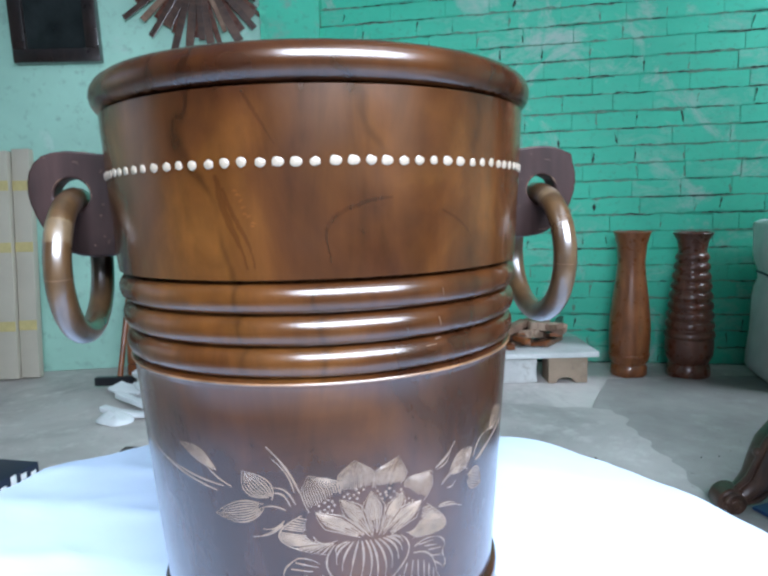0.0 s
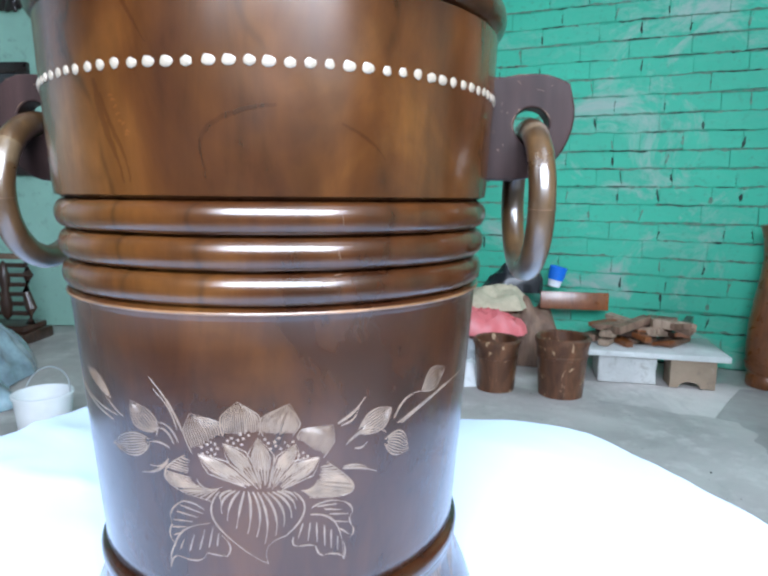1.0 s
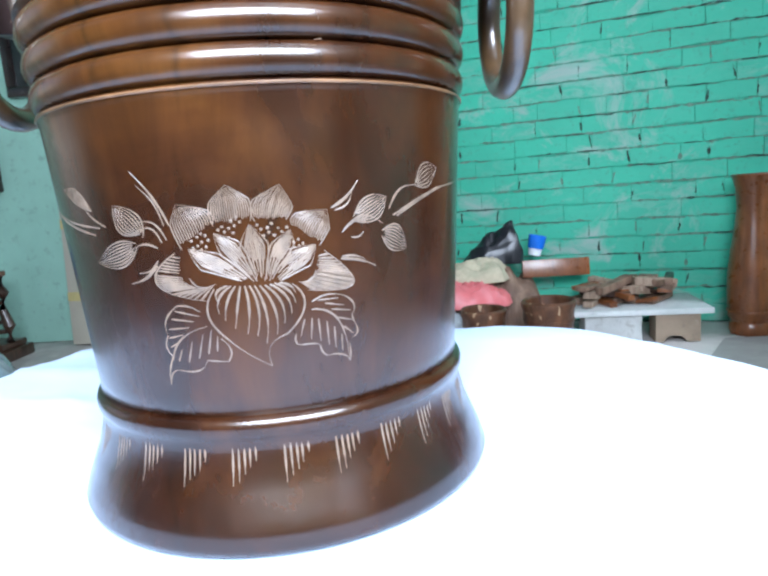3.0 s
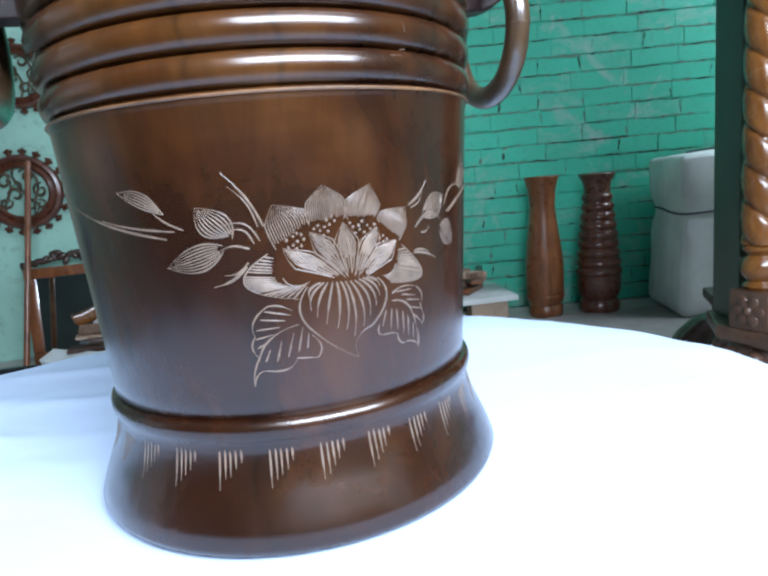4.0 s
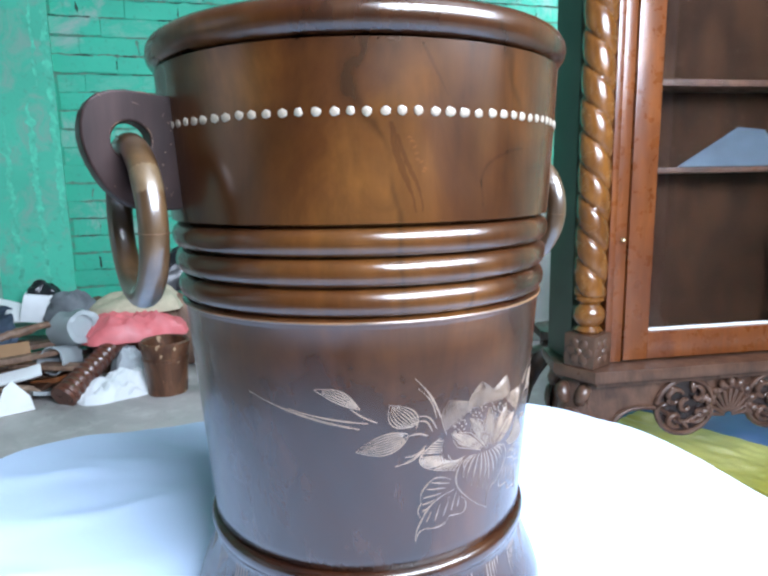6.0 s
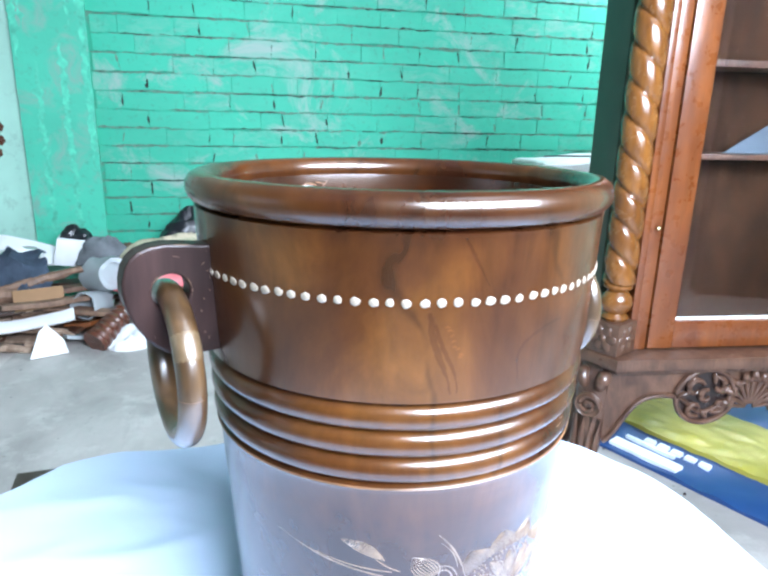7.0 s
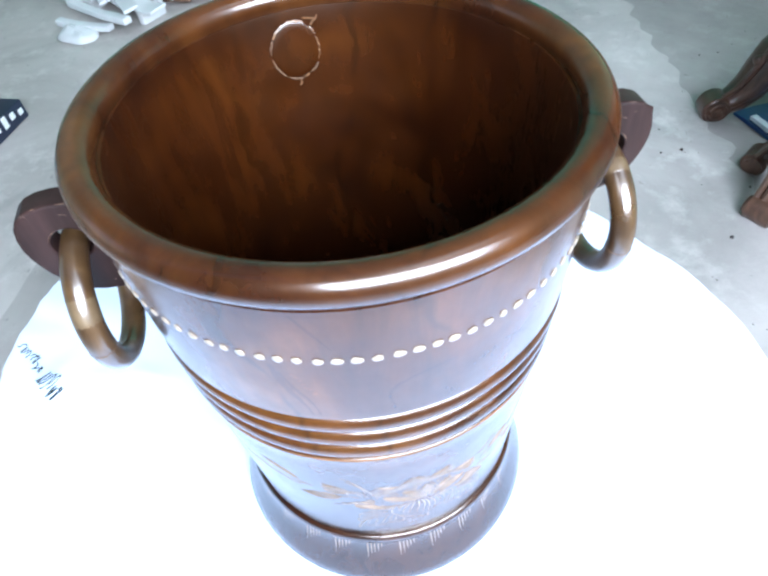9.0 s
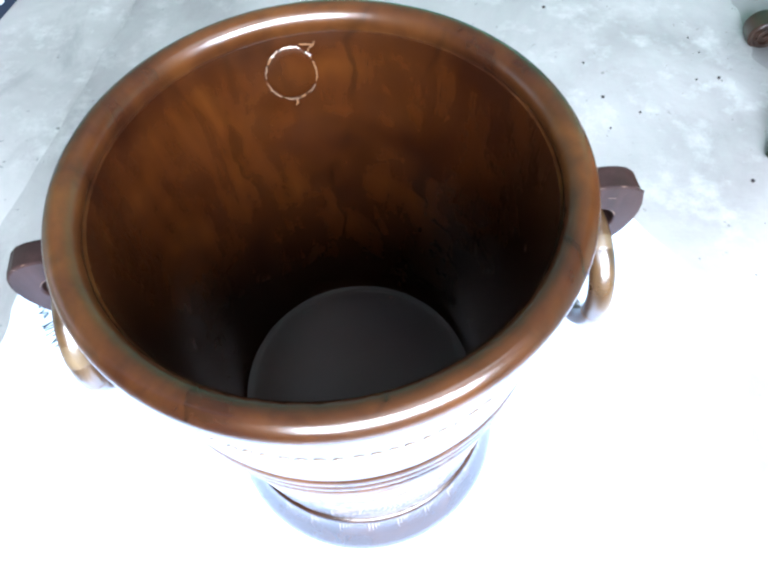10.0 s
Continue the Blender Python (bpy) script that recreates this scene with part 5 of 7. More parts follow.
part("blue_field", flat_sheet(-0.30, 0.42, -0.45, 0.30, 0.004, 0.012, 1.0), M_BAGBLUE, bag, "deep blue plastic")
part("yellow_field", flat_sheet(-0.12, 0.34, -0.300, -0.030, 0.016, 0.012, 2.0), M_BAGYELLOW, bag, "yellow plastic")
for x0, x1, y0, y1 in ((-0.03, 0.145, -0.432, -0.396), (-0.26, -0.16, -0.440, -0.424), (-0.02, 0.11, -0.372, -0.362)):
    part("stripe", flat_sheet(x0, x1, y0, y1, 0.0195, 0.003, 3.0, 6), M_WHITEPRINT, bag, "white printed stripe")
for k in range(5):
    part("print_bar", flat_sheet(0.02 + 0.035 * k, 0.045 + 0.035 * k, -0.352, -0.334, 0.0195, 0.003, 3.0, 2), M_WHITEPRINT, bag)

# ---- vases by the brick wall ----
vase = thing("floor_vase", pose(1.072, 2.243, 0) @ Matrix.Diagonal((1.0, 1.0, 0.972, 1)), "tall smooth reddish wooden vase standing by the brick wall", "vase")
part("body", lathe([(0, 0), (0.068, 0), (0.074, 0.010), (0.074, 0.040), (0.067, 0.052), (0.070, 0.060), (0.079, 0.072), (0.083, 0.16), (0.082, 0.24), (0.074, 0.33), (0.060, 0.43), (0.0545, 0.50), (0.060, 0.575), (0.071, 0.618), (0.0745, 0.626), (0.073, 0.632), (0.062, 0.630), (0.052, 0.60), (0.045, 0.5), (0, 0.49)], 48), M_VASE1, vase)
part("foot_ring", lathe([(0.070, 0.086), (0.0825, 0.089), (0.084, 0.095), (0.0825, 0.101), (0.070, 0.104)], 48), M_VASE1, vase, "raised ring over the foot")
vase = thing("floor_vase", pose(1.309, 2.205, 0) @ Matrix.Diagonal((1.0, 1.0, 0.96, 1)), "tall dark ribbed wooden vase standing by the brick wall", "vase")
shape = [(0.080, 0.0), (0.086, 0.012), (0.084, 0.045), (0.074, 0.060), (0.082, 0.075), (0.092, 0.10), (0.094, 0.15)]
core = [(0, 0)] + shape + [(0.090 - 0.034 * (k / 8) ** 1.2, 0.17 + 0.042 * k + 0.019) for k in range(9)]
core += [(0.054, 0.56), (0.060, 0.595), (0.072, 0.618), (0.077, 0.626), (0.075, 0.632), (0.064, 0.630), (0.052, 0.60), (0.045, 0.5), (0, 0.49)]
part("body", lathe(core, 48), M_VASE2, vase)
for k in range(9):
    z, r = 0.17 + 0.042 * k, 0.094 - 0.034 * (k / 8) ** 1.2
    part("rib", lathe([(r - 0.008, z), (r - 0.002, z + 0.003), (r + 0.003, z + 0.009), (r + 0.005, z + 0.018), (r + 0.002, z + 0.029), (r - 0.002, z + 0.035), (r - 0.009, z + 0.039)], 48), M_VASE2, vase)

# ---- wrapped bundle ----
bundle = thing("wrapped_bundle", Matrix.Translation((1.78, 2.03, 0)) @ Matrix.Rotation(radians(-14), 4, "Z") @ Matrix.Diagonal((1.12, 1.0, 1.04, 1)), "tall bundle wrapped in grey-white sheet and string", "bundle")
bm = boxed(-0.21, -0.19, 0.0, 0.21, 0.19, 0.64, bevel=0.032, seg=3)
bmesh.ops.subdivide_edges(bm, edges=[e for e in bm.edges if e.calc_length() > 0.1], cuts=15, use_grid_fill=True)
for q in bm.verts:
    w = 1 + 0.022 * noise.noise(q.co * 5) + 0.008 * noise.noise(q.co * 14) + 0.10 * max(0.0, 0.36 - q.co.z) ** 1.3
    pinch = 1 - 0.075 * math.exp(-((q.co.z - 0.41) / 0.045) ** 2)
    lean = 0.06 * max(0.0, q.co.z - 0.4) * (q.co.x / 0.21)
    q.co.x *= w * pinch
    q.co.y *= w * pinch
    q.co.z = max(0.002, q.co.z + (lean + 0.012 * noise.noise(q.co * 5) if q.co.z > 0.05 else 0))
for q in bm.verts:
    turn = math.atan2(q.co.y, q.co.x)
    pleat = 0.005 * (1 - 2 * abs(noise.noise((turn * 4.5, q.co.z * 1.6, 3)))) + 0.004 * (1 - 2 * abs(noise.noise((turn * 11, q.co.z * 3, 8))))
    if 0.02 < q.co.z < 0.66:
        q.co.x += pleat * math.cos(turn)
        q.co.y += pleat * math.sin(turn)
skin = BVHTree.FromBMesh(bm)
part("wrapping", bm, M_PACK, bundle)
M_STRING = plain("dark_grey_string", (0.10, 0.11, 0.12), 0.7)
loop = []
for i in range(72):
    t = 2 * math.pi * i / 72
    z = 0.41 + 0.006 * math.sin(3 * t)
    way = Vector((-math.cos(t), -math.sin(t), 0))
    spot = skin.ray_cast(Vector((0, 0, z)) - way, way)[0]
    loop.append(spot - way * 0.0025)
part("string", tube(loop, 0.0045, 6, None, True), M_STRING, bundle, "dark string")
over = []
for i in range(25):
    f = i / 24
    spot = skin.ray_cast(Vector((-0.10 + 0.26 * f, 0.10 - 0.27 * f, 1.2)), Vector((0, 0, -1)))[0]
    over.append(spot + Vector((0, 0, 0.003)))
part("string", tube(over, 0.0050, 6), M_STRING, bundle, "dark string")

# ---- low bench of a plank on blocks ----
M_PLANKW = paint("worn_white_plank", (0.62, 0.63, 0.61), (0.30, 0.28, 0.25), 0.6, (0.62, 0.75), 6, 60)
M_BLOCK = paint("chalky_block", (0.55, 0.55, 0.53), (0.35, 0.33, 0.30), 0.85, (0.55, 0.7), 10, 80)
M_TANBLOCK = paint("tan_block", (0.33, 0.24, 0.17), (0.42, 0.35, 0.28), 0.8, (0.6, 0.75), 10, 80)
bm = boxed(0.30, 2.13, 0.108, 0.905, 2.44, 0.130, bevel=0.003)
solid("plank", bm, M_PLANKW, pose(0, 0, 0), "worn white plank laid over blocks as a low bench", "plank")
bm = boxed(0.44, 2.15, 0.0, 0.655, 2.30, 0.104, bevel=0.008)
bmesh.ops.subdivide_edges(bm, edges=bm.edges[:], cuts=3, use_grid_fill=True)
for q in bm.verts:
    q.co += Vector((noise.noise(q.co * 25), noise.noise(q.co * 25 + Vector((5, 0, 0))), 0)) * 0.006
solid("concrete_block", bm, M_BLOCK, pose(0, 0, 0), "rough chalky white block under the plank", "block")
arch = [(0.70, 0.0), (0.725, 0.0)] + [(0.77 - 0.038 * math.cos(math.pi * i / 10), 0.004 + 0.020 * math.sin(math.pi * i / 10)) for i in range(11)] + [(0.815, 0.0), (0.86, 0.0), (0.86, 0.107), (0.70, 0.107)]
solid("arched_block", plate(bmesh.new(), arch, 2.14, 2.24), M_TANBLOCK, pose(0, 0, 0), "tan block with a low arch cut under the plank", "block", smooth=False)
rng = random.Random(33)
for k in range(36):
    w, h, d = rng.uniform(0.06, 0.19), rng.uniform(0.016, 0.034), rng.uniform(0.03, 0.06)
    bm = boxed(-w / 2, -d / 2, 0, w / 2, d / 2, h, bevel=0.003)
    for q in bm.verts:
        q.co.z += 0.008 * math.sin(q.co.x * 22 + k)
        q.co.y += 0.010 * noise.noise(q.co * 20 + Vector((k, 0, 0)))
    lay = k // 12
    x = 0.46 + 0.30 * ((k % 9) / 8) + rng.uniform(-0.03, 0.03)
    z = 0.133 + lay * 0.034
    top = solid("wood_offcut", bm, (M_BROWN, M_CARVED, M_VASE1, M_BROWN, M_RAW)[k % 5], Matrix.Translation((x, 2.30 + rng.uniform(-0.10, 0.08), z)) @ Matrix.Rotation(rng.uniform(-1.3, 1.3), 4, "Z") @ Matrix.Rotation(rng.uniform(-0.2, 0.2), 4, "Y"), "small curved brown wood offcut in a heap on the plank", "offcut", "offcuts on the plank")
bm = boxed(-0.14, -0.02, 0, 0.14, 0.02, 0.075, bevel=0.003)
solid("board", bm, M_VASE1, Matrix.Translation((0.36, 2.40, 0.235)) @ Matrix.Rotation(radians(3), 4, "Z") @ Matrix.Rotation(radians(-9), 4, "X"), "short reddish-brown board on the heap of offcuts", "board")
cup = thing("plastic_cup", Matrix.Translation((0.275, 2.42, 0.330)) @ Matrix.Rotation(radians(12), 4, "Y"), "bright blue and white plastic cup on the heap", "cup")
part("cup_body", lathe([(0, 0), (0.026, 0), (0.034, 0.055), (0.031, 0.055), (0.024, 0.004), (0, 0.004)], 24), plain("white_plastic", (0.8, 0.84, 0.88), 0.3), cup)
part("cup_band", lathe([(0.0335, 0.030), (0.0375, 0.085), (0.0345, 0.085), (0.0315, 0.030)], 24), plain("bright_blue_plastic", (0.01, 0.17, 0.72), 0.3), cup, "bright blue band")

# two unfinished buckets on the floor
M_ROUGHPOT = wood("unfinished_bucket_wood", (0.065, 0.023, 0.011), (0.185, 0.078, 0.036), 60, 0.4, 0.2, 0.2, 16, (0.55, 0.36, 0.22))
for x, y, s, word in ((0.052, 1.955, 1.0, "unfinished brown wooden bucket with pale filler patches on the floor"), (0.285, 1.945, 1.13, "unfinished brown wooden bucket with a rimmed top on the floor")):
    pot = thing("small_bucket", pose(x, y, 0), word, "bucket", "unfinished buckets")
    part("body", lathe([(r * s, z * s) for r, z in ((0, 0), (0.064, 0), (0.068, 0.004), (0.069, 0.012), (0.080, 0.165), (0.086, 0.180), (0.086, 0.192), (0.080, 0.198), (0.074, 0.192), (0.066, 0.05), (0, 0.045))], 48), M_ROUGHPOT, pot)
    part("band", lathe([(r * s, z * s) for r, z in ((0.0745, 0.128), (0.0795, 0.131), (0.0800, 0.140), (0.0760, 0.143))], 48), M_ROUGHPOT, pot)

# ---- the scrap heap by the column ----
M_WHITEBOARD = plain("white_painted_panel", (0.80, 0.81, 0.80), 0.5, 0, 0.05, 8)
M_NAVY = plain("navy_cloth", (0.088, 0.122, 0.175), 0.9, 0, 0.25, 30, 0.5)
M_CARD = plain("brown_cardboard", (0.30, 0.17, 0.085), 0.85, 0, 0.12, 12, 0.1)
M_GREYPL = plain("grey_plastic", (0.36, 0.39, 0.40), 0.35, 0, 0.08, 10)
M_RED = plain("red_plastic_bag", (0.66, 0.15, 0.155), 0.40, 0, 0.15, 14, 0.4)
M_BEIGE = plain("beige_sackcloth", (0.52, 0.44, 0.31), 0.9, 0, 0.12, 40, 0.4)
M_BLACKBAG = plain("black_plastic_bag", (0.012, 0.013, 0.016), 0.3, 0, 0.2, 20, 0.4)
M_FOAM = plain("white_foam", (0.82, 0.84, 0.84), 0.7, 0, 0.04, 20, 0.2)


def rough_board(w, d, h, seed, bend=0.0):
    bm = boxed(-w / 2, -d / 2, 0, w / 2, d / 2, h, bevel=min(h, d) * 0.18)
    bmesh.ops.subdivide_edges(bm, edges=[e for e in bm.edges if abs((e.verts[0].co - e.verts[1].co).normalized().x) > 0.9], cuts=9)
    for q in bm.verts:
        q.co.z += bend * (q.co.x / (w / 2)) ** 2 + 0.10 * h * noise.noise(q.co * 14 + Vector((seed, 0, 0)))
        q.co.y += 0.18 * d * noise.noise(Vector((q.co.x * 9, seed, 0)))
    return bm


def split_log(path, radii):
    """A rough split length of branch with flats and knots."""
    pts = [Vector(path[0]).lerp(Vector(path[-1]), i / 14) + Vector((0, 0.006 * noise.noise((i * 0.6, 0, 1)), 0.004 * noise.noise((i * 0.7, 3, 1)))) for i in range(15)]
    size = [float(np.interp(i / 14 * (len(radii) - 1), range(len(radii)), radii)) for i in range(15)]
    return roughen(tube(pts, size, 9), 0.007, 30, radii[0] * 100)


rng = random.Random(5)
heap = []
for k in range(44):
    lay = k // 9
    w = rng.uniform(0.22, 0.46)
    d, h = rng.uniform(0.03, 0.10), rng.uniform(0.010, 0.026)
    x, y = rng.uniform(-0.80, -0.34), 2.28 + rng.uniform(-0.20, 0.16)
    mat = (M_BROWN, M_RAW, M_BROWN, M_CARVED, M_RAW, M_CARVED, M_GREYPL)[k % 7]
    z = 0.004 + lay * 0.034 + rng.uniform(0, 0.012)
    solid("scrap_board", rough_board(w, d, h, k, rng.uniform(-0.004, 0.01)), mat, Matrix.Translation((x, y, z)) @ Matrix.Rotation(rng.uniform(-0.55, 0.55), 4, "Z") @ Matrix.Rotation(rng.uniform(-0.09, 0.09), 4, "Y"), "rough brown scrap board in a heap on the floor", "board", "scrap boards in the heap")
solid("log", split_log([(-0.17, 0, 0.03), (-0.06, 0.01, 0.034), (0.06, -0.006, 0.032), (0.17, 0.004, 0.03)], [0.026, 0.031, 0.029, 0.024]), M_BROWN, Matrix.Translation((-0.70, 2.17, 0.145)) @ Matrix.Rotation(radians(-5), 4, "Z"), "bark-brown log on the scrap heap", "log")
solid("log", split_log([(-0.15, 0, 0.03), (-0.05, 0.01, 0.034), (0.06, -0.006, 0.03), (0.15, 0.004, 0.03)], [0.014, 0.020, 0.018, 0.013]), M_BROWN, Matrix.Translation((-0.46, 2.20, 0.185)) @ Matrix.Rotation(radians(14), 4, "Z") @ Matrix.Rotation(radians(-10), 4, "Y"), "thin rough branch on the scrap heap", "log")
for k in range(46):
    w = rng.uniform(0.07, 0.20)
    d, h = rng.uniform(0.02, 0.06), rng.uniform(0.008, 0.022)
    x = rng.uniform(-0.86, -0.28)
    y = 2.12 + rng.uniform(-0.09, 0.16)
    mat = (M_BROWN, M_RAW, M_CARVED, M_RAW, M_BROWN, M_CARD, M_VASE1, M_GREYPL)[k % 8]
    solid("wood_offcut", rough_board(w, d, h, k + 60, rng.uniform(-0.01, 0.02)), mat, Matrix.Translation((x, y, 0.008 + 0.15 * (y - 2.03) / 0.25 * rng.uniform(0.6, 1.0))) @ Matrix.Rotation(rng.uniform(-1.2, 1.2), 4, "Z") @ Matrix.Rotation(rng.uniform(-0.22, 0.22), 4, "Y") @ Matrix.Rotation(rng.uniform(-0.3, 0.5), 4, "X"), "short rough wood offcut in the scrap heap", "offcut", "offcuts in the heap")
# white panel with cut holes
bm = bmesh.new()
n = 40
outer = [bm.verts.new((0.20 * math.cos(a) * (1 + 0.12 * math.cos(2 * a)), 0.085 * math.sin(a) * (1 + 0.2 * math.cos(3 * a)), 0)) for a in (2 * math.pi * i / n for i in range(n))]
edges = [bm.edges.new((outer[i], outer[(i + 1) % n])) for i in range(n)]
for cx, cy, rx, ry in ((-0.10, 0.018, 0.020, 0.011), (-0.035, -0.030, 0.014, 0.008), (0.03, -0.012, 0.030, 0.017), (0.10, 0.018, 0.026, 0.009), (-0.02, 0.040, 0.020, 0.007)):
    hv = [bm.verts.new((cx + rx * math.cos(a), cy + ry * math.sin(a), 0)) for a in (2 * math.pi * i / 16 for i in range(16))]
    edges += [bm.edges.new((hv[i], hv[(i + 1) % 16])) for i in range(16)]
bmesh.ops.triangle_fill(bm, use_beauty=True, use_dissolve=False, edges=edges)
top = bmesh.ops.extrude_face_region(bm, geom=bm.faces[:])
for q in [g for g in top["geom"] if isinstance(g, bmesh.types.BMVert)]:
    q.co.z += 0.012
for q in bm.verts:
    q.co.z -= 1.3 * q.co.x ** 2 + 2.0 * q.co.y ** 2
solid("cut_panel", bm, M_WHITEBOARD, Matrix.Translation((-0.615, 2.43, 0.285)) @ Matrix.Rotation(radians(-6), 4, "Z") @ Matrix.Rotation(radians(42), 4, "X"), "white curved panel with cut holes on the scrap heap", "panel", smooth=False)
solid("curved_strip", rough_board(0.40, 0.055, 0.012, 3.3, 0.03), M_WHITEBOARD, Matrix.Translation((-0.55, 2.075, 0.082)) @ Matrix.Rotation(radians(7), 4, "Z") @ Matrix.Rotation(radians(24), 4, "X"), "white curved wooden strip at the front of the heap", "strip")
solid("pink_board", rough_board(0.24, 0.09, 0.008, 1.3, 0.0), plain("pale_pinkish_panel", (0.62, 0.56, 0.55), 0.5), Matrix.Translation((-0.72, 2.27, 0.225)) @ Matrix.Rotation(radians(30), 4, "Z") @ Matrix.Rotation(radians(-24), 4, "Y") @ Matrix.Rotation(radians(28), 4, "X"), "pale thin board leaning on the heap", "board")
solid("folded_cloth", ragged_sheet(0.21, 0.20, 0.007, 4.0, 0.085, 0.030), M_NAVY, Matrix.Translation((-0.545, 2.235, 0.262)) @ Matrix.Rotation(radians(18), 4, "Z") @ Matrix.Rotation(radians(14), 4, "X"), "navy blue cloth thrown over the scrap heap", "cloth")
solid("cardboard_flap", boxed(-0.080, -0.005, -0.038, 0.080, 0.005, 0.038, bevel=0.002), M_CARD, Matrix.Translation((-0.46, 2.13, 0.165)) @ Matrix.Rotation(radians(12), 4, "Z") @ Matrix.Rotation(radians(-25), 4, "X"), "brown cardboard flap in the heap", "cardboard")
solid("white_box", roughen(boxed(-0.066, -0.05, 0, 0.066, 0.05, 0.110, bevel=0.008), 0.010, 9, 2.0), M_FOAM, Matrix.Translation((-0.365, 2.42, 0.220)) @ Matrix.Rotation(radians(10), 4, "Y"), "white box on the scrap heap", "box")
solid("dark_rag", roughen(crumple(18, 14, 0.115, 0.085, 0.058, 7.0, 0.7), 0.012, 30, 1.0), M_BLACKBAG, Matrix.Translation((-0.345, 2.42, 0.322)), "small dark rag on the white box", "rag")
solid("red_brown_offcut", rough_board(0.12, 0.06, 0.045, 2.0, 0.012), M_TWIST, Matrix.Translation((-0.85, 2.26, 0.205)) @ Matrix.Rotation(radians(25), 4, "Z") @ Matrix.Rotation(radians(-18), 4, "Y"), "glossy reddish offcut on the heap", "offcut")
roll = bmesh.new()
lathe([(0.040, -0.075), (0.058, -0.075), (0.066, 0.0), (0.072, 0.075), (0.067, 0.078), (0.060, 0.0), (0.052, -0.068), (0.0, -0.066)], 32, roll)
roughen(roll, 0.020, 15, 4.0)
solid("plastic_pail", roll, M_GREYPL, Matrix.Translation((-0.235, 2.215, 0.215)) @ Matrix.Rotation(radians(-105), 4, "X") @ Matrix.Rotation(radians(-25), 4, "Y"), "grey plastic pail lying on its side in the heap", "pail")
roll = bmesh.new()
lathe([(0.030, -0.06), (0.044, -0.06), (0.050, 0.06), (0.046, 0.062), (0.040, -0.05), (0.0, -0.05)], 28, roll)
roughen(roll, 0.010, 18, 9.0)
solid("plastic_pail", roll, M_GREYPL, Matrix.Translation((-0.290, 2.145, 0.125)) @ Matrix.Rotation(radians(80), 4, "X") @ Matrix.Rotation(radians(-30), 4, "Y"), "small grey plastic tub lying in the heap", "pail")
red = crumple(40, 26, 0.38, 0.17, 0.10, 2.2, 0.8)
for q in red.verts:
    if q.co.z > 0.02:
        q.co.z += 0.011 * (1 - 2.5 * abs(noise.noise((q.co.x * 12, q.co.y * 20, 4)))) + 0.006 * (1 - 2.5 * abs(noise.noise(q.co * 38)))
solid("red_bag", red, M_RED, Matrix.Translation((-0.035, 2.20, 0.160)) @ Matrix.Rotation(radians(6), 4, "Z"), "crumpled red plastic bag on the heap", "bag")
sack = crumple(24, 18, 0.36, 0.24, 0.105, 5.1, 0.8)
for q in sack.verts:
    q.co.z = q.co.z * (0.76 + 1.3 * q.co.x) + 0.010 * (1 - 2.4 * abs(noise.noise((q.co.x * 8, q.co.y * 15, 4)))) * (q.co.z > 0.02)
solid("beige_sack", sack, M_BEIGE, Matrix.Translation((-0.01, 2.33, 0.245)) @ Matrix.Rotation(radians(4), 4, "Z"), "beige sack lying on the heap", "sack")
sack = crumple(26, 22, 0.25, 0.14, 0.19, 8.4, 0.9)
for q in sack.verts:
    rise = min(1.0, max(0.0, (q.co.x + 0.12) / 0.19))
    q.co.z = q.co.z * (0.34 + 0.74 * rise ** 1.2) + (0.016 * (1 - 2.6 * abs(noise.noise(q.co * 16))) if q.co.z > 0.02 else 0)
    q.co.x += 0.10 * q.co.z + 0.012 * noise.noise(q.co * 24)
solid("black_bag", sack, M_BLACKBAG, Matrix.Translation((0.095, 2.44, 0.300)), "black plastic bag at the brick wall", "bag")
for x, y, s, z in ((0.06, 2.42, 1.0, 0.0), (-0.10, 2.44, 0.9, 0.0), (0.19, 2.40, 0.85, 0.0)):
    solid("heap_core", crumple(14, 12, 0.30 * s, 0.26 * s, 0.36 * s, x * 10, 0.35), M_BROWN, Matrix.Translation((x, y, z)), "dark brown mound of scrap under the bags", "scrap")
solid("grey_rag", roughen(crumple(22, 18, 0.22, 0.16, 0.11, 3.7, 0.8), 0.016, 19, 3), plain("dark_grey_rag", (0.13, 0.14, 0.15), 0.9, 0, 0.3, 20, 0.4), Matrix.Translation((-0.245, 2.38, 0.235)), "dark grey rag bundle in the heap", "rag")
# turned post lying across the front of the heap
post = thing("turned_post", Matrix.Translation((-0.285, 1.955, 0.036)) @ Vector((0.155, 0.17, 0.105)).to_track_quat("Z", "Y").to_matrix().to_4x4(), "dark ribbed turned wooden post leaning on the heap", "post")
prof_p = [(0, 0), (0.044, 0), (0.047, 0.012)]
for k in range(9):
    z = 0.02 + 0.026 * k
    prof_p += [(0.040 - 0.001 * k, z), (0.045 - 0.001 * k, z + 0.009), (0.043 - 0.001 * k, z + 0.019)]
prof_p += [(0.030, 0.262), (0.034, 0.285), (0.030, 0.30), (0, 0.302)]
part("body", lathe(prof_p, 32), M_VASE2, post)
solid("white_offcut", slab([(-0.062, 0.0), (0.058, 0.0), (0.050, 0.050), (0.006, 0.112), (-0.022, 0.090)], 0.0, 0.014, None, 0.003), M_PACK, Matrix.Translation((-0.425, 1.955, 0.004)) @ Matrix.Rotation(radians(14), 4, "Z") @ Matrix.Rotation(radians(62), 4, "X"), "angular cream-white offcut leaning on the heap", "offcut")


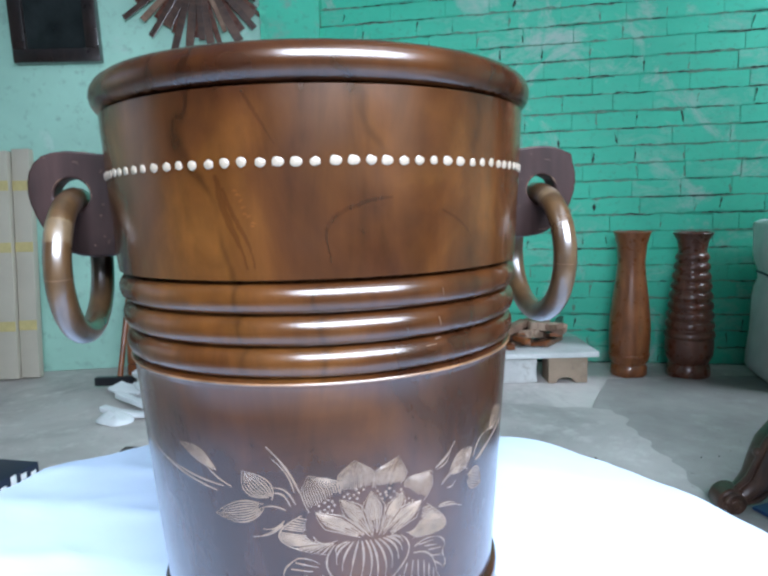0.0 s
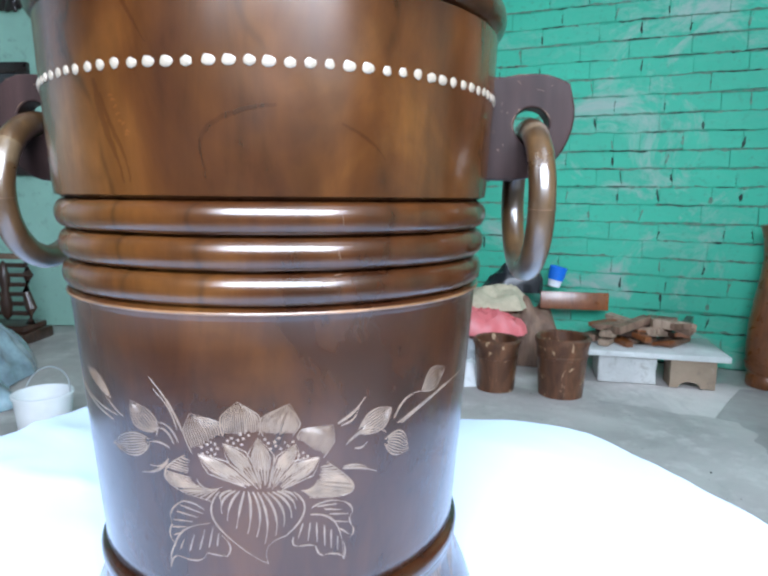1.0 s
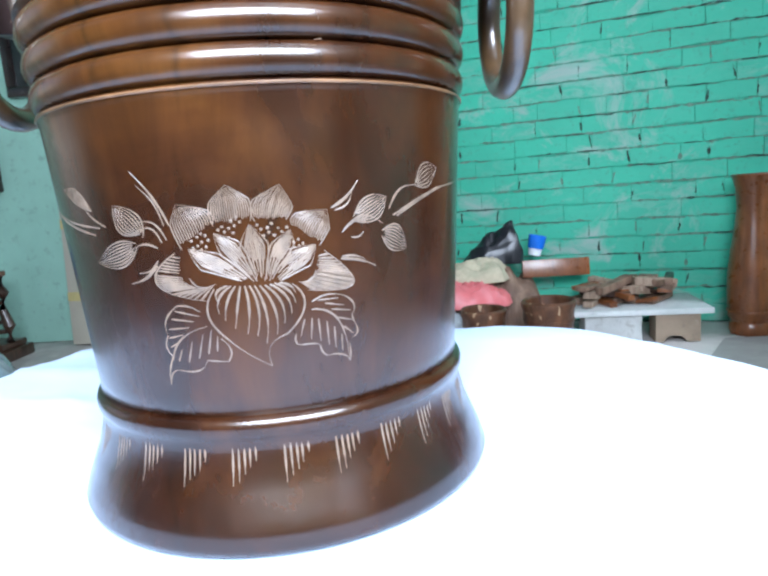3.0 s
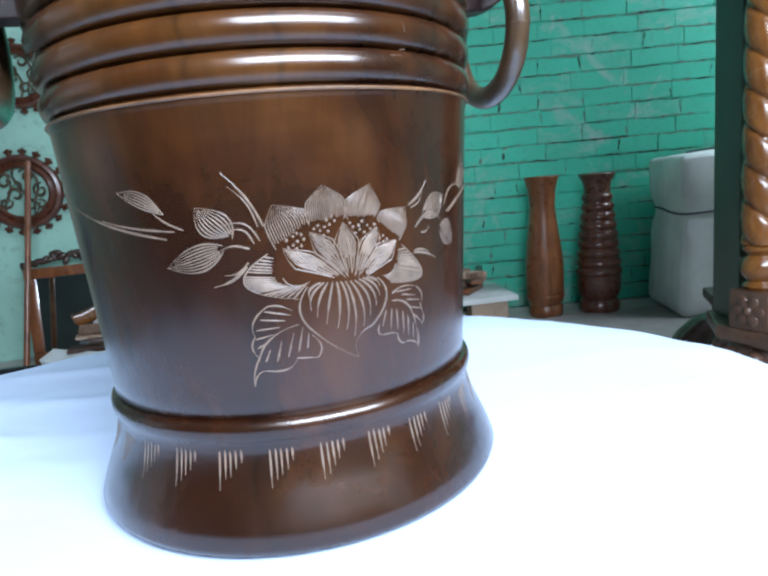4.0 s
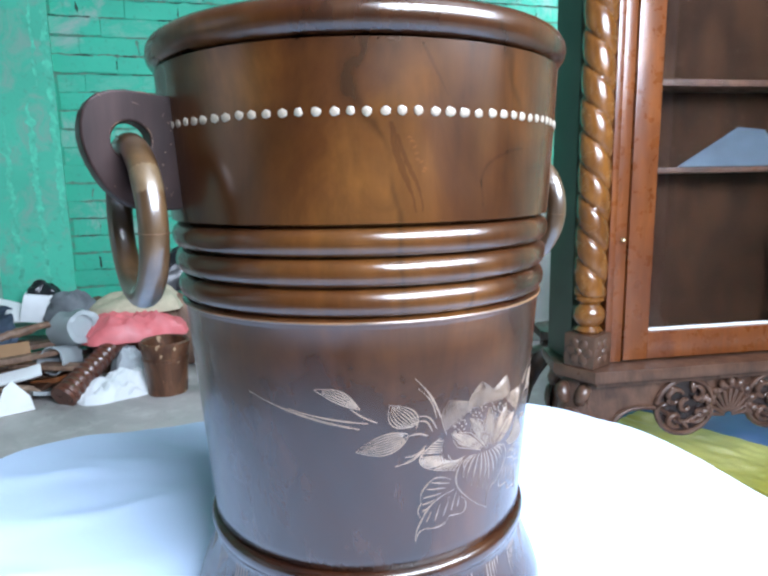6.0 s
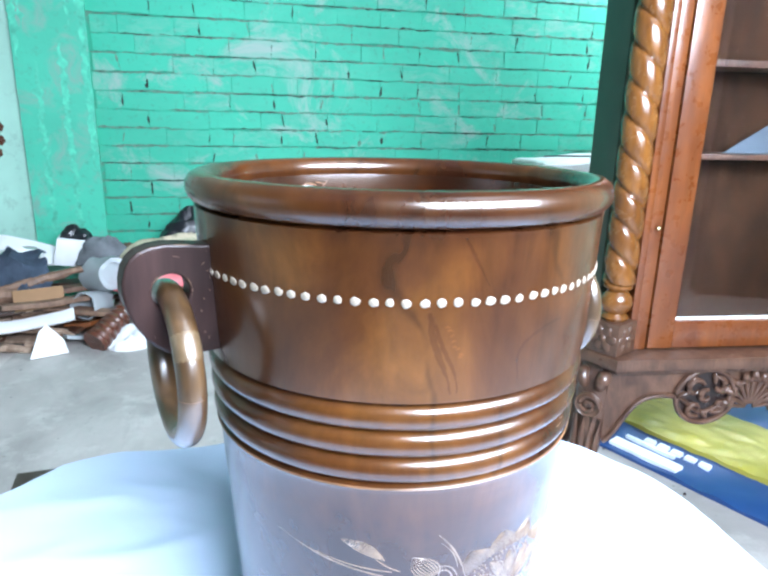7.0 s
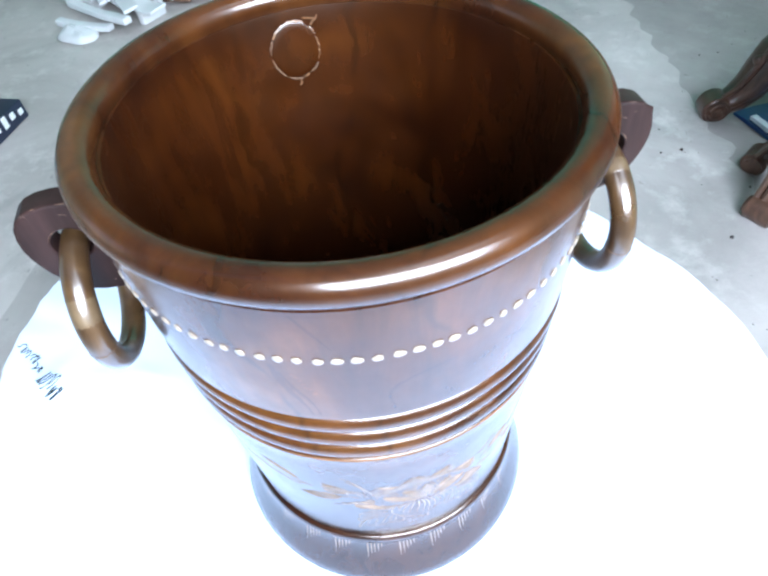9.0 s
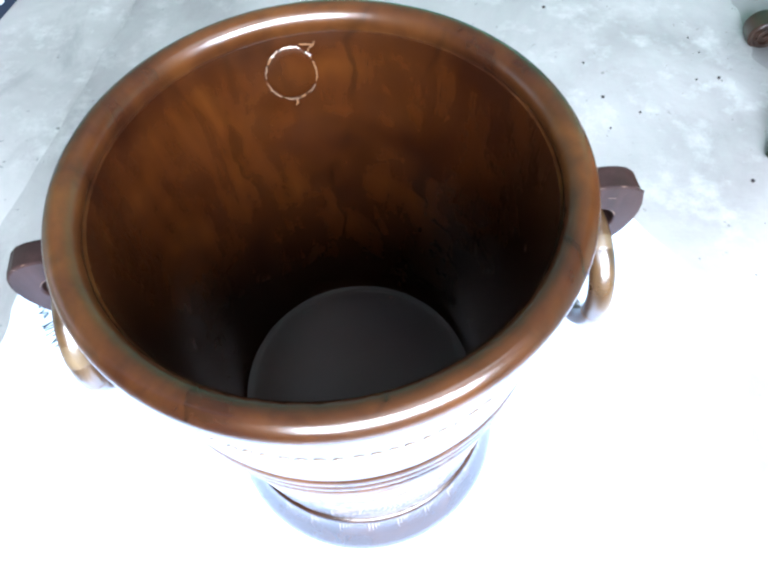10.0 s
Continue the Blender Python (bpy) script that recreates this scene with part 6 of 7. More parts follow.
def rumpled(nx, ny, sx, sy, high, seed, sharp):
    """A thrown-down sheet with sharp ridged folds."""
    bm = crumple(nx, ny, sx, sy, high, seed, 0.8)
    for q in bm.verts:
        if q.co.z > 0.012:
            ridge = 1 - 2.5 * abs(noise.noise((q.co.x * 9 + seed, q.co.y * 24, seed))) + 0.6 * (1 - 2.5 * abs(noise.noise((q.co.x * 26, q.co.y * 34 + seed, 2))))
            q.co.z = max(0.006, q.co.z + sharp * ridge)
            q.co.y += 0.5 * sharp * noise.noise(q.co * 30)
    return bm


solid("white_sheet", rumpled(46, 34, 0.33, 0.20, 0.070, 6.6, 0.014), M_FOAM, Matrix.Translation((-0.085, 2.03, 0.0)) @ Matrix.Rotation(radians(14), 4, "Z"), "crumpled white plastic sheet on the floor by the pot", "sheet")
solid("grey_sheet", rumpled(34, 28, 0.17, 0.15, 0.150, 3.1, 0.016), plain("grey_white_film", (0.46, 0.49, 0.51), 0.35, 0, 0.2, 18, 0.3), Matrix.Translation((-0.045, 2.135, 0.0)), "crumpled grey-white film behind the turned post", "sheet")
# printed navy carton at the edge of the screed
carton = thing("small_carton", Matrix.Translation((-0.964, 1.356, 0.001)) @ Matrix.Rotation(radians(77.5), 4, "Z"), "small navy blue carton with white print on the floor", "carton")
part("body", boxed(-0.26, 0.0, 0.0, 0.0, 0.13, 0.052, bevel=0.003), plain("navy_carton", (0.014, 0.024, 0.052), 0.5, 0, 0.2, 14, 0.1), carton)
for k in range(6):
    part("print_bar", boxed(-0.030 - 0.034 * k, -0.0018, 0.018 + 0.006 * (k % 2), -0.012 - 0.034 * k, 0.0, 0.034 + 0.008 * (k % 3), bevel=0.0006), M_FOAM, carton, "white printed mark")
# white trays in front
trays = thing("foam_trays", Matrix.Translation((-0.85, 1.96, 0)) @ Matrix.Rotation(radians(-33), 4, "Z"), "white moulded foam trays stacked askew on the floor", "trays")
part("tray", rough_board(0.46, 0.075, 0.024, 1.1, 0.004), M_FOAM, trays, "", Matrix.Translation((0.0, 0.09, 0.085)) @ Matrix.Rotation(radians(20), 4, "X"))
rng = random.Random(19)
for k in range(5):
    part("plate", rough_board(rng.uniform(0.12, 0.20), rng.uniform(0.045, 0.075), 0.010, k, rng.uniform(0.0, 0.012)), M_FOAM, trays, "", Matrix.Translation((-0.15 + 0.075 * k, 0.015 * (k % 3 - 1), 0.052 + 0.012 * (k % 2))) @ Matrix.Rotation(radians(rng.uniform(-50, 50)), 4, "Z") @ Matrix.Rotation(radians(rng.uniform(5, 20)), 4, "X"))
part("front_rail", rough_board(0.31, 0.030, 0.022, 4.1, 0.008), M_FOAM, trays, "", Matrix.Translation((0.0, -0.075, 0.030)) @ Matrix.Rotation(radians(-4), 4, "Z"))
part("lower_rail", rough_board(0.22, 0.030, 0.020, 7.1, 0.006), M_FOAM, trays, "", Matrix.Translation((-0.03, -0.125, 0.004)) @ Matrix.Rotation(radians(10), 4, "Z"))
for x in (-0.13, 0.13):
    part("tray_leg", boxed(x - 0.012, -0.02, 0.0, x + 0.012, 0.085, 0.05, bevel=0.005), M_FOAM, trays)
part("film", crumple(14, 10, 0.15, 0.10, 0.030, 9.9, 0.8), M_FOAM, trays, "crumpled clear-white film", Matrix.Translation((-0.02, -0.17, 0.0)))

# ---- things on and against the plain wall ----


def wall_y(x):
    """Face of the plain wall at x."""
    return BEND[1] + (x - BEND[0]) * (BEND[1] - LEFT_END[1]) / (BEND[0] - LEFT_END[0])


WALL_TURN = math.atan2(BEND[1] - LEFT_END[1], BEND[0] - LEFT_END[0])


def on_wall(x, z, off=0.0):
    return Matrix.Translation((x, wall_y(x) - off, z)) @ Matrix.Rotation(WALL_TURN, 4, "Z")


M_LATTICE = wood("olive_brown_lattice", (0.050, 0.036, 0.016), (0.120, 0.090, 0.040), 80, 0.35, 0.3, 0.3, 14)


def gear_ornament(x, z, radius, word, teeth=22):
    """An open round carved frame with flame-like teeth and a lattice; its face looks along -y."""
    ob = thing("round_ornament", on_wall(x, z, 0.004), word, "wall ornament", "round carved ornaments")
    ring = bmesh.new()
    prof_r = [(0.66, 0.0), (0.62, 0.022), (0.68, 0.030), (0.76, 0.020), (0.84, 0.034), (0.92, 0.030), (0.96, 0.014), (0.95, 0.0)]
    steps = 72
    rows = []
    for i in range(steps):
        a = 2 * math.pi * i / steps
        rows.append([ring.verts.new((radius * r * math.cos(a), -h, radius * r * math.sin(a))) for r, h in prof_r])
    for i in range(steps):
        a, b = rows[i], rows[(i + 1) % steps]
        for k in range(len(prof_r) - 1):
            ring.faces.new((a[k], a[k + 1], b[k + 1], b[k]))
    part("frame", ring, M_VASE2, ob, "glossy dark brown carved frame")
    for k in range(teeth):
        a = 2 * math.pi * (k + 0.5) / teeth
        bm = bmesh.new()
        for dr, dt, s in ((0.955, 0, 0.066), (1.01, 0, 0.050), (1.085, 0, 0.044), (1.05, 0.058, 0.048), (1.05, -0.058, 0.048)):
            bmesh.ops.create_uvsphere(bm, u_segments=8, v_segments=6, radius=1, matrix=Matrix.Translation((radius * dr * math.cos(a + dt), -0.014, radius * dr * math.sin(a + dt))) @ Matrix.Diagonal((radius * s, 0.013, radius * s, 1)))
        part("tooth", bm, M_VASE2, ob)
    # openwork of wavy stems and curling scrolls
    for off, lean in ((-0.34, 0.10), (-0.02, -0.12), (0.31, 0.07)):
        h = math.sqrt(0.42 - off * off) * 0.98
        part("stem", tube([(radius * (off + lean * math.sin(2.6 * t / h) + 0.05 * math.cos(5 * t)), -0.016, radius * t) for t in (h * (k / 9 * 2 - 1) for k in range(10))], [radius * (0.030 + 0.010 * (k % 2)) for k in range(10)], 8), M_LATTICE, ob)
    for k, (cx, cz, size, spin, side) in enumerate(((-0.36, 0.30, 0.20, 0.5, 1), (0.16, 0.42, 0.19, 2.6, -1), (0.44, 0.02, 0.20, 1.4, 1), (-0.16, -0.06, 0.21, 4.0, -1), (-0.42, -0.24, 0.16, 0.2, -1), (0.14, -0.36, 0.21, 5.3, 1), (-0.10, 0.20, 0.13, 3.0, 1), (0.40, -0.34, 0.13, 2.0, -1))):
        curl = [(radius * (cx + size * (1 - 0.72 * f) * math.cos(spin + side * 6.6 * f)), -0.017 - 0.004 * f, radius * (cz + size * (1 - 0.72 * f) * math.sin(spin + side * 6.6 * f))) for f in (m / 17 for m in range(18))]
        part("scroll", tube(curl, [radius * (0.018 + 0.022 * math.sin(math.pi * m / 17)) for m in range(18)], 8), M_LATTICE, ob)
    return ob


gear_ornament(-0.785, 0.725, 0.183, "open round lattice ornament with a dark toothed rim on the wall")
gear_ornament(-0.730, 1.185, 0.150, "smaller open round lattice ornament with a dark toothed rim", 18)

gear_ornament(-1.155, 0.742, 0.168, "open round lattice ornament with a dark toothed rim on the wall", 20)
gear_ornament(-1.090, 1.225, 0.140, "smaller open round lattice ornament with a dark toothed rim", 18)
gear_ornament(-3.12, 0.86, 0.150, "dark round lattice ornament at the far end of the wall", 18)

# sunburst of wooden rays
burst = thing("sunburst_mirror", on_wall(-0.79, 1.86, 0.01), "sunburst wall ornament of split brown wooden rays", "ornament")
rng = random.Random(8)
for k in range(58):
    a = 2 * math.pi * k / 58 + rng.uniform(-0.03, 0.03)
    r1 = rng.uniform(0.30, 0.42)
    w = rng.uniform(0.010, 0.022)
    bm = boxed(0.10, -0.012 - 0.012 * (k % 3), -w, r1, -0.004 - 0.012 * (k % 3), w, bevel=0.002)
    part("ray", bm, (M_VASE2, M_CARVED, M_LEG)[(k * 5) % 3] if k % 11 else M_BROWN, burst, "", Matrix.Rotation(a, 4, "Y"), False)
bm = bmesh.new()
bmesh.ops.create_cone(bm, cap_ends=True, segments=40, radius1=0.13, radius2=0.12, depth=0.02, matrix=Matrix.Translation((0, -0.05, 0)) @ Matrix.Rotation(math.pi / 2, 4, "X"))
part("centre", bm, M_MIRROR, burst, "round mirror centre", None, False)


def frame_picture(name, x0, x1, z0, z1, deep, word, category, m_frame, m_inside, tilt=0.0):
    ob = thing(name, on_wall((x0 + x1) / 2, z0, 0.006) @ Matrix.Rotation(radians(tilt), 4, "Y"), word, category)
    w, h = (x1 - x0) / 2, z1 - z0
    b = 0.16 * min(2 * w, h)
    bm = bmesh.new()
    for s in ((-w, 0, w, b), (-w, h - b, w, h), (-w, b, -w + b, h - b), (w - b, b, w, h - b)):
        box(bm, s[0], -deep, s[1], s[2], 0, s[3], 0.006)
    part("frame", bm, m_frame, ob)
    part("picture", boxed(-w + b, -deep * 0.6, b, w - b, -0.002, h - b), m_inside, ob, "", None, False)
    return ob


M_DARKGLASS = plain("dark_glazed_picture", (0.02, 0.025, 0.025), 0.12, 0, 0.4, 9, 0.0)
frame_picture("picture_frame", -1.595, -1.225, 1.425, 1.99, 0.05, "deep black-brown picture frame with dark glass", "picture", M_BLACKWOOD, M_DARKGLASS, -1.5)
frame_picture("picture_frame", -2.20, -1.895, 1.235, 1.66, 0.04, "square black picture frame with dark glass on the wall", "picture", M_BLACKWOOD, M_DARKGLASS)
frame_picture("picture_frame", -2.66, -2.32, 0.79, 1.35, 0.03, "narrow black picture frame on the mint wall", "picture", M_BLACKWOOD, M_DARKGLASS)

# leaning mirror with a leafy crest
mir = thing("leaning_mirror", on_wall(-0.955, 0.0, 0.16) @ Matrix.Rotation(radians(-10), 4, "X"), "framed mirror with leafy carved crest leaning on the wall", "mirror")
bm = bmesh.new()
for s in ((-0.215, 0.0, 0.215, 0.05), (-0.215, 0.37, 0.215, 0.415), (-0.215, 0.0505, -0.172, 0.3695), (0.172, 0.0505, 0.215, 0.3695)):
    box(bm, s[0], -0.030, s[1], s[2], 0, s[3], 0.006)
part("frame", bm, M_VASE1, mir, "reddish-brown frame")
part("mirror_glass", boxed(-0.172, -0.016, 0.05, 0.172, -0.004, 0.37), M_MIRROR, mir, "grey mirror glass", None, False)
rng = random.Random(2)
for k in range(26):
    f = k / 25 * 2 - 1
    zz = 0.425 + 0.07 * (1 - abs(f) ** 1.3) * rng.uniform(0.2, 1)
    bm = bmesh.new()
    bmesh.ops.create_uvsphere(bm, u_segments=8, v_segments=6, radius=1, matrix=Matrix.Rotation(0, 4, "X") @ Matrix.Diagonal((0.024, 0.012, 0.014, 1)))
    part("crest_leaf", bm, M_CARVED, mir, "", Matrix.Translation((0.21 * f, -0.015, zz)) @ Matrix.Rotation(rng.uniform(-1.2, 1.2), 4, "Y"))
for k in range(16):
    bm = bmesh.new()
    bmesh.ops.create_uvsphere(bm, u_segments=8, v_segments=6, radius=1, matrix=Matrix.Diagonal((0.016, 0.010, 0.022, 1)))
    part("crest_leaf", bm, M_CARVED, mir, "", Matrix.Translation((0.228 + 0.008 * (k % 2), -0.015, 0.06 + 0.022 * k)) @ Matrix.Rotation((k % 3 - 1) * 0.6, 4, "Y"))

# flat cartons leaning on the wall
M_CARTON = plain("grey_beige_carton", (0.50, 0.45, 0.36), 0.8, 0, 0.08, 6, 0.06)
M_TAPE = plain("yellowish_tape", (0.55, 0.45, 0.20), 0.35)
for x0, x1, y, h, lean in ((-2.00, -1.775, 2.40, 1.02, 4), (-1.765, -1.66, 2.43, 1.04, 5), (-1.655, -1.575, 2.45, 1.05, 5.5)):
    c = thing("flat_carton", Matrix.Translation(((x0 + x1) / 2, y, 0.004)) @ Matrix.Rotation(radians(-lean), 4, "X"), "tall grey-beige flat carton with yellow tape leaning on the wall", "carton", "flat cartons on the wall")
    w = (x1 - x0) / 2
    part("carton", boxed(-w, -0.02, 0, w, 0.02, h, bevel=0.003), M_CARTON, c)
    for z in (0.22, 0.58, 0.86):
        part("tape", boxed(-w - 0.001, -0.0215, z, w + 0.001, -0.0203, z + 0.045), M_TAPE, c, "yellowish tape", None, False)

# floor squeegee
squeegee = thing("floor_squeegee", Matrix.Translation((-1.14, 2.25, 0.0)), "floor squeegee with a reddish handle leaning by the wall", "squeegee")
part("blade", boxed(-0.085, -0.018, 0.012, 0.085, 0.018, 0.050, bevel=0.006), M_BLACKBAG, squeegee, "black blade")
part("handle", tube([(0.02, 0, 0.05), (0.05, 0.10, 0.42), (0.08, 0.22, 0.86)], 0.012, 12), M_VASE1, squeegee, "reddish wooden handle")

# black tool box with a wire handle, and a white pail
tool = thing("tool_box", Matrix.Translation((-1.125, 1.34, 0)) @ Matrix.Rotation(radians(24), 4, "Z") @ Matrix.Diagonal((0.68, 0.68, 0.68, 1)), "black tool box with teal lid and wire handle", "box")
part("box", boxed(-0.10, -0.07, 0, 0.10, 0.07, 0.036, bevel=0.006), plain("blue_black_plastic", (0.012, 0.016, 0.022), 0.4), tool)
part("lid", boxed(-0.095, -0.065, 0.037, 0.095, 0.065, 0.048, bevel=0.004), plain("dark_teal_plastic", (0.015, 0.06, 0.075), 0.4), tool, "dark teal lid")
part("wire_handle", tube([(-0.07, 0, 0.047), (-0.065, 0.01, 0.115), (0.065, 0.01, 0.115), (0.07, 0, 0.047)], 0.004, 8), M_BLACKWOOD, tool, "thin wire handle")
part("label", boxed(-0.03, -0.0715, 0.01, 0.0, -0.0703, 0.028), M_WHITEPRINT, tool, "white spot", None, False)
pail = thing("white_pail", Matrix.Translation((-1.245, 1.215, 0)) @ Matrix.Diagonal((0.86, 0.86, 1.0, 1)), "white plastic pail with a wire handle on the floor", "pail")
part("pail_body", lathe([(0, 0), (0.075, 0), (0.080, 0.006), (0.092, 0.118), (0.097, 0.120), (0.097, 0.128), (0.089, 0.128), (0.078, 0.01), (0, 0.008)], 40), M_FOAM, pail)
part("wire_handle", tube([(0.09 * math.cos(a), 0.02 + 0.03 * math.sin(a), 0.118 + 0.075 * math.sin(a)) for a in (math.pi * i / 16 for i in range(17))], 0.0025, 8), M_GREYPL, pail, "thin wire handle")

# plastic sheet bundle with small clutter
M_SHEET = plain("pale_blue_plastic_sheet", (0.25, 0.34, 0.39), 0.22, 0, 0.45, 12, 1.0, 0.7)
solid("plastic_sheet", crumple(40, 30, 0.66, 0.52, 0.27, 1.7, 0.85), M_SHEET, Matrix.Translation((-2.03, 1.54, 0.0)) @ Matrix.Rotation(radians(20), 4, "Z"), "crumpled pale blue plastic sheet heaped on the floor", "sheet")
solid("plastic_sheet", crumple(26, 20, 0.30, 0.24, 0.11, 4.4, 0.85), M_SHEET, Matrix.Translation((-1.66, 1.36, 0.0)) @ Matrix.Rotation(radians(-10), 4, "Z"), "smaller crumpled plastic sheet on the floor", "sheet")
bottle = thing("small_bottle", Matrix.Translation((-1.52, 1.21, 0)) @ Matrix.Diagonal((0.55, 0.55, 0.55, 1)), "small orange-capped bottle standing on the floor", "bottle")
part("bottle_body", lathe([(0, 0), (0.020, 0), (0.022, 0.006), (0.022, 0.075), (0.010, 0.09), (0, 0.09)], 24), plain("pale_orange_plastic", (0.72, 0.34, 0.20), 0.4), bottle)
part("cap", lathe([(0, 0.091), (0.011, 0.091), (0.011, 0.11), (0, 0.11)], 20), plain("orange_cap", (0.75, 0.22, 0.06), 0.4), bottle, "orange cap")
solid("red_scrap", crumple(10, 8, 0.10, 0.07, 0.04, 3.1, 0.7), M_RED, Matrix.Translation((-1.80, 1.16, 0)), "red plastic scrap on the floor", "scrap")

# carved rack with stacked frames, a crested mirror and a blue box at the far wall
rack = thing("carved_rack", Matrix.Translation((-2.31, 2.13, 0)) @ Matrix.Rotation(radians(8), 4, "Z"), "dark carved wooden rack with open slats standing on the floor", "rack")
part("plinth", boxed(-0.20, -0.10, 0.0, 0.20, 0.12, 0.055, bevel=0.012), M_CARVED, rack)
part("upper_plinth", boxed(-0.18, -0.08, 0.056, 0.18, 0.10, 0.085, bevel=0.008), M_CARVED, rack)
for x in (-0.165, 0.165):
    part("upright", tube([(x, 0, 0.085), (x * 1.06, 0, 0.16), (x * 0.94, 0, 0.24), (x * 1.04, 0, 0.32), (x, 0, 0.40)], [0.020, 0.026, 0.018, 0.024, 0.018], 12), M_CARVED, rack)
for k in range(6):
    part("slat", boxed(-0.16, -0.012, 0.125 + 0.046 * k, 0.16, 0.012, 0.145 + 0.046 * k, bevel=0.005), M_CARVED, rack)
for x in (-0.06, 0.06):
    part("carved_knot", lathe([(0, 0.10), (0.018, 0.12), (0.030, 0.18), (0.016, 0.24), (0.026, 0.30), (0.014, 0.37), (0, 0.39)], 14), M_CARVED, rack, "", Matrix.Translation((x, -0.012, 0)))
part("top_rail", boxed(-0.185, -0.02, 0.395, 0.185, 0.02, 0.42, bevel=0.006), M_BROWN, rack)
crest = thing("crested_mirror", on_wall(-2.715, 0.0, 0.10) @ Matrix.Rotation(radians(-6), 4, "X"), "dark framed mirror with a pointed crest leaning on the wall", "mirror")
bm = bmesh.new()
for s in ((-0.095, 0.0, 0.095, 0.05), (-0.095, 0.44, 0.095, 0.485), (-0.095, 0.0505, -0.058, 0.4395), (0.058, 0.0505, 0.095, 0.4395)):
    box(bm, s[0], -0.030, s[1], s[2], 0, s[3], 0.005)
part("frame", bm, M_BLACKWOOD, crest)
part("mirror_glass", boxed(-0.058, -0.016, 0.05, 0.058, -0.004, 0.44), M_MIRROR, crest, "mirror glass", None, False)
for x, z, s in ((0, 0.515, 0.036), (-0.04, 0.50, 0.022), (0.04, 0.50, 0.022), (-0.085, 0.495, 0.015), (0.085, 0.495, 0.015)):
    bm = bmesh.new()
    bmesh.ops.create_uvsphere(bm, u_segments=10, v_segments=8, radius=1, matrix=Matrix.Translation((x, -0.015, z)) @ Matrix.Diagonal((s, 0.012, s, 1)))
    part("crest_leaf", bm, M_BLACKWOOD, crest)
blue = thing("blue_crate", Matrix.Translation((-2.80, 2.02, 0)), "bright blue plastic crate on a low brown ledge", "crate")
part("crate", boxed(-0.16, -0.10, 0.235, 0.16, 0.10, 0.40, bevel=0.012), plain("crate_blue", (0.012, 0.08, 0.33), 0.4), blue)
part("crate_rim", boxed(-0.168, -0.108, 0.385, 0.168, 0.108, 0.410, bevel=0.008), plain("crate_rim_blue", (0.012, 0.08, 0.33), 0.4), blue)
solid("ledge", boxed(-3.05, 1.88, 0.0, -2.52, 2.18, 0.233, bevel=0.006), M_RAW, pose(0, 0, 0), "low brown wooden ledge by the wall", "ledge")


def foliage_ornament(x, z, w, h, seed, word):
    """A dark carved spray of leaves on the wall."""
    ob = thing("leaf_carving", on_wall(x, z, 0.0), word, "carving", "dark leaf carvings")
    rng2 = random.Random(seed)
    for k in range(30 + round(900 * w * h)):
        bm = bmesh.new()
        s = rng2.uniform(0.025, 0.05) * (1 + 2.5 * w)
        bmesh.ops.create_uvsphere(bm, u_segments=8, v_segments=6, radius=1, matrix=Matrix.Diagonal((s, 0.014, s * 0.45, 1)))
        a, r = rng2.uniform(0, 6.283), math.sqrt(rng2.uniform(0, 1))
        part("carved_leaf", bm, M_BLACKWOOD, ob, "", Matrix.Translation((w * r * math.cos(a), -0.016 - rng2.uniform(0, 0.02), h * r * math.sin(a))) @ Matrix.Rotation(rng2.uniform(0, 3.14), 4, "Y"))
    return ob


foliage_ornament(-1.77, 1.63, 0.10, 0.035, 3, "small brown carved leaf cluster hung on the mint wall")
foliage_ornament(-2.37, 1.72, 0.09, 0.11, 5, "dark round carved spray of leaves on the wall")
foliage_ornament(-2.97, 1.36, 0.20, 0.36, 4, "large dark carved spray of leaves hung on the wall")
foliage_ornament(-2.84, 0.98, 0.09, 0.12, 6, "dark carved leaf panel hung low on the wall")

# thin cement screed over part of the floor, with a rough edge
edge = [(-0.86 + 0.34 * f ** 1.2 + 0.018 * noise.noise((f * 19, 0, 0)) + 0.008 * noise.noise((f * 70, 4, 0)), -0.3 + 2.45 * f) for f in (k / 70 for k in range(71))]
far = [(-0.52 + 1.3 * f, 2.15 - 0.35 * f + 0.03 * noise.noise((f * 15, 2, 0))) for f in (k / 30 for k in range(1, 31))]
near = [(0.82 + 0.10 * noise.noise((f * 7, 7, 0)) + 0.035 * noise.noise((f * 31, 2, 0)) + 0.012 * noise.noise((f * 90, 5, 0)), 1.80 - 2.1 * f) for f in (k / 110 for k in range(1, 111))]
bm = slab(edge + far + near, 0.0, 0.0065)
bmesh.ops.triangulate(bm, faces=bm.faces[:])
setting("floor_screed", bm, M_SCREED, "pale cement screed over the concrete floor with a rough edge", "floor")
# Rough gritty concrete, its grey also darkened for shade out to the vases.
near = [(0.66, 1.62 - 1.9 * f) for f in (0.0, 0.5, 1.0)]
wide = [(1.30 + 1.2 * f, -0.28 + 0.05 * noise.noise((f * 9, 3, 0))) for f in (k / 6 for k in range(7))] + [(2.5 - 1.55 * f, 2.16 + 0.05 * noise.noise((f * 17, 5, 0))) for f in (k / 20 for k in range(21))]
bm = slab(near + wide, 0.0, 0.0050)
bmesh.ops.triangulate(bm, faces=bm.faces[:])
setting("floor_rough", bm, M_ROUGHFLOOR, "rough grey gritty concrete floor beside the screed, darkened for shade", "floor")
rng = random.Random(77)
bm = bmesh.new()
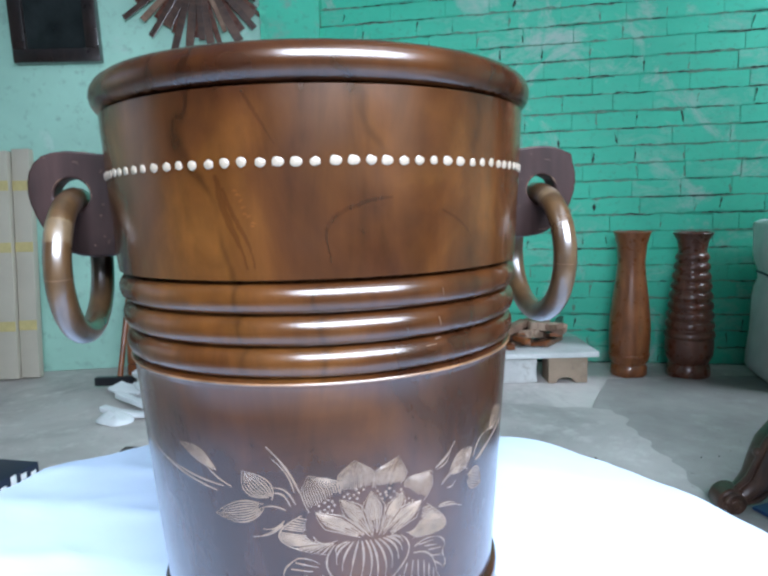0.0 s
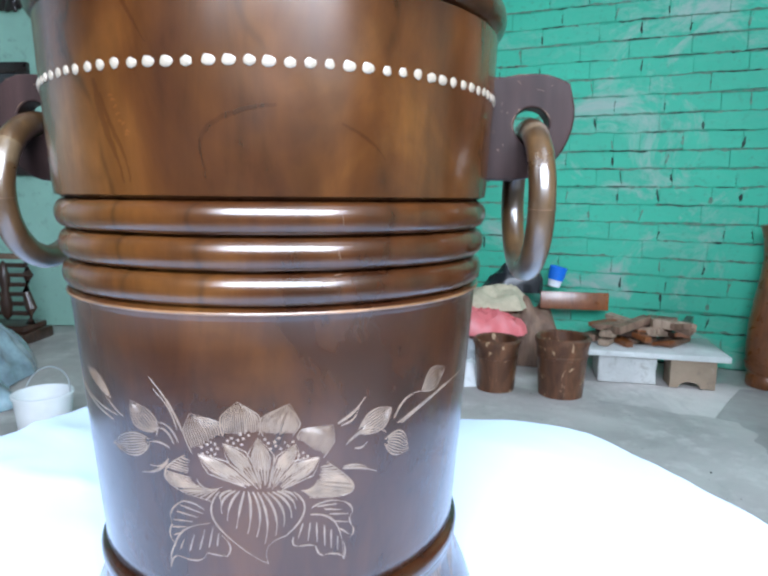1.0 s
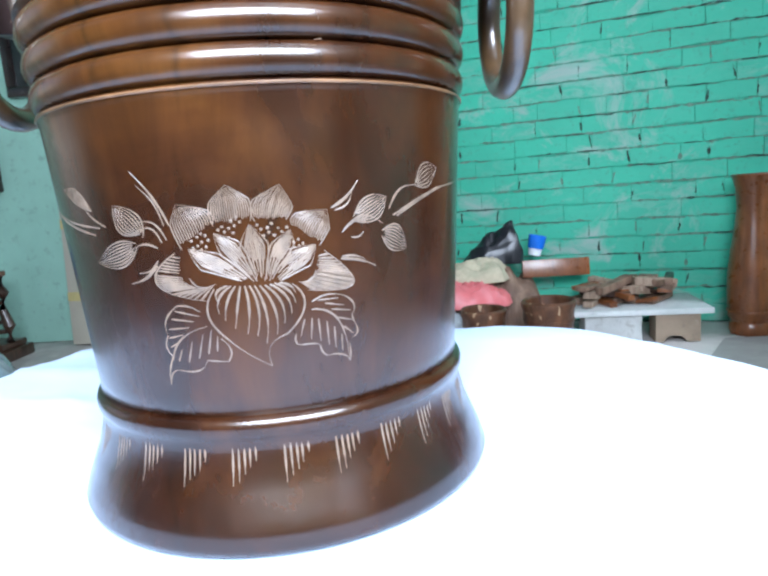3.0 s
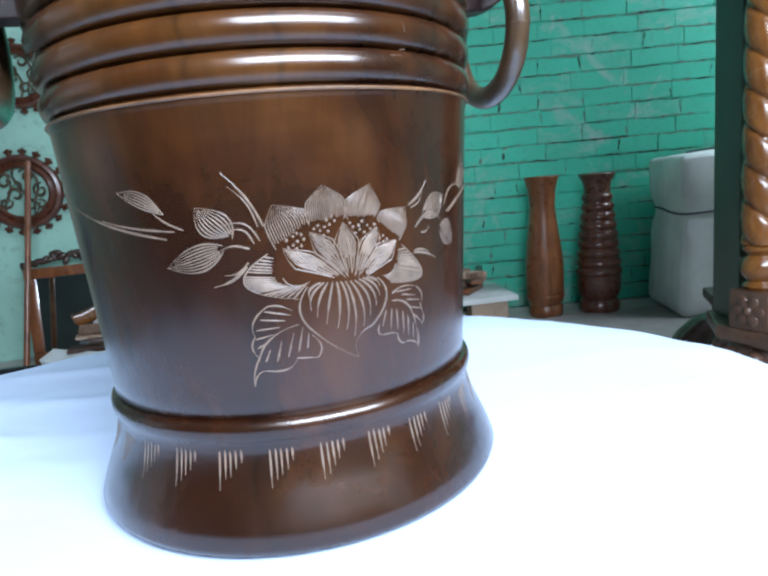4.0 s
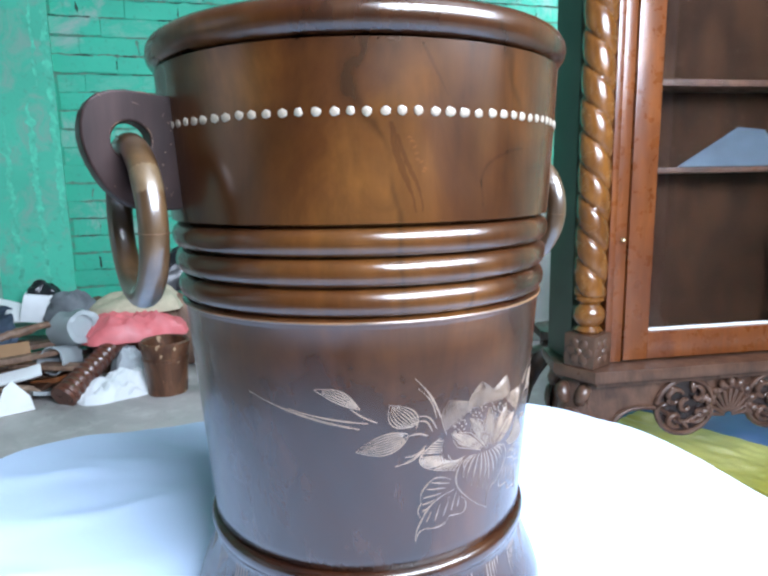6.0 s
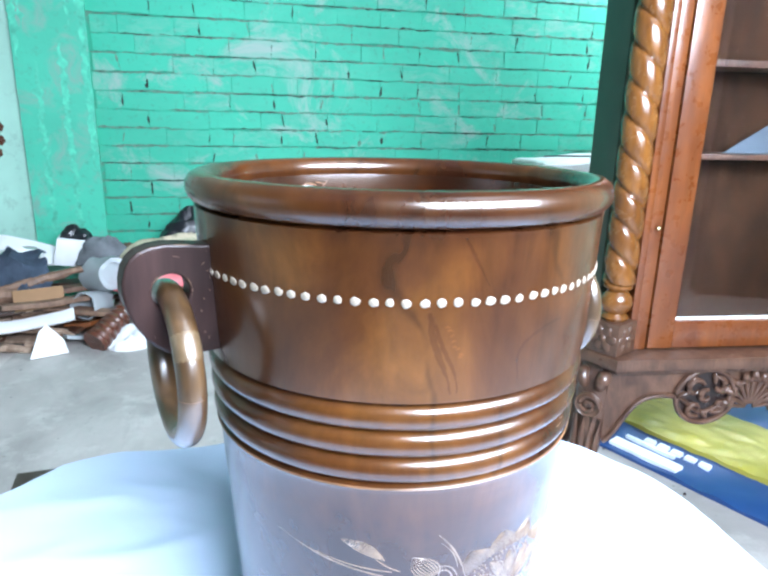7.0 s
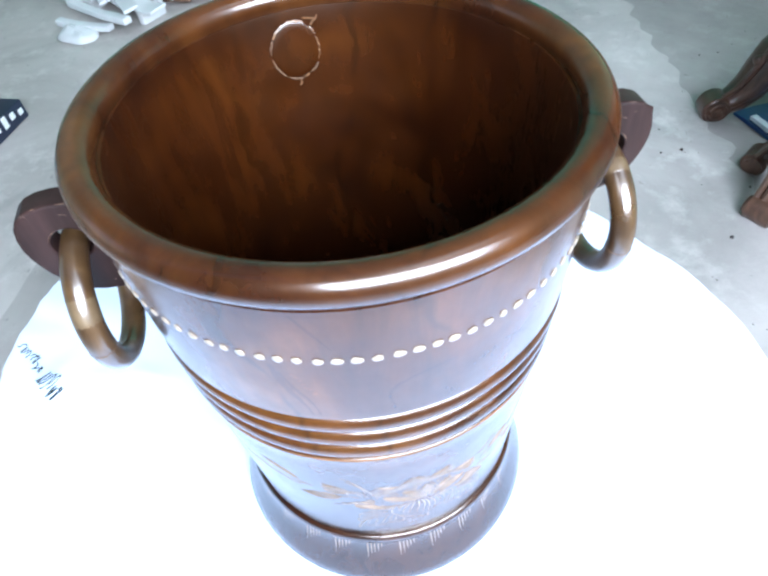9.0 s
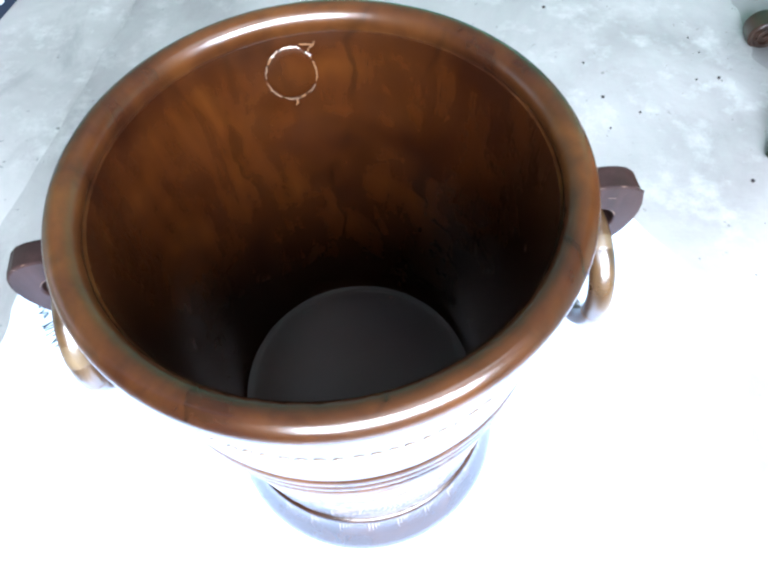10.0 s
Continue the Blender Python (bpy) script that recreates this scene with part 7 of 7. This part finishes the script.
for k in range(110):
    x, y = rng.uniform(0.3, 1.1), rng.uniform(0.2, 1.4)
    s = 0.001 + 0.004 * rng.random() ** 4
    bmesh.ops.create_icosphere(bm, subdivisions=1, radius=s, matrix=Matrix.Translation((x, y, 0.006 + s * 0.3)))
tagged(part("floor_grit", bm, M_BLACKWOOD, None), "dark grit scattered on the concrete floor", "grit", "", "stuff")

# ---- bricks of the painted wall, last ----
rng = random.Random(14)
d_wall = (Vector(RIGHT_END) - Vector(BEND)).normalized()
brick_turn = Matrix.Rotation(math.atan2(d_wall.y, d_wall.x), 4, "Z")
COURSE, PROUD = 0.0755, 0.0024


def brick_mesh(long, high, seed):
    """A worn brick with a softened, uneven face."""
    bm = boxed(0, -PROUD, 0, long, 0.0, high, bevel=0.0016, seg=1)
    bmesh.ops.subdivide_edges(bm, edges=[e for e in bm.edges if e.calc_length() > 0.07 and abs(e.verts[0].co.x - e.verts[1].co.x) > 0.05], cuts=5)
    for q in bm.verts:
        q.co.z += 0.0038 * noise.noise((q.co.x * 55 + seed * 3, seed, q.co.z * 20))
        q.co += Vector((0.0030 * noise.noise(q.co * 22 + Vector((seed, 0, 0))), 0.0016 * noise.noise(q.co * 26 + Vector((0, seed, 0))), 0.0055 * noise.noise(q.co * 24 + Vector((0, 0, seed)))))
    return mesh_of(bm, M_BRICK, False)


lengths = [0.105, 0.165, 0.18, 0.195, 0.205, 0.215, 0.225, 0.235, 0.25]
variants = {long: [brick_mesh(long - 0.0012, COURSE - 0.005 - 0.0015 * s, s + long * 50) for s in range(2)] for long in lengths}
rest = bmesh.new()
ends = []
for row in range(39):
    z = 0.004 + row * COURSE
    s = 0.150 + rng.uniform(-0.02, 0.0)
    first = row % 2 == 1
    while s < 2.62:
        long = 0.105 if first or rng.random() < 0.05 else rng.choice(lengths[1:])
        off = Vector((d_wall.x, d_wall.y, 0)) * s
        m = Matrix.Translation(Vector((BEND[0], BEND[1], z + rng.uniform(-0.0025, 0.0025))) + off + Vector((d_wall.y, -d_wall.x, 0)) * rng.uniform(-0.0015, 0.001)) @ brick_turn @ Matrix.Rotation(radians(rng.uniform(-1.1, 1.1)), 4, "Y")
        if row < 26:
            ob = new("brick", rng.choice(variants[long]))
            ob.parent = brick_wall
            ob.matrix_basis = m
        else:
            box(rest, 0, 0, 0, 1, 1, 1)
            rest.verts.ensure_lookup_table()
            for q in rest.verts[-8:]:
                q.co = m @ Vector((q.co.x * (long - 0.008), -PROUD * (1 - q.co.y), q.co.z * (COURSE - 0.007)))
        ends.append((s - 0.002, z, row))
        s += long
        first = False
tagged(part("upper_bricks", rest, M_BRICK, brick_wall, "", None, False), "", "", "", "stuff")

# joints that have lost their filling: long wavy dark lines between the courses, short ragged notches at brick ends
M_GAP = plain("open_dark_joint", (0.030, 0.060, 0.048), 0.95, 0, 0.4, 60, 0.3)
M_GREYJOINT = plain("smeared_grey_mortar", (0.12, 0.235, 0.175), 0.95, 0, 0.35, 60, 0.3)
rng = random.Random(61)
along_wall = Vector((d_wall.x, d_wall.y, 0))
away = Vector((d_wall.y, -d_wall.x, 0))


def ragged_strip(bm, at, axis, long, thick, k, wave, lift, out=away):
    """A thin ragged film on the wall: uneven width, broken ends."""
    across = axis.cross(out)
    n = max(6, round(long / 0.007))
    up, down = [], []
    for i in range(n + 1):
        f = i / n
        w = thick / 2 * min(1.0, 7 * f + 0.08, 7 * (1 - f) + 0.08) * max(0.12, 0.75 + 1.3 * noise.noise((f * long * 34, k, 1)))
        mid = at + axis * long * f + across * wave * noise.noise((f * long * 14, k, 5)) + out * lift
        up.append(bm.verts.new(mid + across * w * max(0.2, 1 + 0.8 * noise.noise((f * long * 75, k, 3)))))
        down.append(bm.verts.new(mid - across * w * max(0.2, 1 + 0.8 * noise.noise((f * long * 75, k, 8)))))
    for i in range(n):
        bm.faces.new((up[i], up[i + 1], down[i + 1], down[i]))


open_joints, smears = bmesh.new(), bmesh.new()
for k, (s, z, row) in enumerate(ends):
    here = Vector((BEND[0], BEND[1], z)) + along_wall * s
    chance = rng.random()
    if chance < 0.62 and s > 0.2:
        lean = (Vector((0, 0, 1)) + along_wall * rng.uniform(-0.22, 0.30)).normalized()
        ragged_strip(open_joints if chance < 0.42 else smears, here + Vector((0, 0, rng.uniform(0.002, 0.020))), lean, rng.uniform(0.026, 0.058), rng.uniform(0.005, 0.011), k, 0.005, PROUD + 0.0009)
        if chance < 0.14:
            ragged_strip(open_joints, here + Vector((0, 0, -0.003)), along_wall * rng.choice((-1, 1)), rng.uniform(0.03, 0.08), rng.uniform(0.004, 0.007), k + 700, 0.004, PROUD + 0.0012)
    if rng.random() < 0.74:
        ragged_strip(smears, here + Vector((0, 0, -0.003)) + along_wall * rng.uniform(-0.1, 0.1), along_wall, rng.uniform(0.12, 0.34), rng.uniform(0.005, 0.010), k + 1400, 0.007, PROUD + 0.0006 + 0.00001 * (k % 20))
    if rng.random() < 0.42:
        ragged_strip(open_joints, here + Vector((0, 0, -0.003)) + along_wall * rng.uniform(-0.1, 0.1), along_wall, rng.uniform(0.06, 0.22), rng.uniform(0.003, 0.0065), k + 2100, 0.007, PROUD + 0.0015)
tagged(part("open_joint", open_joints, M_GAP, brick_wall, "", None, False), "", "", "", "stuff")
tagged(part("smeared_joint", smears, M_GREYJOINT, brick_wall, "", None, False), "", "", "", "stuff")

# scraped streaks down the column
M_SCRAPED = plain("scraped_pale_render", (0.082, 0.49, 0.33), 0.8, 0, 0.3, 30, 0.3)
column = bpy.data.objects["wall_column"]
streaks = bmesh.new()
for k in range(7):
    x = -0.505 + 0.255 * (rng.random() if k % 3 else rng.choice((0.03, 0.97)))
    at = Vector((x, 2.660 - 0.005 * (x + 0.515) / 0.275, rng.uniform(0.2, 1.2)))
    ragged_strip(streaks, at, Vector((0, 0, 1)), rng.uniform(0.3, 0.9), rng.uniform(0.012, 0.040), 5000 + k, 0.02, 0.0012 + 0.00002 * k, Vector((0, -1, 0)))
tagged(part("scraped_streak", streaks, M_SCRAPED, column, "", None, False), "", "", "", "stuff")
